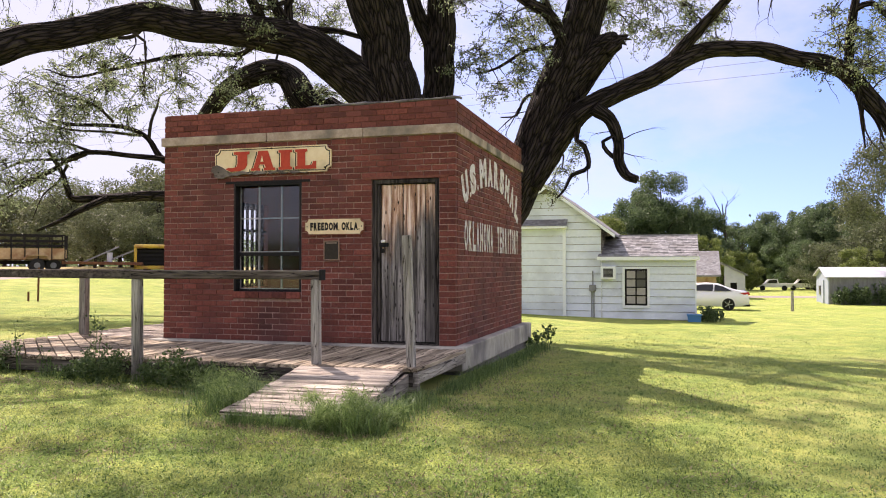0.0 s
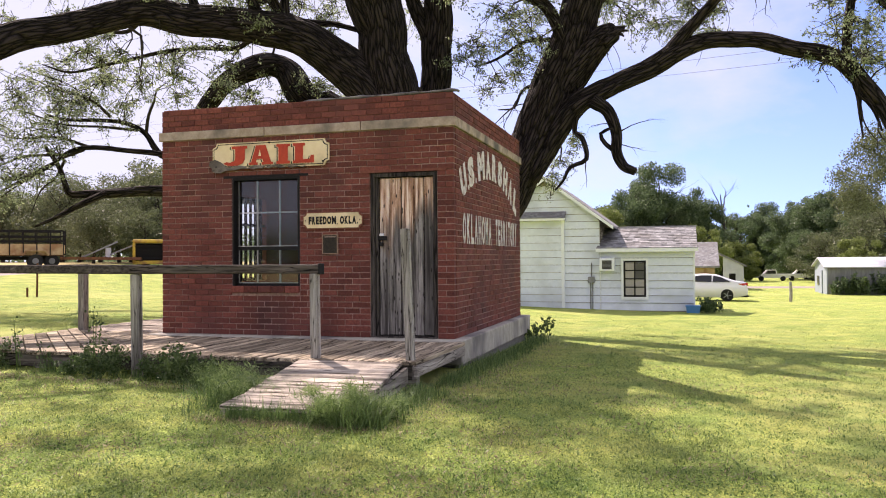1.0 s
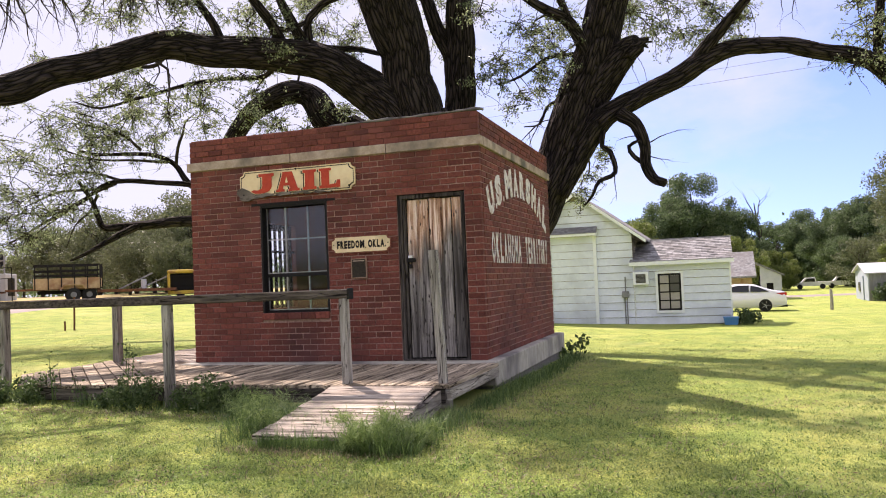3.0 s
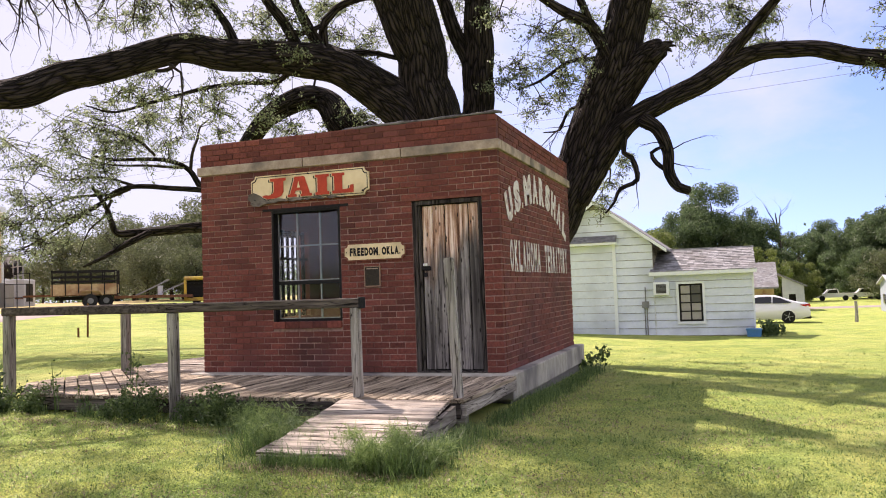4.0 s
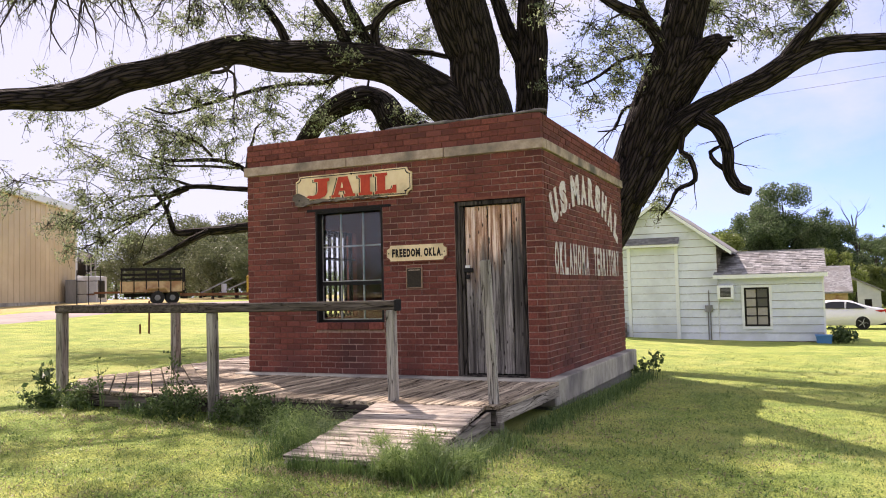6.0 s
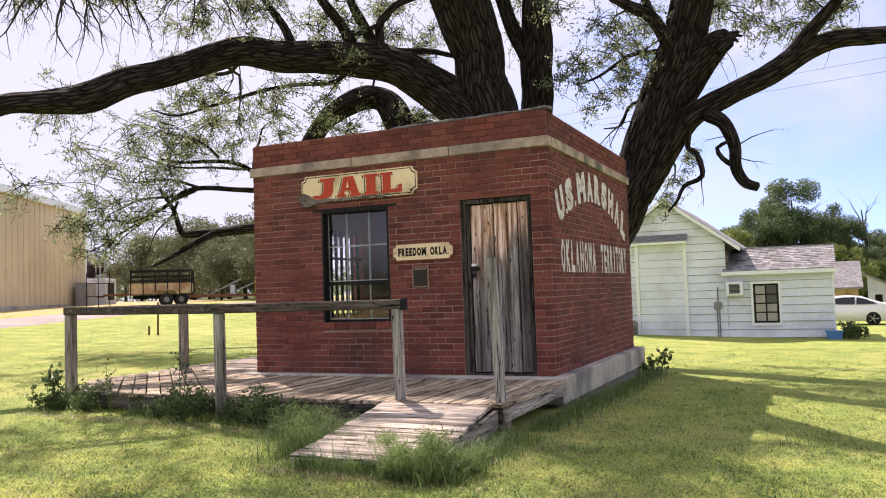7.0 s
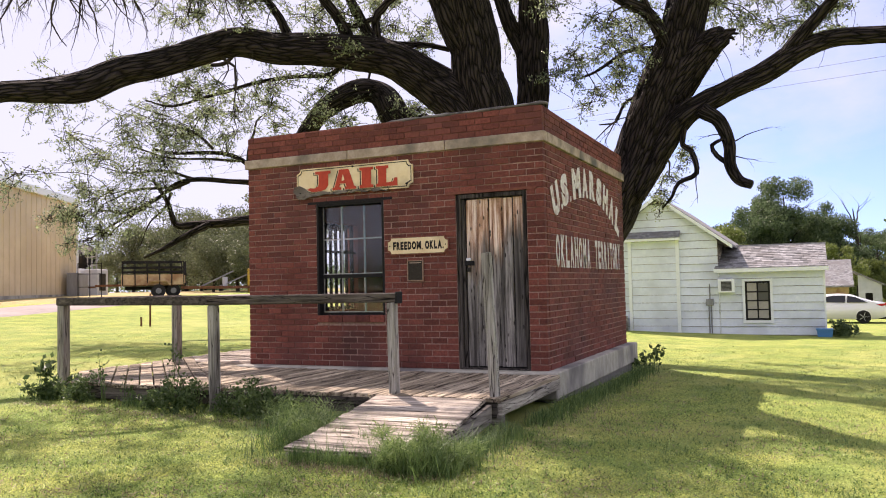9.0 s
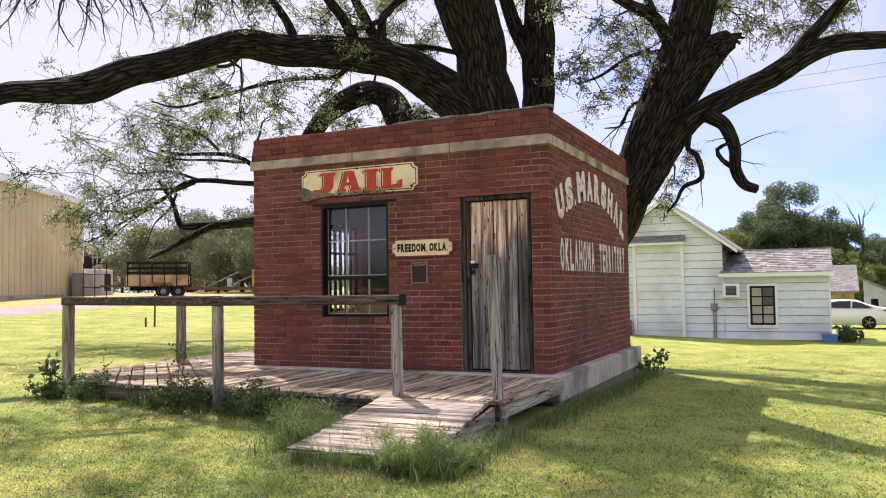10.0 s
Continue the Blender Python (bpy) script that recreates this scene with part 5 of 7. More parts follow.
def pickup(x, y, z, m):
    """A far small pickup truck, side on, at the scale m."""
    t = thing("pickup_truck", (x, y, z), "white pickup truck parked under far trees", "truck", "far trucks")
    part("body", prism(bmesh.new(), [(x, z + 0.5), (x, z + 1.05), (x + 1.3, z + 1.1), (x + 1.9, z + 1.75), (x + 3.2, z + 1.78), (x + 3.4, z + 1.12), (x + 5.3, z + 1.1), (x + 5.3, z + 0.5)], "y", y, y + 1.9), CAR_WHITE, t)
    part("side_window", prism(bmesh.new(), [(x + 1.6, z + 1.15), (x + 2.0, z + 1.66), (x + 3.1, z + 1.68), (x + 3.2, z + 1.15)], "y", y - 0.02, y), CAR_GLASS, t)
    t.scale = (m, m, m)
    for px in (1.0, 4.2):
        part("wheel", tube(bmesh.new(), [(x + px, y - 0.03, z + 0.4), (x + px, y + 0.25, z + 0.4)], [0.4, 0.4], 16), RUBBER, t)


for x, y in ((11.0, 88), (14.4, 89.5)):
    pickup(x, y, gz(x, y), 0.72)

# ---- things across the road ----
za = 1.35
wa, wb = Vector((-25.5, 7.9, 0)), Vector((-35.05, 24.2, 0))
wd_ = (wb - wa).normalized()
wn_ = Vector((-wd_.y, wd_.x, 0))
barn = thing("metal_building", (-31, 16, 1.2), "large tan corrugated metal building", "building")
mb = Matrix(((wd_.x, wn_.x, 0, wa.x), (wd_.y, wn_.y, 0, wa.y), (0, 0, 1, 0), (0, 0, 0, 1)))
ln = (wb - wa).length
cl = part("cladding", bx((0, 0.05, 0.3), (ln, 0.2, 6.55), 0, mb), TAN_METAL, barn)
part("end_cladding", bx((ln - 0.15, 0.2, 0.3), (ln, 18, 6.5), 0, mb), TAN_METAL, barn)
for i in range(int(ln / 0.62)):
    part("rib", bx((0.2 + i * 0.62, 0.025, 1.2), (0.32 + i * 0.62, 0.049, 6.4), 0.01, mb), TAN_METAL, cl)
part("eave_trim", bx((-0.1, -0.15, 6.38), (ln + 0.15, 0.25, 6.72), 0, mb), WHITE, barn, "white eave trim")
part("roof", bx((-0.1, 0.26, 6.55), (ln + 0.15, 18, 6.7), 0, mb), GALV, barn)
part("corner_trim", bx((ln - 0.02, -0.03, 0.5), (ln + 0.08, 0.12, 6.37), 0, mb), WHITE, barn)
part("base_strip", bx((0, 0.0, 0.6), (ln, 0.048, 1.34), 0, mb), CONCRETE, barn, "stained concrete base")
tank = thing("utility_cabinet", (-35, 21.5, 1.3), "grey-green metal utility cabinet beside the building", "cabinet")
part("body", bx((ln - 2.3, -0.9, 0.9), (ln - 1.0, -0.2, 2.5), 0.03, mb), GREY_METAL, tank)
cond = thing("outdoor_unit", (-34.5, 24, 1.3), "pale outdoor cooling unit at the building corner", "air conditioner")
part("case", bx((ln + 0.3, -1.0, 1.0), (ln + 2.2, 0.4, 2.75), 0.03, mb), GALV, cond)
part("grille", bx((ln + 0.6, -1.03, 1.5), (ln + 1.7, -1.001, 2.5), 0, mb), STEEL_DARK, cond)
pen = thing("pipe_pen", (-36, 30, 1.3), "pale pipe panels stacked behind the building", "fence panel")
for i in range(6):
    part("upright", beam(bmesh.new(), (-38.6 + i * 0.75, 27.1 - i * 0.35, 1.2), (-38.6 + i * 0.75, 27.1 - i * 0.35, 3.9), 0.06, 0.06, 0.0), GREY_METAL, pen)
for z in (2.0, 2.5, 3.0, 3.5, 3.9):
    part("pipe", beam(bmesh.new(), (-38.7, 27.15, z), (-34.8, 25.3, z), 0.05, 0.05, 0.0), GREY_METAL, pen)

tr = thing("stake_trailer", (-27, 21.3, 1.1), "flatbed utility trailer with tan board sides and dark stake rails", "trailer")
td = Vector((0.7, 0.714, 0)).normalized()
tn = Vector((-td.y, td.x, 0))
mt = Matrix(((td.x, tn.x, 0, -29.3), (td.y, tn.y, 0, 19.2), (0, 0, 1, 1.12), (0, 0, 0, 1))) @ Matrix.Diagonal((0.84, 0.84, 0.9, 1))
part("bed", bx((0, 0, 0.62), (4.9, 2.0, 0.72), 0, mt), RUST, tr)
part("side_board", bx((1.4, -0.06, 0.66), (4.9, 0.0, 1.24), 0, mt), TRAILER_TAN, tr, "tan side boards")
part("side_board", bx((1.4, 2.0, 0.72), (4.9, 2.06, 1.18), 0, mt), TRAILER_TAN, tr, "tan side boards")
part("end_board", bx((4.901, -0.06, 0.72), (4.96, 2.06, 1.18), 0, mt), TRAILER_TAN, tr)
for y in (-0.09, 2.03):
    for i in range(6):
        part("stake", bx((1.45 + i * 0.68, y, 0.65), (1.51 + i * 0.68, y + 0.06, 1.95), 0, mt), STEEL_DARK, tr)
    for z in (1.35, 1.6, 1.9):
        part("stake_rail", bx((1.42, y + 0.061, z), (4.9, y + 0.1, z + 0.08), 0, mt), STEEL_DARK, tr)
for i in range(4):
    part("stake", bx((4.97, 0.1 + i * 0.6, 0.65), (5.03, 0.16 + i * 0.6, 1.95), 0, mt), STEEL_DARK, tr)
arc = [(2.75, 0.66), (2.95, 0.9), (3.95, 0.9), (4.15, 0.66), (4.08, 0.6), (3.9, 0.84), (3.0, 0.84), (2.82, 0.6)]
fender = prism(bmesh.new(), arc, "y", -0.3, -0.061)
bmesh.ops.transform(fender, matrix=mt, verts=fender.verts)
part("fender", fender, TRAILER_TAN, tr, "tan angular mudguard")
for x, y in ((3.45, -0.28), (3.45, 2.06), (4.3, 0.1), (4.3, 1.7)):
    w = part("wheel", tube(bmesh.new(), [mt @ Vector((x, y, 0.33)), mt @ Vector((x, y + 0.2, 0.33))], [0.33, 0.33], 20), RUBBER, tr)
    part("rim", tube(bmesh.new(), [mt @ Vector((x, y - 0.012, 0.33)), mt @ Vector((x, y - 0.001, 0.33))], [0.12, 0.14], 16), GREY_METAL, w)
part("drawbar", bx((-0.4, 0.9, 0.55), (0, 1.1, 0.65), 0, mt), RUST, tr)
part("undergear", bx((1.6, 0.7, 0.4), (4.6, 1.4, 0.6), 0, mt), STEEL_DARK, tr)
tr.location += Vector((0.55, 0.55, 0))
ramps = thing("loading_rack", (-31, 17.5, 1.2), "dark steel pipe rack beside the trailer", "rack")
for i in range(3):
    part("upright", bx((0.0 + i * 0.62, 0.2, 0.0), (0.05 + i * 0.62, 0.25, 1.9), 0, mt), STEEL_DARK, ramps)
for z in (0.6, 1.3, 1.87):
    part("rail", bx((0.0, 0.28, z), (1.3, 0.31, z + 0.035), 0, mt), STEEL_DARK, ramps)
mach = thing("yellow_machine", (-22.6, 24.6, 1.3), "yellow open-framed farm machine across the road", "machine")
zm = gz(-22.6, 24.6)
mm = Matrix(((0.8, -0.6, 0, -23.2), (0.6, 0.8, 0, 24.3), (0, 0, 1, zm), (0, 0, 0, 1)))
part("hood", bx((0.0, 0.0, 1.18), (2.6, 1.4, 1.36), 0.05, mm), YELLOW, mach)
for x in (0.0, 1.5, 2.5):
    part("frame_post", bx((x, 0.0, 0.15), (x + 0.13, 0.14, 1.18), 0.02, mm), YELLOW, mach)
part("sill", bx((0.0, 0.0, 0.12), (2.6, 0.14, 0.3), 0.02, mm), YELLOW, mach)
part("core", bx((0.1, 0.4, 0.15), (2.5, 1.3, 1.15), 0.05, mm), STEEL_DARK, mach)
for i in range(4):
    part("slat", bx((0.14, 0.2, 0.4 + i * 0.2), (1.5, 0.24, 0.46 + i * 0.2), 0, mm), STEEL_DARK, mach)
for y in (0.1, 1.3):
    part("wheel", tube(bmesh.new(), [mm @ Vector((0.6, y, 0.12)), mm @ Vector((0.6, y + 0.2, 0.12))], [0.2, 0.2], 14), RUBBER, mach)
dish = thing("satellite_dish", (-36.8, 26.2, 1.3), "dark satellite dish on a pole beside the metal building", "satellite dish")
bm = bmesh.new()
dz = Vector((0.5, -0.75, 0.42)).normalized()
tube(bm, [Vector((-36.8, 26.2, 3.5)) + dz * (0.34 * q * q - 0.15) for q in (0.05, 0.35, 0.7, 1.0, 0.97, 0.66, 0.3, 0.05)], [0.04, 0.28, 0.55, 0.8, 0.76, 0.52, 0.26, 0.03], 20)
part("reflector", bm, STEEL_DARK, dish, "grey mesh dish", True)
part("pole", tube(bmesh.new(), [(-36.8, 26.3, 1.0), (-36.8, 26.25, 3.4)], [0.06, 0.05], 8), STEEL_DARK, dish)
part("feed_arm", beam(bmesh.new(), Vector((-36.8, 26.2, 3.3)), Vector((-36.8, 26.2, 3.5)) + dz * 0.7, 0.04, 0.04, 0), STEEL_DARK, dish)
implement = thing("harrow", (-24, 23, 1.2), "rusty red farm implement with slanting pipes", "implement")
part("frame", beam(bmesh.new(), (-26.0, 22.7, 1.55), (-22.9, 24.6, 1.5), 0.7, 0.14), RUST, implement)
part("arm", beam(bmesh.new(), (-25.3, 23.0, 1.5), (-24.0, 24.2, 2.35), 0.07, 0.07, 0), GREY_METAL, implement)
part("arm", beam(bmesh.new(), (-24.6, 23.6, 1.5), (-23.3, 24.6, 2.2), 0.07, 0.07, 0), GREY_METAL, implement)
part("cylinder", tube(bmesh.new(), [(-24.3, 23.9, 1.5), (-24.3, 23.9, 2.05)], [0.13, 0.13], 10), GALV, implement)

marker = thing("marker_pole", (-13, 7.3, 0.5), "thin rusty steel pole in the lawn", "pole")
zk = gz(-12.9, 7.3)
part("pole", tube(bmesh.new(), [(-12.95, 7.3, zk - 0.1), (-12.93, 7.3, zk + 0.85)], [0.024, 0.024], 8), RUST, marker)
part("stub", tube(bmesh.new(), [(-13.15, 7.2, zk - 0.1), (-13.15, 7.2, zk + 0.24)], [0.026, 0.024], 8), RUST, marker)

# ---- the old elm behind the jail ----
elm = thing("elm_tree", (-1.6, 6.2, 0), "huge old elm with dark furrowed bark and spreading limbs", "tree")
SPINE = []


def limb(name, pts, stem=True):
    """One limb through a few points (x, y, z, radius)."""
    big = pts[0][3]
    p = smooth_path(pts, 0.05 if big > 0.1 else 0.1)
    seg = 96 if big > 0.25 else 28 if big > 0.1 else 9
    wob = 0.3 if big > 0.06 else 0.8
    rr = [max(q[3], 0.006) for q in p]
    pp = [Vector(q[:3]) + Vector((noise.noise(Vector(q[:3]) * 1.3), noise.noise(Vector(q[:3]) * 1.3 + Vector((7, 0, 0))), noise.noise(Vector(q[:3]) * 1.3 + Vector((0, 9, 0))))) * min(0.05, r * wob) for q, r in zip(p, rr)]
    bm = bmesh.new()
    grain = []
    run, side, rings = len(SPINE) * 0.31, None, []
    for i, c in enumerate(pp):
        d = (pp[min(i + 1, len(pp) - 1)] - pp[max(i - 1, 0)]).normalized()
        side = d.orthogonal().normalized() if side is None else (side - d * side.dot(d)).normalized()
        other = d.cross(side)
        run += (c - pp[i - 1]).length if i else 0
        ring = []
        for k in range(seg):
            a = 2 * math.pi * k / seg
            g = Vector((math.cos(a) * max(rr[i], 0.05), math.sin(a) * max(rr[i], 0.05), run * 0.13))
            r = rr[i]
            if big > 0.05:
                furrow = 1 - abs(noise.noise(g * 12.0)) * 2
                lump = noise.noise(Vector((math.cos(a) * 1.1, math.sin(a) * 1.1, run * 0.9)))
                r *= 1 + 0.1 * lump + 0.03 * noise.noise(g * 3 + Vector((0, 0, run)))
                r += min(0.028, rr[i] * 0.1) * furrow - min(0.012, rr[i] * 0.05)
            ring.append(bm.verts.new(c + (side * math.cos(a) + other * math.sin(a)) * r))
            grain.extend(g)
        rings.append(ring)
    for a, b in zip(rings, rings[1:]):
        for k in range(seg):
            bm.faces.new((a[k], a[(k + 1) % seg], b[(k + 1) % seg], b[k]))
    bm.faces.new(rings[0][::-1])
    bm.faces.new(rings[-1])
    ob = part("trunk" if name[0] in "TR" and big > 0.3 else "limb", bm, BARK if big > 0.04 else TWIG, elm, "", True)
    ob.data.attributes.new("grain", "FLOAT_VECTOR", "POINT").data.foreach_set("vector", grain)
    SPINE.extend((v, r) for v, r in zip(pp, rr))


limb("T0", [(-1.7, 6.3, -0.3, 1.1), (-1.75, 6.25, 0.6, 0.95), (-1.85, 6.2, 1.6, 0.95), (-2.2, 6.0, 2.8, 0.85), (-2.6, 5.75, 3.8, 0.68), (-2.76, 5.5, 4.6, 0.54)])
limb("T2", [(-1.7, 6.5, 2.0, 0.5), (-2.0, 6.5, 3.2, 0.42), (-2.26, 6.5, 4.3, 0.336)])
limb("R0", [(-1.75, 6.3, -0.3, 0.8), (-1.62, 6.3, 0.3, 0.6), (-1.42, 6.33, 0.95, 0.46)])
limb("A0", [(-2.6, 6.4, 3.0, 0.4), (-3.8, 6.9, 4.1, 0.3), (-4.96, 7.15, 4.9, 0.25)])
limb("L0", [(-2.2, 6.8, 1.6, 0.3), (-4.5, 7.0, 2.5, 0.22), (-7.9, 6.33, 2.94, 0.14)])
limb("L9", [(-4.5, 6.9, 2.8, 0.2), (-6.2, 6.7, 3.3, 0.15), (-7.85, 6.27, 3.75, 0.09)])
limb("T1", [(-2.84, 5.68, 4.19, 0.592), (-2.75, 5.38, 4.73, 0.532), (-2.83, 5.20, 5.29, 0.478), (-2.81, 5.05, 5.79, 0.446), (-2.84, 4.87, 6.27, 0.425), (-2.86, 4.67, 6.74, 0.404), (-2.96, 4.47, 7.63, 0.366), (-3.07, 4.26, 8.62, 0.302), (-3.12, 4.16, 9.74, 0.227)])
limb("T1b", [(-2.88, 5.05, 5.69, 0.319), (-3.04, 4.71, 6.15, 0.296), (-3.20, 4.42, 6.71, 0.264), (-3.30, 3.75, 7.31, 0.207), (-3.31, 2.95, 7.86, 0.141)])
limb("T2", [(-2.26, 6.52, 4.28, 0.336), (-2.15, 6.41, 4.93, 0.308), (-2.04, 6.15, 5.98, 0.291), (-1.90, 5.84, 6.98, 0.235), (-1.73, 5.68, 7.99, 0.193), (-1.51, 5.58, 8.99, 0.150)])
limb("T2b", [(-2.19, 6.17, 5.78, 0.168), (-2.33, 5.99, 6.20, 0.146), (-2.55, 5.61, 7.01, 0.123), (-2.78, 5.42, 7.76, 0.102)])
limb("L1", [(-2.95, 5.38, 4.33, 0.425), (-3.25, 5.13, 4.82, 0.42), (-3.69, 4.71, 5.21, 0.37), (-4.16, 4.26, 5.49, 0.325), (-4.81, 3.74, 5.60, 0.292), (-5.59, 3.10, 5.62, 0.269), (-6.25, 2.46, 5.62, 0.241), (-6.91, 1.73, 5.27, 0.223), (-7.45, 1.04, 4.91, 0.230), (-7.82, 0.57, 4.62, 0.228), (-8.10, 0.10, 4.53, 0.177), (-8.36, -0.37, 4.42, 0.156), (-8.48, -0.81, 4.18, 0.145), (-8.55, -1.09, 3.64, 0.114), (-8.61, -1.19, 2.98, 0.066)])
limb("A1", [(-5.20, 7.17, 4.76, 0.36), (-5.54, 7.02, 5.14, 0.33), (-5.75, 7.03, 5.5, 0.3), (-6.01, 6.98, 5.72, 0.25), (-6.33, 6.73, 5.74, 0.25), (-6.91, 6.69, 5.49, 0.225), (-7.45, 6.70, 5.12, 0.2), (-8.1, 6.9, 4.35, 0.17), (-8.2, 7.1, 3.4, 0.15)])
limb("R1", [(-1.5, 6.33, 0.75, 0.45), (-1.13, 6.36, 1.65, 0.405), (-0.73, 6.36, 2.48, 0.405), (-0.22, 6.34, 3.5, 0.42), (0.07, 6.28, 4.12, 0.445), (0.26, 6.22, 4.62, 0.44), (0.47, 6.13, 5.10, 0.405), (0.68, 6.03, 5.56, 0.372), (0.84, 5.91, 6.02, 0.361), (1.02, 5.78, 6.46, 0.351), (1.34, 5.52, 7.20, 0.298), (1.58, 5.36, 8.07, 0.226), (1.70, 5.20, 9.03, 0.154)])
limb("R2", [(-0.2, 6.25, 2.95, 0.2), (0.12, 6.2, 3.5, 0.22), (0.36, 6.12, 3.86, 0.225), (0.68, 6.05, 4.2, 0.22), (1.08, 6.0, 4.46, 0.195), (1.8, 6.12, 4.78, 0.178), (2.47, 6.16, 5.12, 0.18), (3.07, 6.20, 5.32, 0.149), (3.75, 6.17, 5.29, 0.138), (4.50, 6.13, 5.09, 0.144), (5.13, 6.09, 4.86, 0.144), (5.52, 6.09, 4.53, 0.144), (5.88, 6.11, 4.02, 0.122), (6.13, 6.15, 3.41, 0.088), (6.26, 6.20, 2.73, 0.055)])
limb("R3", [(2.37, 6.17, 5.09, 0.143), (2.62, 6.09, 5.37, 0.121), (2.96, 5.90, 5.68, 0.098), (3.39, 5.65, 6.07, 0.081), (3.79, 5.36, 6.52, 0.054)])
limb("R4", [(0.52, 5.84, 5.43, 0.126), (0.42, 5.61, 5.79, 0.115), (0.25, 5.40, 6.03, 0.103), (-0.07, 5.18, 6.17, 0.092), (-0.45, 4.90, 6.43, 0.071), (-0.95, 4.40, 6.81, 0.050)])
limb("R4b", [(0.31, 5.43, 5.95, 0.083), (0.22, 5.32, 6.23, 0.072), (0.11, 5.07, 6.57, 0.062), (0.04, 4.75, 7.05, 0.041)])
limb("CO", [(0.4, 6.2, 4.3, 0.2), (0.66, 6.11, 4.86, 0.3), (0.99, 5.96, 5.22, 0.273), (1.25, 5.82, 5.43, 0.229), (1.47, 5.71, 5.50, 0.176)])
for k in range(9):
    a = k * 0.7
    bx_, by_, bz_ = 1.45 + 0.1 * math.cos(a), 5.71 + 0.1 * math.sin(a), 5.48 + 0.1 * math.sin(a * 2.3)
    limb("splinter", [(bx_ - 0.16, by_ + 0.02, bz_ - 0.1, 0.07), (bx_, by_, bz_, 0.05), (bx_ + 0.1 + 0.05 * (k % 3), by_, bz_ + 0.05 * ((k * 2) % 5) - 0.08, 0.012)])
limb("D1", [(1.06, 5.86, 4.32, 0.139), (1.34, 5.93, 4.10, 0.118), (1.47, 6.01, 3.71, 0.107), (1.48, 6.06, 3.35, 0.096), (1.60, 6.10, 3.08, 0.086), (1.80, 6.02, 2.97, 0.074)])
limb("D1b", [(1.51, 6.06, 3.32, 0.048), (1.28, 6.02, 3.51, 0.043), (1.20, 5.99, 3.70, 0.037), (1.40, 5.89, 3.78, 0.027)])
limb("D2", [(0.75, 5.97, 4.12, 0.065), (0.70, 6.03, 3.75, 0.048), (0.84, 6.06, 3.64, 0.048), (0.91, 6.12, 3.25, 0.043), (0.60, 6.11, 3.10, 0.038), (0.48, 6.02, 2.84, 0.027), (0.32, 6.01, 2.66, 0.016)])
limb("LL1", [(-7.92, 6.33, 2.94, 0.140), (-8.92, 6.08, 2.93, 0.111), (-9.74, 5.79, 2.89, 0.099), (-10.27, 5.45, 2.85, 0.080), (-10.35, 5.33, 3.11, 0.060), (-10.40, 5.24, 3.43, 0.053), (-10.57, 5.00, 3.88, 0.033)])
limb("LL1b", [(-9.62, 5.75, 2.88, 0.086), (-10.03, 5.28, 2.55, 0.066), (-10.3, 4.95, 2.3, 0.042), (-10.55, 4.7, 2.12, 0.02)])
limb("LL2", [(-7.86, 6.28, 3.66, 0.077), (-8.76, 5.82, 3.78, 0.058), (-9.57, 5.26, 3.83, 0.052), (-9.93, 4.94, 3.68, 0.045), (-10.26, 4.68, 3.33, 0.032), (-10.73, 4.24, 3.06, 0.019)])
limb("LL3", [(-7.83, 6.35, 3.6, 0.085), (-8.55, 6.27, 3.76, 0.075), (-8.84, 6.1, 4.24, 0.058), (-9.17, 5.8, 4.44, 0.048), (-9.51, 5.4, 4.44, 0.042), (-10.0, 5.0, 4.42, 0.034), (-10.31, 4.8, 4.5, 0.02)])
limb("LL4", [(-8.82, 6.12, 4.2, 0.04), (-8.69, 6.0, 4.59, 0.035), (-8.51, 5.95, 4.89, 0.028), (-8.4, 5.9, 5.12, 0.02), (-8.08, 5.8, 5.25, 0.01)])
limb("U1", [(-5.61, 3.31, 5.73, 0.094), (-5.75, 3.16, 6.20, 0.074), (-5.98, 2.90, 6.67, 0.058), (-6.05, 2.59, 7.18, 0.037)])
limb("U2", [(-4.72, 3.89, 5.74, 0.115), (-4.85, 3.63, 6.20, 0.094), (-5.02, 3.22, 6.61, 0.078), (-5.10, 2.60, 7.21, 0.046)])
limb("U3", [(-4.42, 4.19, 5.72, 0.127), (-4.57, 3.91, 6.25, 0.095), (-4.68, 3.65, 6.70, 0.079), (-4.72, 3.43, 7.36, 0.053)])
limb("U4", [(-4.42, 4.31, 5.70, 0.085), (-4.37, 4.14, 6.24, 0.080), (-4.23, 4.15, 6.43, 0.074), (-3.99, 4.19, 6.62, 0.069), (-3.50, 4.38, 6.75, 0.064), (-3.21, 4.60, 6.56, 0.053)])
limb("U5", [(-4.52, 4.39, 6.01, 0.065), (-4.21, 4.60, 5.89, 0.065), (-3.69, 4.86, 5.87, 0.054), (-3.28, 4.98, 5.75, 0.048)])
limb("U6", [(-4.83, 3.68, 6.11, 0.047), (-4.62, 3.82, 6.07, 0.047), (-4.37, 4.02, 6.23, 0.048)])
limb("U7", [(-6.12, 2.68, 5.70, 0.031), (-6.99, 3.11, 5.53, 0.038), (-7.58, 2.87, 5.52, 0.028), (-7.97, 2.72, 5.34, 0.017)])
limb("U8", [(-4.7, 3.85, 5.58, 0.06), (-5.2, 4.1, 5.4, 0.05), (-5.65, 4.27, 5.38, 0.044), (-6.49, 3.95, 5.38, 0.039), (-7.34, 3.38, 5.07, 0.033), (-8.05, 2.95, 4.84, 0.022), (-8.39, 2.58, 4.92, 0.011)])
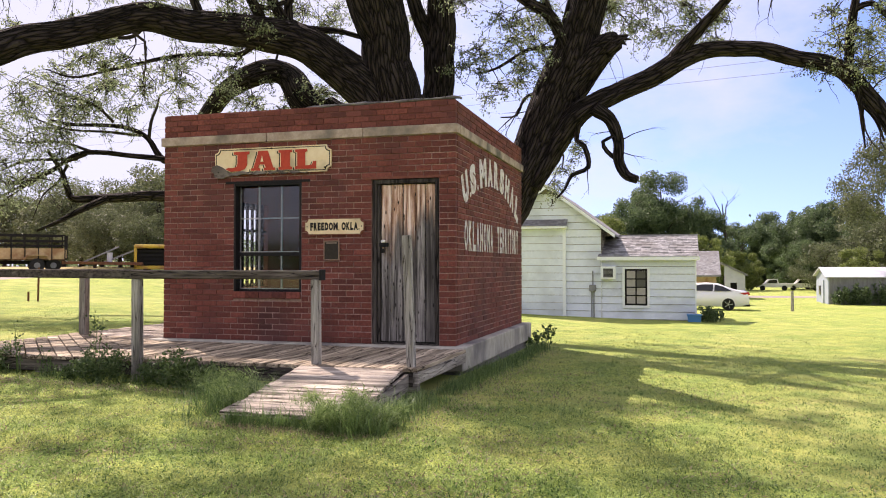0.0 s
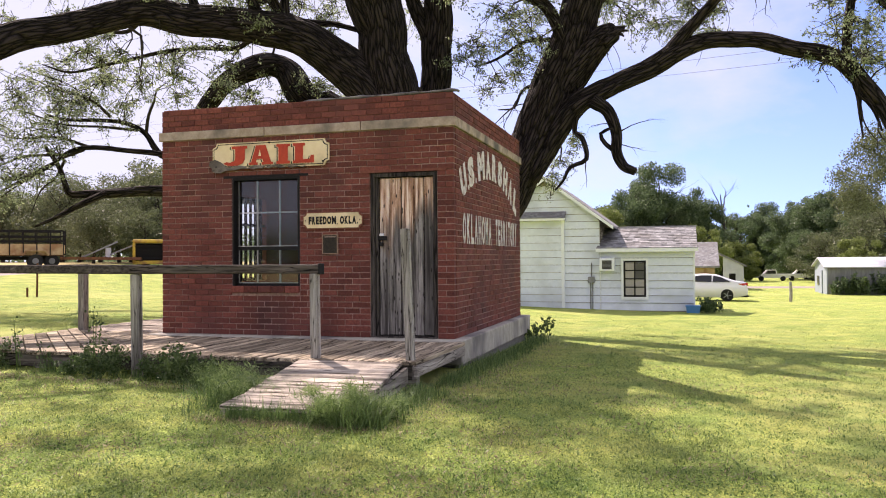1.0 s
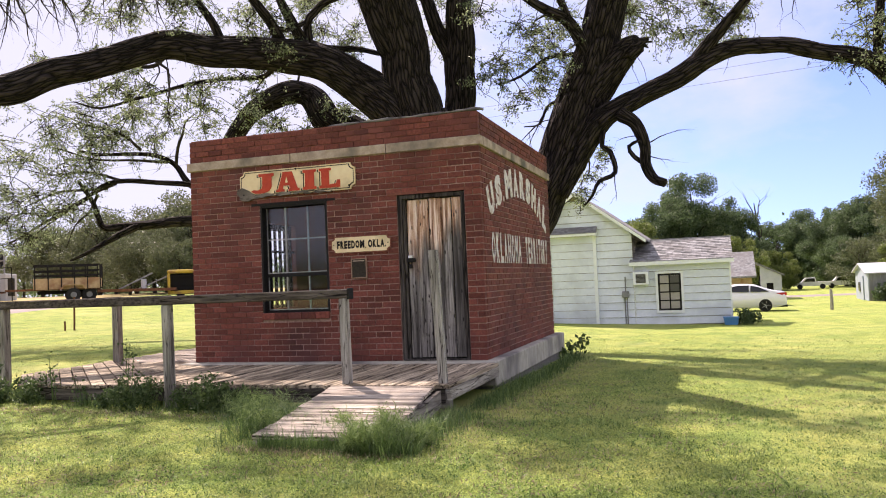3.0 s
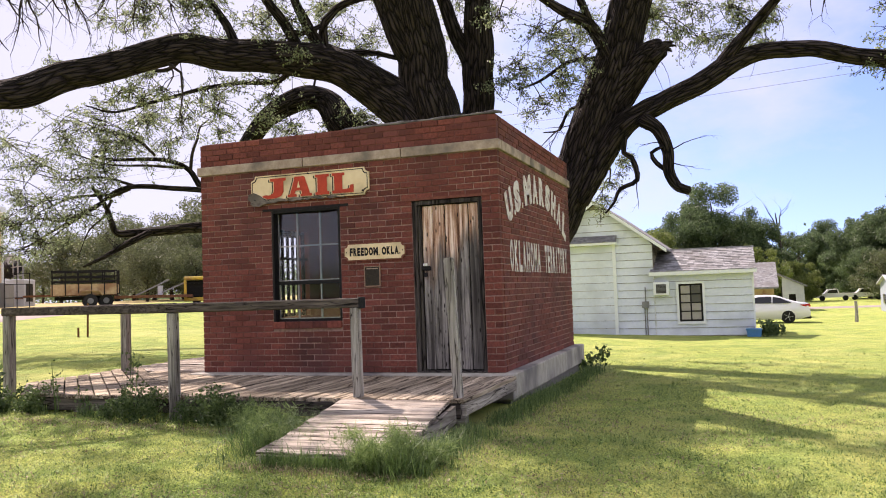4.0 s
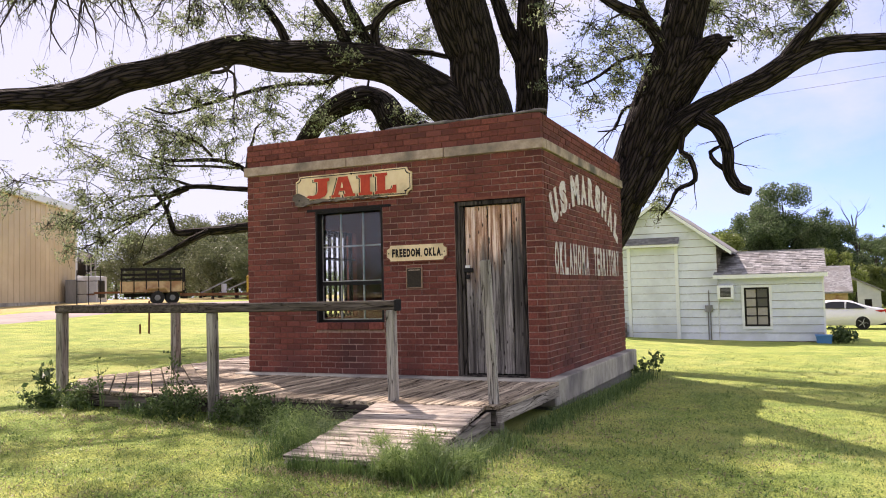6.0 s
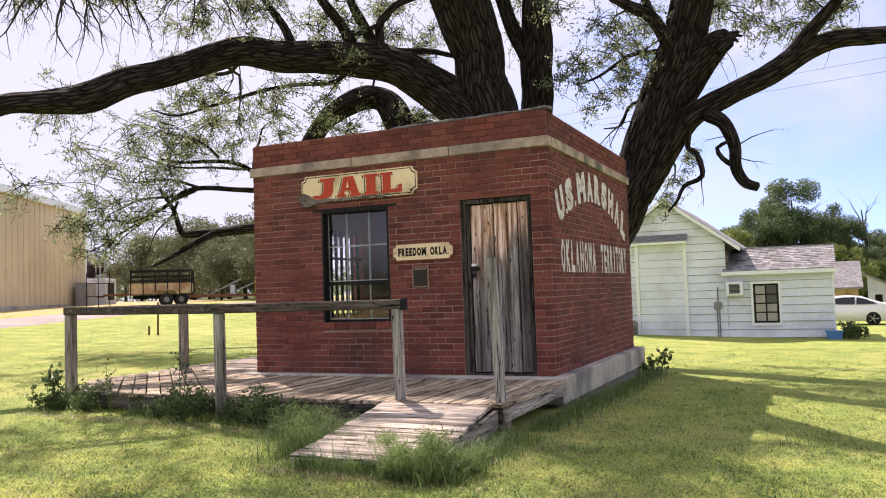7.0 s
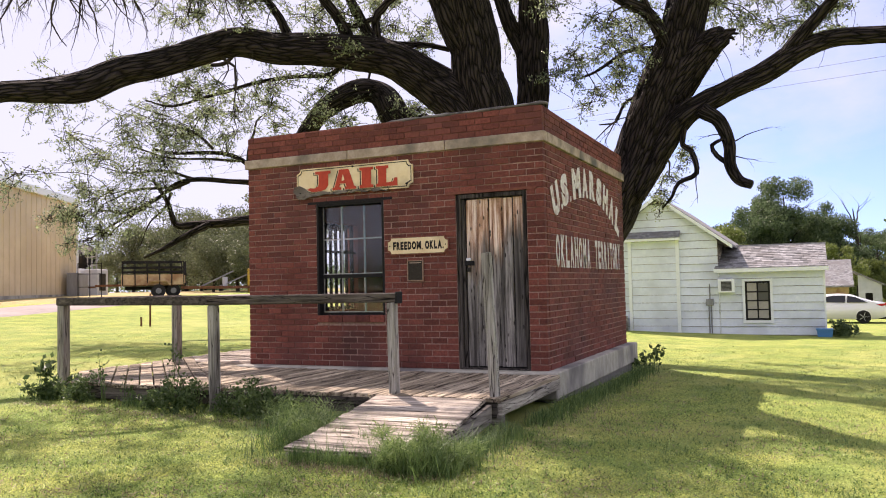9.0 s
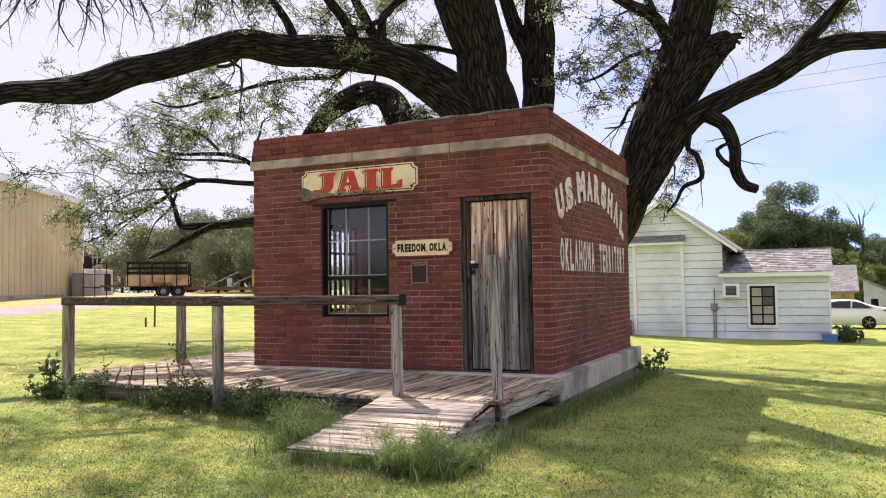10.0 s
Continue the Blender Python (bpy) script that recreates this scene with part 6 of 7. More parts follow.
limb("U9", [(-0.78, 4.48, 6.71, 0.050), (-0.91, 4.58, 6.38, 0.040)])
limb("V1", [(5.37, 6.07, 4.77, 0.088), (5.39, 5.92, 5.36, 0.077), (5.45, 5.75, 5.89, 0.066), (5.51, 5.47, 6.37, 0.049)])
limb("V2", [(5.42, 5.81, 5.72, 0.055), (5.68, 5.73, 5.79, 0.050), (5.94, 5.74, 5.55, 0.044), (6.19, 5.77, 5.25, 0.028)])
limb("V3", [(5.46, 6.00, 4.55, 0.066), (5.56, 6.05, 4.16, 0.049), (5.59, 6.11, 3.82, 0.027), (5.65, 6.16, 3.41, 0.011)])
limb("V4", [(5.55, 6.05, 4.21, 0.044), (5.77, 6.06, 3.90, 0.033), (5.92, 6.08, 3.51, 0.016)])
limb("B1", [(0.26, 5.98, 5.53, 0.048), (-0.17, 5.81, 5.50, 0.037), (-0.72, 5.68, 5.16, 0.026), (-1.10, 5.52, 5.02, 0.016)])
limb("B2", [(-0.02, 6.14, 4.74, 0.043), (-0.31, 6.12, 4.61, 0.032), (-0.46, 6.05, 4.29, 0.021), (-0.76, 5.99, 4.26, 0.011)])


limb("X1", [(-6.2, 2.4, 6.6, 0.06), (-6.6, 1.0, 6.75, 0.05), (-6.95, -0.2, 6.3, 0.04), (-7.1, -0.7, 5.9, 0.03)])
limb("X2", [(-6.7, 0.8, 6.75, 0.045), (-7.2, 0.3, 6.6, 0.035), (-7.6, -0.6, 6.2, 0.025)])
# fine fanning branches at the end of the low limbs
for fan in (
    [(-9.97, 5.5, 3.84), (-10.44, 5.2, 3.57), (-10.88, 5.0, 3.23), (-11.47, 4.8, 2.83), (-11.94, 4.6, 2.32)],
    [(-10.13, 5.4, 3.72), (-11.08, 5.0, 3.68), (-11.47, 4.8, 3.5), (-11.75, 4.6, 3.33)],
    [(-10.44, 5.2, 3.56), (-11.13, 4.8, 3.15), (-11.69, 4.6, 3.22), (-12.2, 4.4, 3.0)],
    [(-10.88, 5.0, 3.23), (-11.4, 4.75, 2.95), (-12.01, 4.5, 2.58), (-12.57, 4.3, 2.5)],
    [(-10.3, 5.3, 3.6), (-10.44, 5.2, 3.22), (-10.66, 5.0, 2.93), (-10.75, 4.8, 2.4)],
    [(-9.57, 5.26, 3.83), (-10.3, 5.0, 4.05), (-10.9, 4.6, 4.0), (-11.4, 4.3, 4.15)],
    [(-8.95, 6.0, 4.3), (-9.4, 5.5, 4.3), (-10.2, 5.1, 4.35), (-10.7, 4.7, 4.55), (-10.9, 4.5, 4.6)],
    [(-9.16, 5.36, 4.49), (-9.5, 5.1, 4.85), (-10.1, 4.8, 5.05), (-10.6, 4.5, 5.3)],
):
    limb("fan", [(*q, 0.036 - 0.028 * i / (len(fan) - 1)) for i, q in enumerate(fan)])


# leaf sprays: centre and reach of each
SPRAYS = []
# low left sprays
SPRAYS += [(-10.5, 4.1, 4.9, 0.91), (-9.9, 4.6, 5.1, 0.78), (-10.9, 3.8, 4.2, 0.78), (-10.4, 4.4, 4.0, 0.78), (-11.2, 3.9, 3.4, 0.62), (-12.0, 4.2, 3.0, 0.34), (-12.3, 4.2, 2.5, 0.34), (-9.6, 5.0, 4.9, 0.78), (-11.5, 3.4, 3.0, 0.39), (-9.2, 5.2, 5.3, 0.65), (-10.7, 4.2, 3.1, 0.58), (-10.0, 4.7, 4.2, 0.65), (-9.0, 5.6, 4.8, 0.52), (-11.0, 4.0, 2.6, 0.45)]
# under the great limb
SPRAYS += [(-7.0, 3.0, 5.1, 0.43), (-7.5, 2.6, 5.1, 0.43), (-6.4, 3.6, 4.9, 0.54), (-6.0, 3.7, 5.3, 0.32), (-5.5, 4.1, 5.1, 0.43)]
# over the great limb
SPRAYS += [(-6.9, 2.1, 6.2, 0.3), (-6.0, 2.7, 6.4, 0.42), (-7.9, 1.0, 6.4, 0.3), (-5.2, 3.4, 6.2, 0.52), (-4.7, 3.7, 6.3, 0.52)]
# behind the stems
SPRAYS += [(-4.6, 7.5, 5.0, 0.42), (-4.1, 7.7, 4.9, 0.4), (-5.3, 7.7, 5.4, 0.42), (-5.0, 7.7, 4.7, 0.4), (-4.9, 6.9, 5.2, 0.5), (-5.8, 6.6, 4.6, 0.5), (-4.2, 7.2, 4.9, 0.45), (-6.4, 6.4, 5.1, 0.56), (-5.4, 6.3, 6.9, 0.62), (-4.8, 6.7, 6.7, 0.56), (-5.1, 6.3, 7.4, 0.62), (-7.6, 5.6, 4.9, 0.50)]
# left of the leaning stem
SPRAYS += [(-1.0, 5.6, 5.4, 0.47), (-0.5, 5.6, 5.6, 0.47), (-0.1, 5.6, 5.8, 0.42), (-0.3, 5.8, 5.1, 0.42), (-0.7, 5.8, 4.8, 0.42), (-1.3, 5.5, 5.2, 0.26), (-1.3, 5.1, 6.3, 0.37), (0.1, 5.5, 6.1, 0.42)]
# right of the leaning stem
SPRAYS += [(1.6, 7.5, 6.3, 0.64), (2.1, 7.6, 6.1, 0.47), (1.2, 7.3, 6.7, 0.58), (1.9, 7.3, 6.7, 0.58), (2.7, 7.4, 6.6, 0.47), (3.2, 7.5, 6.3, 0.35)]
# low right sprays
SPRAYS += [(0.1, 8.4, 3.5, 0.36), (-0.1, 8.5, 3.0, 0.24), (0.4, 8.4, 4.0, 0.22)]
# end of the right limb
SPRAYS += [(4.8, 6.1, 4.9, 0.31), (5.2, 6.0, 5.2, 0.50), (5.7, 5.9, 5.3, 0.50), (5.9, 5.7, 5.7, 0.50), (5.6, 6.0, 4.9, 0.39), (3.0, 6.1, 5.7, 0.22), (2.8, 6.0, 6.0, 0.22)]
# hanging over the lawn
SPRAYS += [(-8.0, -0.2, 6.1, 0.25), (-7.3, 0.6, 6.35, 0.3), (-6.75, 1.3, 6.4, 0.34), (-6.4, 1.9, 6.2, 0.3)]
ra = random.Random(21)
rn = np.random.default_rng(5)
# unseen upper crown, above the view, added to cast shade on the ground
crown = []
for i in range(112):
    a, b = ra.uniform(0, 6.283), ra.uniform(0.1, 1.0)
    crown.append((-3.4 + 7.5 * math.sqrt(b) * math.cos(a), 5.6 + 4.6 * math.sqrt(b) * math.sin(a), 9.4 + ra.uniform(-1.3, 1.9) - 1.0 * b, ra.uniform(0.5, 0.9)))
# further unseen sprays, set so their shadows fall on the foreground lawn
for i in range(26):
    crown.append((ra.uniform(-11, -4.5), ra.uniform(-3.2, 1.6), ra.uniform(7.0, 9.2), ra.uniform(0.4, 0.7)))
for i in range(18):
    crown.append((ra.uniform(-4.9, -3.6), ra.uniform(1.0, 4.6), ra.uniform(8.2, 10.0), ra.uniform(0.6, 0.9)))
for i in range(10):
    crown.append((ra.uniform(-6.6, -3.0), ra.uniform(-1.6, 1.0), ra.uniform(9.0, 10.4), ra.uniform(0.5, 0.8)))
for i in range(6):
    crown.append((ra.uniform(-7.6, -5.6), ra.uniform(0.0, 1.1), ra.uniform(9.0, 10.2), ra.uniform(0.5, 0.8)))
centres = []
twigs = bmesh.new()


def nearest(c):
    best = None
    for v, r in SPINE[::3]:
        if v.z < 3.0 or r < 0.012:
            continue
        d = (v - c).length + (0.5 if v.z > c.z + 0.5 else 0)
        if best is None or d < best[0]:
            best = (d, v, r)
    return best


def spray(c, reach, dense):
    c = Vector(c)
    d, v, r = nearest(c)
    if d > 0.25:
        r0 = min(r * 0.5, 0.012 + 0.012 * d)
        mid = v.lerp(c, 0.5) + Vector((ra.uniform(-0.15, 0.15) * d, ra.uniform(-0.15, 0.15) * d, ra.uniform(0.0, 0.2) * d))
        p = smooth_path([(*v, r0), (*mid, r0 * 0.75), (*c, 0.008)], 0.3)
        part("branch", tube(bmesh.new(), [q[:3] for q in p], [max(q[3], 0.005) for q in p], 5), TWIG, elm, "", True)
        SPINE.extend((Vector(q[:3]), max(q[3], 0.013)) for q in p)
    for k in range(int(6 + 14 * reach)):
        u = Vector((ra.gauss(0, 1), ra.gauss(0, 1), ra.gauss(0, 0.75) - 0.1)).normalized()
        L = reach * ra.uniform(0.8, 1.7)
        start = c - u * 0.1 + Vector((ra.gauss(0, 0.15), ra.gauss(0, 0.15), ra.gauss(0, 0.12))) * reach
        pts, p, dirn = [start], start.copy(), u
        for s in range(4):
            dirn = (dirn + Vector((ra.gauss(0, 0.25), ra.gauss(0, 0.25), -0.12 + ra.gauss(0, 0.15)))).normalized()
            p = p + dirn * (L / 4)
            pts.append(p.copy())
        tube(twigs, pts, [0.009, 0.008, 0.006, 0.005, 0.003], 3, close=False)
        for s in range(int(dense * L * ra.uniform(0.5, 1.3) / 6)):
            f = ra.random() ** 0.7 * 3.999
            i = int(f)
            q = pts[i].lerp(pts[i + 1], f - i)
            tip = q + Vector((ra.gauss(0, 0.07), ra.gauss(0, 0.07), ra.gauss(0, 0.055)))
            if dense > 60 and s % 2:
                tube(twigs, [q, tip], [0.004, 0.002], 3, close=False)
            for j in range(ra.randint(4, 9)):
                centres.append((tip.x + ra.gauss(0, 0.03), tip.y + ra.gauss(0, 0.03), tip.z + ra.gauss(0, 0.026)))


for x, y, z, r in SPRAYS:
    spray((x, y, z), r, 92)
    for k in range(2):
        spray((x + ra.gauss(0, 0.9) * r, y + ra.gauss(0, 1.2) * r, z + ra.gauss(0, 0.8) * r), r * ra.uniform(0.5, 0.9), 62)
for x, y, z, r in crown:
    spray((x, y, z), r, 56)
# bare drooping wood
def bare(start, d, length, radius, depth):
    """A leafless drooping branch that forks as it goes."""
    p, d = Vector(start), Vector(d).normalized()
    pts, rad = [p.copy()], [radius]
    n = max(4, int(length / 0.13))
    for i in range(n):
        d = (d + Vector((ra.gauss(0, 0.2), ra.gauss(0, 0.2), ra.gauss(0, 0.2) - 0.07))).normalized()
        p = p + d * (length / n)
        pts.append(p.copy())
        rad.append(radius * (1 - 0.75 * (i + 1) / n))
        if depth > 0 and i > 0 and ra.random() < 0.6:
            bare(p, d + Vector((ra.gauss(0, 0.7), ra.gauss(0, 0.7), ra.gauss(0, 0.4) - 0.1)), length * ra.uniform(0.3, 0.6), rad[-1] * 0.65, depth - 1)
    if radius > 0.011:
        part("dead_branch", tube(bmesh.new(), pts, rad, 6), TWIG, elm, "", True)
    else:
        tube(twigs, pts, rad, 4, close=False)


for start, d, length, radius in (
    ((-7.19, -0.76, 5.8), (-0.3, -0.2, -1), 1.0, 0.022), ((-6.98, -0.5, 5.9), (0.1, 0.1, -1), 1.1, 0.024), ((-6.9, -0.15, 6.0), (0.2, 0.2, -1), 0.95, 0.02),
    ((-7.0, 0.8, 6.3), (0.2, 0.3, -1), 0.9, 0.018), ((-7.5, -0.7, 6.1), (-0.2, -0.3, -0.8), 0.9, 0.02), ((-8.5, -0.85, 4.1), (0.5, 0.2, -0.7), 0.9, 0.03),
    ((-8.55, -1.0, 3.8), (0.2, 0.1, -1), 0.8, 0.02), ((-6.6, 1.8, 6.5), (0.1, 0.1, -0.8), 0.8, 0.016), ((-6.1, 2.4, 6.5), (0.3, 0.2, -0.8), 0.7, 0.015),
    ((3.94, 5.5, 6.3), (0.1, 0.1, -1), 0.7, 0.016), ((4.15, 5.5, 6.3), (0.2, 0, -1), 0.8, 0.016), ((1.5, 6.0, 3.7), (0.9, 0.1, 0.4), 0.7, 0.014), ((1.5, 6.0, 3.5), (0.8, 0.1, -0.1), 0.5, 0.012),
    ((1.45, 6.0, 3.9), (-0.9, 0.1, 0.2), 0.5, 0.012), ((5.6, 6.1, 4.0), (0.1, 0, -1), 0.8, 0.02), ((5.8, 6.1, 3.9), (0.4, 0, -1), 0.8, 0.02), ((0.9, 6.1, 3.2), (-0.2, 0, -1), 0.5, 0.012),
    ((-0.3, 6.1, 4.6), (-0.8, 0, -0.5), 0.8, 0.02), ((-0.45, 6.0, 4.3), (-0.7, 0, -0.6), 0.7, 0.016), ((0.0, 6.1, 4.4), (-0.9, -0.1, -0.2), 0.7, 0.015),
):
    bare(start, d, length, radius, 2)
for k in range(46):
    f = ra.random()
    bare((-6.2 - 2.3 * f + ra.gauss(0, 0.2), 2.0 - 2.9 * f + ra.gauss(0, 0.3), 6.55 - 0.3 * f + ra.gauss(0, 0.12)), (ra.gauss(0, 0.5), ra.gauss(0, 0.5), -0.7), ra.uniform(0.6, 1.1), ra.uniform(0.012, 0.02), 2)
for k in range(70):
    v, r = SPINE[ra.randrange(len(SPINE))]
    if v.z > 2.5 and v.x < -3.5 and 0.012 < r < 0.1:
        bare(v, (ra.gauss(0, 1), ra.gauss(0, 1), ra.gauss(0, 0.8)), ra.uniform(0.5, 1.0), 0.0125, 1)
# bare hanging twigs
for k in range(260):
    v, r = SPINE[ra.randrange(len(SPINE))]
    if v.z < 4.0 or r > 0.1:
        continue
    pts, p, d = [v.copy()], v.copy(), Vector((ra.gauss(0, 0.6), ra.gauss(0, 0.6), -0.7))
    for s in range(5):
        d = (d + Vector((ra.gauss(0, 0.35), ra.gauss(0, 0.35), -0.25))).normalized()
        p = p + d * 0.16
        pts.append(p.copy())
    tube(twigs, pts, [0.009, 0.008, 0.006, 0.005, 0.004, 0.002], 3, close=False)
tagged(part("twig_work", twigs, TWIG, elm), kind="stuff")
tagged(part("leaves", leaf_mesh("leaves", centres, 0.053, 0.0145, LEAF, 0.4, rn), None, elm, "sparse small grey-green leaves"), kind="stuff")


# ---- trees of the distance ----
def far_tree(name, h, spread, leaf, lumps, seed, count, size, bare=False, low=0.12):
    """Trunk with limbs, and a crown of many small leaf clumps in uneven lumps; stands at its own origin."""
    r = random.Random(seed)
    q = np.random.default_rng(seed)
    t = thing(name, (0, 0, 0))
    bm = bmesh.new()
    top = (r.uniform(-.5, .5), 0, h * 0.8)
    stem = [(0, 0, -0.4), (r.uniform(-.2, .2), 0, h * 0.2), (r.uniform(-.4, .4), r.uniform(-.3, .3), h * 0.5), top]
    tube(bm, stem, [h * 0.028, h * 0.022, h * 0.014, h * 0.004], 9, 0.1)
    part("trunk", bm, TWIG, t)

    def fork(bm, p, d, length, radius, depth):
        pts, rad = [p], [radius]
        for k in range(4):
            d = (d + Vector((r.gauss(0, 0.22), r.gauss(0, 0.22), r.gauss(0, 0.15) + 0.06))).normalized()
            p = p + d * (length / 4)
            pts.append(p)
            rad.append(radius * (1 - 0.2 * (k + 1)))
            if depth and k > 0:
                fork(bm, p, d + Vector((r.gauss(0, 0.6), r.gauss(0, 0.6), r.gauss(0, 0.4) + 0.2)), length * r.uniform(0.4, 0.65), rad[-1] * 0.6, depth - 1)
        tube(bm, pts, rad, 4)

    for i in range(10 if bare else 8):
        bm = bmesh.new()
        a, z0 = r.uniform(0, 6.283), h * r.uniform(0.2, 0.7)
        fork(bm, Vector((0, 0, z0)), Vector((math.cos(a), math.sin(a), r.uniform(0.4, 1.2))), (spread * 0.8 if bare else min(spread * 0.62, (h - z0) * 0.8)), h * 0.009, 2 if bare else 1)
        part("limb", bm, TWIG, t)
    if not bare:
        pts = []
        for i in range(lumps):
            a = r.uniform(0, 6.283)
            z = h * r.uniform(low, 0.93)
            rad = spread * math.sqrt(r.random()) * 0.78 * (0.4 + 0.75 * math.sin(math.pi * min(1, max(0.12, z / h))))
            c = np.array((rad * math.cos(a), rad * math.sin(a), z))
            s = spread * r.uniform(0.1, 0.29)
            k = int(count / lumps * (s / (0.2 * spread)) ** 2)
            d = q.normal(size=(k, 3))
            d /= np.linalg.norm(d, axis=1)[:, None]
            d *= (q.uniform(0.05, 1.15, k) ** 0.55)[:, None]
            pts.append(c + d * s * np.array((1.05, 1.05, 0.9)))
        pts = np.concatenate(pts)
        pts = pts[pts[:, 2] > 0.15]
        tagged(part("crown", leaf_mesh("crown", pts, size, size * 0.36, leaf, 0.1, q), None, t), kind="stuff")
    return t


LABELS = {"broad": "broad dark green tree in the far tree line", "yellow": "yellow-green tree in the far tree line", "brush": "grey-green scrubby tree beyond the road", "tall": "tall cottonwood rising over the tree line", "open": "open-crowned pale green tree beside the metal shed", "dead": "bare dead tree standing over the tree line"}
protos = {
    "broad": far_tree("tree", 9.0, 4.6, LEAF_DARK, 50, 1, 52000, 0.165),
    "broad2": far_tree("tree", 8.0, 4.4, LEAF_DARK, 44, 2, 46000, 0.165),
    "yellow": far_tree("tree", 7.0, 3.8, LEAF_YELLOW, 40, 3, 22000, 0.2),
    "brush": far_tree("tree", 7.0, 4.2, LEAF_SCRUB, 64, 4, 17000, 0.16, low=0.2),
    "tall": far_tree("tree", 12.0, 4.8, LEAF_DARK, 52, 5, 56000, 0.18),
    "open": far_tree("tree", 10.0, 4.4, LEAF_SCRUB, 44, 7, 26000, 0.13, low=0.5),
    "dead": far_tree("dead_tree", 11.0, 3.6, LEAF_DARK, 1, 6, 1, 0.3, True),
}
PLACES = [
    ("yellow", -6.5, 72, 1.1), ("yellow", -5.5, 78, 1.15), ("broad", -4.6, 84, 0.82), ("broad", -2.4, 86, 1.22), ("tall", 0.5, 88, 1.2), ("broad2", 2.1, 92, 1.35), ("broad2", 3.6, 94, 1.05), ("broad2", 5.7, 88, 1.1),
    ("yellow", 4.9, 72, 0.8), ("dead", 7.9, 92, 1.12), ("broad2", 11.9, 118, 1.2), ("broad", 14.9, 121, 1.07), ("tall", 17.3, 120, 0.95), ("yellow", 9.4, 86, 0.66), ("broad2", 18.8, 117, 1.12), ("broad", 17.6, 96, 1.08),
    ("tall", 18.3, 90, 0.85), ("broad", 20.1, 88, 1.12), ("brush", 17.0, 82, 0.8), ("yellow", 17.2, 64, 0.65), ("brush", 19.6, 74, 1.1), ("broad", 22.0, 76, 1.02), ("brush", 22.9, 70, 1.14), ("broad2", 28.1, 80, 1.2),
    ("open", 15.6, 46, 1.03), ("broad", 34, 76, 1.2), ("broad2", 42, 84, 1.2), ("broad", 40, 66, 1.2),
    ("brush", -45.0, 38, 0.77), ("brush", -45.2, 41, 0.82), ("brush", -55.2, 46, 0.6), ("broad2", -73.2, 60, 0.54), ("brush", -40.5, 39, 0.9), ("brush", -38.0, 40, 0.9), ("brush", -36.9, 42, 0.94), ("brush", -87.5, 70, 0.58),
]
PLACES += [
    ("broad2", 16.5, 112, 0.6), ("broad2", 5, 98, 0.9), ("broad", -9, 92, 1.0), ("tall", -15, 96, 0.9), ("broad", -21, 92, 1.0), ("broad2", -27, 86, 1.0),
    ("brush", -34.5, 39, 0.95), ("brush", -30.5, 34, 0.62), ("brush", -30, 36, 1.05), ("brush", -34, 37, 0.8), ("broad2", -35, 43, 0.85), ("brush", -40, 40, 0.7), ("brush", -45, 44, 0.8), ("brush", -28, 31.5, 0.52), ("brush", -32, 32, 0.55),
    ("yellow", -14, 44, 0.8), ("broad2", -50, 52, 0.7), ("broad", -60, 60, 0.8),
]
used = set()
for kind_, x, y, s in PLACES:
    base = kind_.rstrip("2")
    m = Matrix.Translation((x, y, gz(x, y) - 0.1)) @ Matrix.Rotation(ra.uniform(0, 6.28), 4, "Z") @ Matrix.Diagonal((s, s, s * ra.uniform(0.92, 1.08), 1))
    src = protos[kind_]
    if kind_ not in used:
        used.add(kind_)
        ob = src
        ob.matrix_basis = m
    else:
        ob = copy_thing(src, Matrix.Identity(4))
        ob.matrix_basis = m
    tagged(ob, LABELS[base], "tree", "distant tree line")

# woods closing the horizon all round
wv = []
qq = np.random.default_rng(9)
for i in range(170):
    a = 2 * math.pi * i / 170
    R = 175 + 25 * math.sin(i * 2.1)
    c = np.array((R * math.cos(a), R * math.sin(a), 0))
    pts = qq.normal(size=(700, 3)) * np.array((5.5, 5.5, 2.2)) + c
    pts[:, 2] = np.abs(qq.normal(size=700)) * 3.0 + 0.5 + 1.5 * math.sin(i * 0.9)
    wv.append(pts)
woods = new("far_woods", leaf_mesh("far_woods", np.concatenate(wv), 0.85, 0.3, LEAF_DARK, 0.1, qq))
tagged(woods, "belt of dark green woods along the horizon", "woods", "", "stuff")


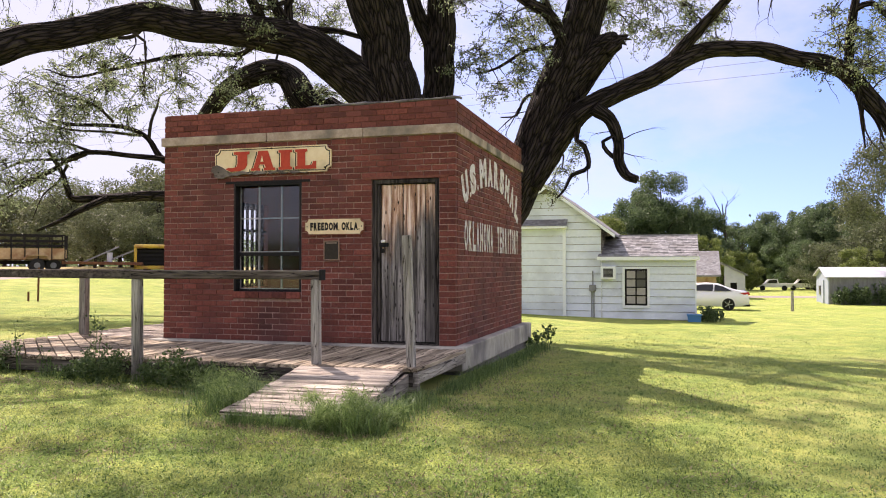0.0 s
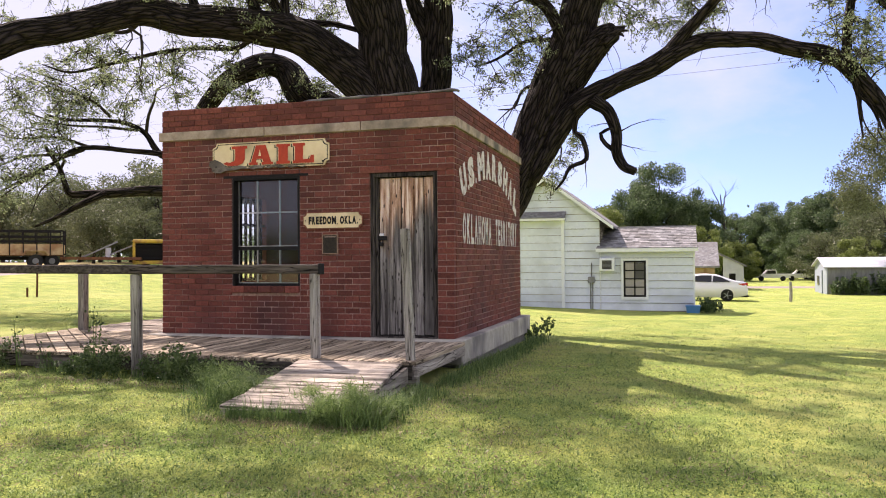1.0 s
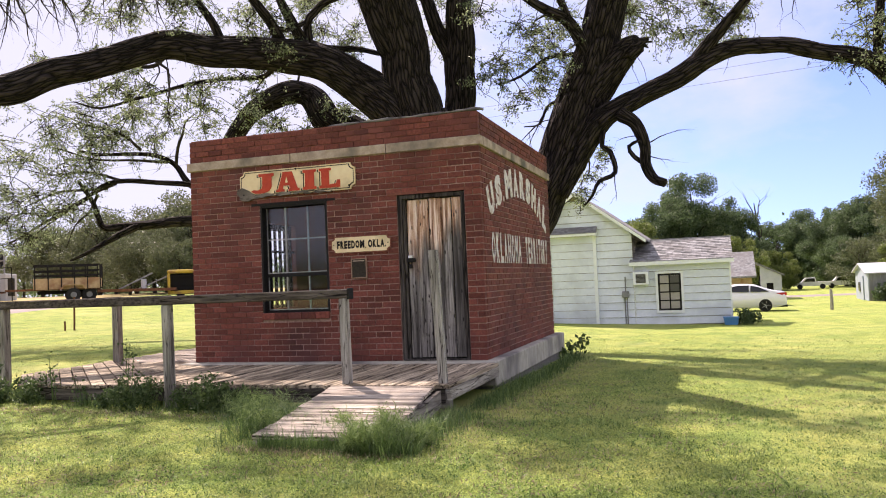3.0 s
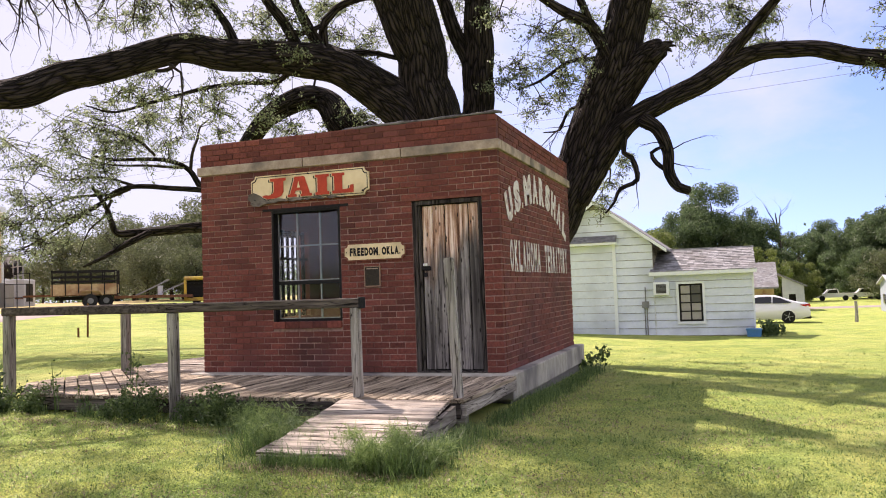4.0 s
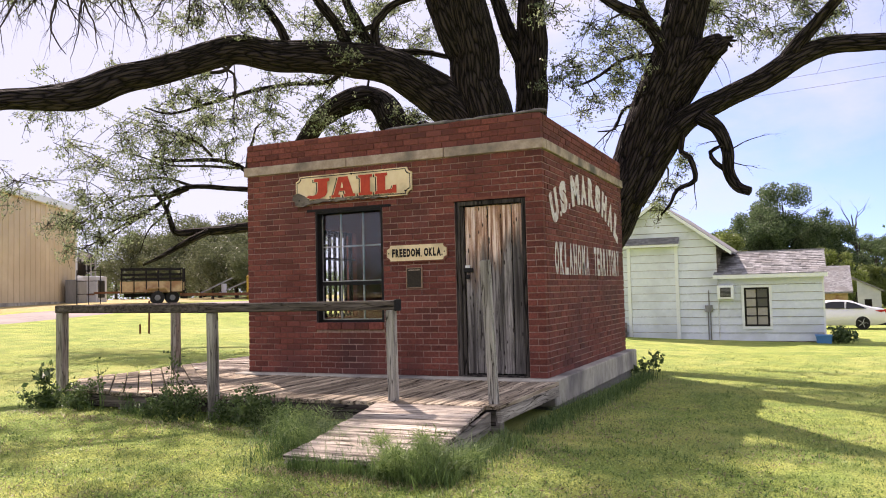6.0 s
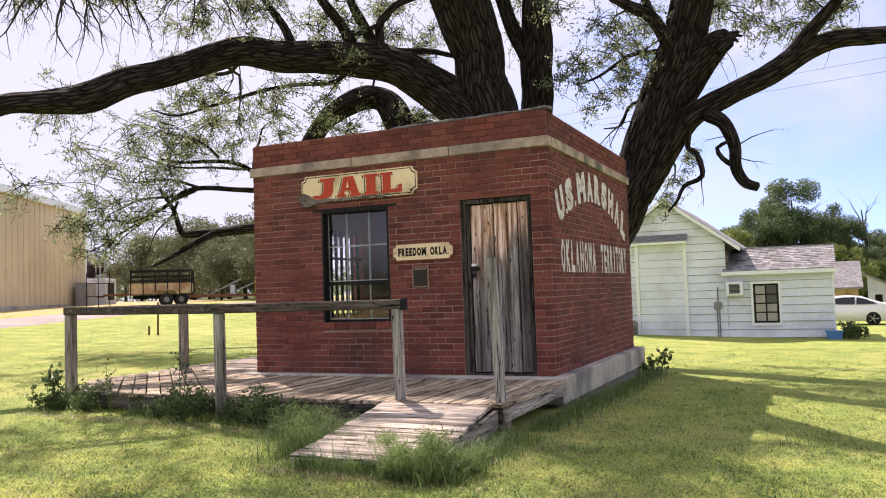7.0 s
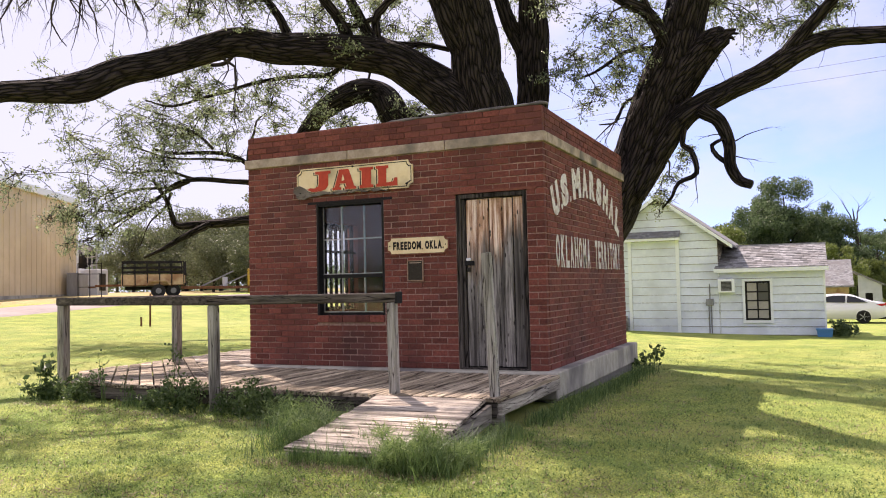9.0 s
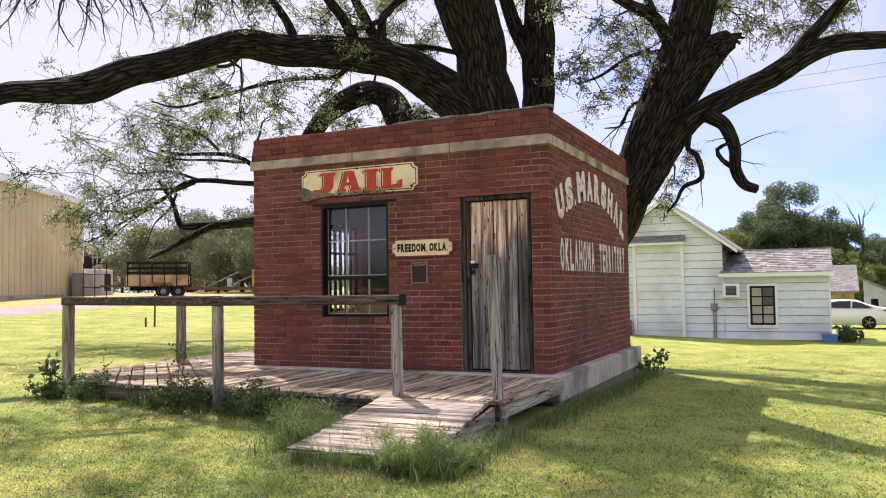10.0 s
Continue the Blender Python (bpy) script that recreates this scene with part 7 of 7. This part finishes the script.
# ---- weeds, shrubs and grass ----
def weed(x, y, z, h, spread, leaves, size, seed, name="weed", label="leafy green weed growing against the deck", mat_=None, slim=0.3):
    r = random.Random(seed)
    q = np.random.default_rng(seed)
    t = thing(name, (x, y, z), label, "weed", "weeds along the deck")
    bm = bmesh.new()
    pts = []
    for k in range(max(4, int(spread * 26))):
        a, L = r.uniform(0, 6.283), h * r.uniform(0.45, 1.05)
        o = Vector((r.gauss(0, spread * 0.3), r.gauss(0, spread * 0.22), 0))
        tip = o + Vector((math.cos(a) * spread * r.uniform(0.1, 0.6), math.sin(a) * spread * r.uniform(0.1, 0.5), L))
        mid = o.lerp(tip, 0.5) + Vector((0, 0, L * 0.15))
        b = Vector((x, y, z))
        tube(bm, [b + o, b + mid, b + tip], [0.006, 0.004, 0.002], 3, close=False)
        for i in range(leaves):
            f = r.uniform(0.15, 1.05)
            p = b + (o.lerp(mid, f * 2) if f < 0.5 else mid.lerp(tip, f * 2 - 1))
            pts.append((p.x + r.gauss(0, 0.03), p.y + r.gauss(0, 0.03), p.z + r.gauss(0, 0.02)))
    tagged(part("stem_work", bm, TALL_BLADE, t), kind="stuff")
    tagged(part("leaves", leaf_mesh("leaves", pts, size, size * slim, mat_ or WEED, -0.2, q), None, t), kind="stuff")
    return t


for i, (x, y, h, sp, lf) in enumerate([
    (-2.25, -2.24, 0.42, 0.42, 0.05), (-2.0, -2.2, 0.36, 0.36, 0.045), (-2.5, -2.22, 0.3, 0.3, 0.045),
    (-3.25, -2.28, 0.4, 0.4, 0.045), (-3.0, -2.25, 0.34, 0.34, 0.045), (-3.5, -2.2, 0.24, 0.22, 0.04),
    (-4.85, -2.1, 0.36, 0.36, 0.045), (-4.6, -2.1, 0.28, 0.3, 0.04), (-5.08, -2.15, 0.24, 0.24, 0.05),
]):
    weed(x, y, gz(x, y), h * 0.85, sp, 90, lf * 0.85, 40 + i)
weed(-5.12, -2.2, gz(-5.1, -2.2), 0.46, 0.16, 34, 0.075, 59, "weed", "round-leaved weed standing by the deck corner")
weed(-4.0, -2.1, gz(-4.0, -2.1), 0.3, 0.12, 12, 0.04, 64, "tall_weed", "thin dry weed stalk by the deck")
weed(-3.35, -2.15, gz(-3.3, -2.1), 0.85, 0.1, 16, 0.045, 60, "tall_weed", "tall thin weed stalk standing by the deck")
weed(-4.35, -2.1, gz(-4.3, -2.1), 0.55, 0.12, 14, 0.04, 61, "tall_weed", "tall thin weed stalk standing by the deck")
weed(0.3, 4.35, gz(0.3, 4.3), 0.46, 0.24, 14, 0.085, 62, "weed", "dark leafy weed at the back corner of the foundation")
weed(0.22, 4.15, gz(0.3, 4.3), 0.3, 0.22, 16, 0.075, 63, "weed", "dark leafy weed at the back corner of the foundation")
for i, (x, y, h, sp) in enumerate([(3.55, 21.5, 0.55, 0.5), (3.8, 21.9, 0.45, 0.4)]):
    weed(x, y, gz(x, y), h, sp, 60, 0.1, 70 + i, "shrub", "dark green shrub at the house corner", LEAF_DARK)
for i, (x, h) in enumerate(((12.3, 1.0), (13.0, 1.35), (13.6, 1.1), (14.7, 1.3), (15.3, 1.0))):
    weed(x, 45.4 + 0.2 * (i % 2), gz(x, 45.4), h, 0.75, 60, 0.15, 80 + i, "shrub", "dark green shrub against the metal shed", LEAF_DARK)


def blades(name, roots, h, w, material, seed, label, bend=0.5, least=0.5):
    """Grass blades rooted at points on the ground, each a bent sliver; a root may carry its own direction and height."""
    q = np.random.default_rng(seed)
    n = len(roots)
    base = np.array([(p[0], p[1], gz(p[0], p[1]) - 0.008) for p in roots])
    a = np.array([p[2] if len(p) > 2 else 0.0 for p in roots]) if len(roots[0]) > 2 else q.uniform(0, 6.283, n)
    own = np.array([p[3] for p in roots]) if len(roots[0]) > 2 else np.ones(n)
    hh = h * own * q.uniform(least, 1.3, n)
    lean = q.uniform(0.1, bend, n) * hh
    side = np.stack([np.cos(a + 1.57), np.sin(a + 1.57), np.zeros(n)], 1) * (w * q.uniform(0.7, 1.3, n))[:, None]
    mid = base + np.stack([np.cos(a) * lean * 0.35, np.sin(a) * lean * 0.35, hh * 0.68], 1)
    tip = base + np.stack([np.cos(a) * lean, np.sin(a) * lean, hh], 1)
    v = np.stack([base - side, base + side, mid + side * 0.7, mid - side * 0.7, tip], 1).reshape(-1, 3)
    k = np.arange(n)[:, None] * 5
    f = [tuple(r) for r in (k + np.array((0, 1, 2, 3))).tolist()] + [tuple(r) for r in (k + np.array((3, 2, 4))).tolist()]
    return tagged(new(name, many(name, v.tolist(), f, material)), label, "grass", "", "stuff")


def free(x, y):
    """Open lawn: not under the building, the deck or the ramp."""
    if -4.15 < x < 0.14 and -0.2 < y < 4.32:
        return False
    if -5.9 < x < 0.17 and -1.97 < y < 2.6 and x + y > -6.8:
        return False
    return not (-1.0 < x < 0.1 and -3.45 < y < -1.9)


# the lawn grows in small clumps, thinning out of sight with distance
lawn_pts = []
rl = random.Random(77)
while len(lawn_pts) < 240000:
    f = rl.random() ** 1.7
    d = 0.15 + 20.8 * f
    a = rl.uniform(-0.64, 0.64) + rl.gauss(0, 0.14) + radians(20)
    if rl.random() > d / 2.0:
        a = rl.uniform(-3.14, 3.14)
    x, y = 2.56 - d * math.sin(a), -8.8 + d * math.cos(a)
    patch = noise.noise(Vector((x * 1.3, y * 1.3, 3))) + 0.6 * noise.noise(Vector((x * 4.0, y * 4.0, 9)))
    if rl.random() < f * 0.9 or not free(x, y) or patch < -0.45 - 0.3 * rl.random():
        continue
    tall = max(0.35, rl.gauss(1.0, 0.3) + 0.5 * patch)
    for k in range(rl.randint(5, 11)):
        b, o = rl.uniform(0, 6.283), abs(rl.gauss(0, 0.016 + 0.0025 * d))
        lawn_pts.append((x + math.cos(b) * o, y + math.sin(b) * o, b + rl.gauss(0, 0.6), tall))
blades("lawn_grass", lawn_pts, 0.027, 0.0032, BLADE, 11, "short mown grass blades", 2.0, 0.3)
clover = []
while len(clover) < 230000:
    f = rl.random() ** 1.5
    d = 0.6 + 11.5 * f
    a = rl.uniform(-0.64, 0.64) + rl.gauss(0, 0.14) + radians(20)
    if rl.random() > d / 2.2:
        a = rl.uniform(-3.14, 3.14)
    x, y = 2.56 - d * math.sin(a), -8.8 + d * math.cos(a)
    if rl.random() < f * 0.9 or not free(x, y):
        continue
    for k in range(rl.randint(3, 9)):
        px, py = x + rl.gauss(0, 0.02), y + rl.gauss(0, 0.02)
        clover.append((px, py, gz(x, y) + abs(rl.gauss(0.004, 0.009))))
tagged(new("clover", leaf_mesh("clover", clover, 0.022, 0.0042, BLADE, -0.2, np.random.default_rng(31))), "tiny low leaves and clippings in the lawn", "grass", "", "stuff")
clippings = []
while len(clippings) < 20000:
    d = 0.8 + 9.0 * rl.random() ** 1.4
    a = rl.uniform(-0.75, 0.75) + radians(20)
    x, y = 2.56 - d * math.sin(a), -8.8 + d * math.cos(a)
    if free(x, y) and noise.noise(Vector((x * 1.1, y * 1.1, 21))) + 0.5 * noise.noise(Vector((x * 3.5, y * 3.5, 5))) > 0.1 + 0.12 * max(0, x - 1) - 0.3 * rl.random():
        for k in range(4):
            clippings.append((x + rl.gauss(0, 0.04), y + rl.gauss(0, 0.04), gz(x, y) + abs(rl.gauss(0.012, 0.008))))
tagged(new("clippings", leaf_mesh("clippings", clippings, 0.04, 0.0032, DRY_BLADE, 0.0, np.random.default_rng(33))), "dry straw-coloured clippings lying in the lawn", "grass", "", "stuff")
edge_pts = []
for i in range(5200):
    y = rl.uniform(-1.6, 4.3)
    if noise.noise(Vector((0, y * 2.3, 1))) > -0.25 - 0.3 * rl.random():
        edge_pts.append((0.2 + abs(rl.gauss(0, 0.13)) + 0.02, y))
for i in range(3600):
    x = rl.uniform(-2.0, -1.02)
    edge_pts.append((x, -2.15 - abs(rl.gauss(0, 0.16)) - 0.3 * max(0, x + 1.6)))
for i in range(1500):
    edge_pts.append((rl.uniform(-0.9, 0.45), -3.52 - abs(rl.gauss(0, 0.07))))
for i in range(2600):
    x = rl.uniform(-5.3, -1.0)
    if noise.noise(Vector((x * 2.0, 0, 5))) > 0.12 - 0.2 * rl.random():
        edge_pts.append((x, -2.08 - abs(rl.gauss(0, 0.09))))
for i in range(2600):
    edge_pts.append((0.16 + abs(rl.gauss(0, 0.14)), rl.uniform(-3.4, -1.95)))
blades("edge_grass", edge_pts, 0.12, 0.0024, TALL_BLADE, 12, "uncut tall grass along the deck, ramp and foundation", 1.1, 0.25)
tuft = [(rl.gauss(0.14, 0.12), rl.gauss(-3.55, 0.1)) for i in range(700)] + [(rl.gauss(-0.1, 0.16), rl.gauss(-3.25, 0.16)) for i in range(220)]
tuft += [(rl.gauss(0.3, 0.12), rl.gauss(-3.3, 0.18)) for i in range(300)] + [(rl.gauss(-0.35, 0.25), rl.gauss(-3.56, 0.05)) for i in range(160)]
tuft += [(rl.gauss(-1.18, 0.12), rl.gauss(-3.0, 0.25)) for i in range(800)] + [(rl.gauss(-1.4, 0.2), rl.gauss(-2.5, 0.16)) for i in range(700)]
tuft += [(rl.gauss(-0.55, 0.25), rl.gauss(-3.0, 0.2)) for i in range(300)]
blades("ramp_grass", tuft, 0.22, 0.0022, TALL_BLADE, 13, "feathery pale green grass growing through the ramp", 2.4, 0.15)
for i, (x, y, h, sp) in enumerate([(0.12, -3.55, 0.28, 0.3), (0.26, -3.4, 0.26, 0.26), (-0.04, -3.36, 0.3, 0.24), (-0.02, -3.62, 0.16, 0.3), (-0.4, -3.1, 0.2, 0.14), (0.36, -3.25, 0.2, 0.2), (0.08, -3.2, 0.27, 0.2)]):
    weed(x, y, gz(x, y), h, sp, 130, 0.075, 90 + i, "weed", "bright feathery weed growing up through the ramp", FEATHERY, 0.04)
for i, (x, y, h, sp) in enumerate([(-1.2, -3.0, 0.24, 0.34), (-1.4, -2.6, 0.26, 0.36), (-1.75, -2.35, 0.24, 0.34)]):
    weed(x, y, gz(x, y), h, sp, 100, 0.075, 100 + i, "weed", "fine-leaved green weed beside the ramp", FEATHERY, 0.04)

straw = [(rl.uniform(-1.1, 0.35), -3.6 - abs(rl.gauss(0, 0.1))) for i in range(1500)] + [(0.45 + abs(rl.gauss(0, 0.25)), rl.uniform(-3.9, 3.8)) for i in range(2600)]
straw += [(rl.uniform(-5.2, -1.4), -2.42 - abs(rl.gauss(0, 0.12))) for i in range(1800)]
blades("dry_grass", straw, 0.035, 0.0024, DRY_BLADE, 14, "dead straw-coloured grass beside the ramp, deck and foundation", 3.0, 0.3)

# overhead wires, far behind the elm
wires = thing("power_line", (12, 80, 24), "thin overhead wires crossing the sky", "cable")
for z0, z1 in ((24.0, 22.0), (22.6, 20.6)):
    pts = [(-83 + 190 * f, 104.5 - 48 * f, z0 + (z1 - z0) * f) for f in (-0.9, -0.4, 0.1, 0.6, 1.1, 1.6)]
    part("wire", tube(bmesh.new(), pts, [0.02] * 6, 5), GREY_METAL, wires)
    if z0 > 23:
        for p in (pts[0], pts[-1]):
            part("pole", tube(bmesh.new(), [(p[0], p[1], gz(p[0], p[1]) - 0.5), (p[0], p[1], p[2] + 0.3)], [0.2, 0.14], 10), FASCIA, wires)

# ---- single bricks of the front wall ----
for a, b, z, o in FRONT[:300]:
    ob = new("brick", brick_shape(b - a, "y"))
    ob.location = (a, o * 1.6, z + rb.uniform(-0.0016, 0.0016))
    ob.rotation_euler = (0, radians(rb.uniform(-0.35, 0.35)), 0)
    ob.parent = front_wall
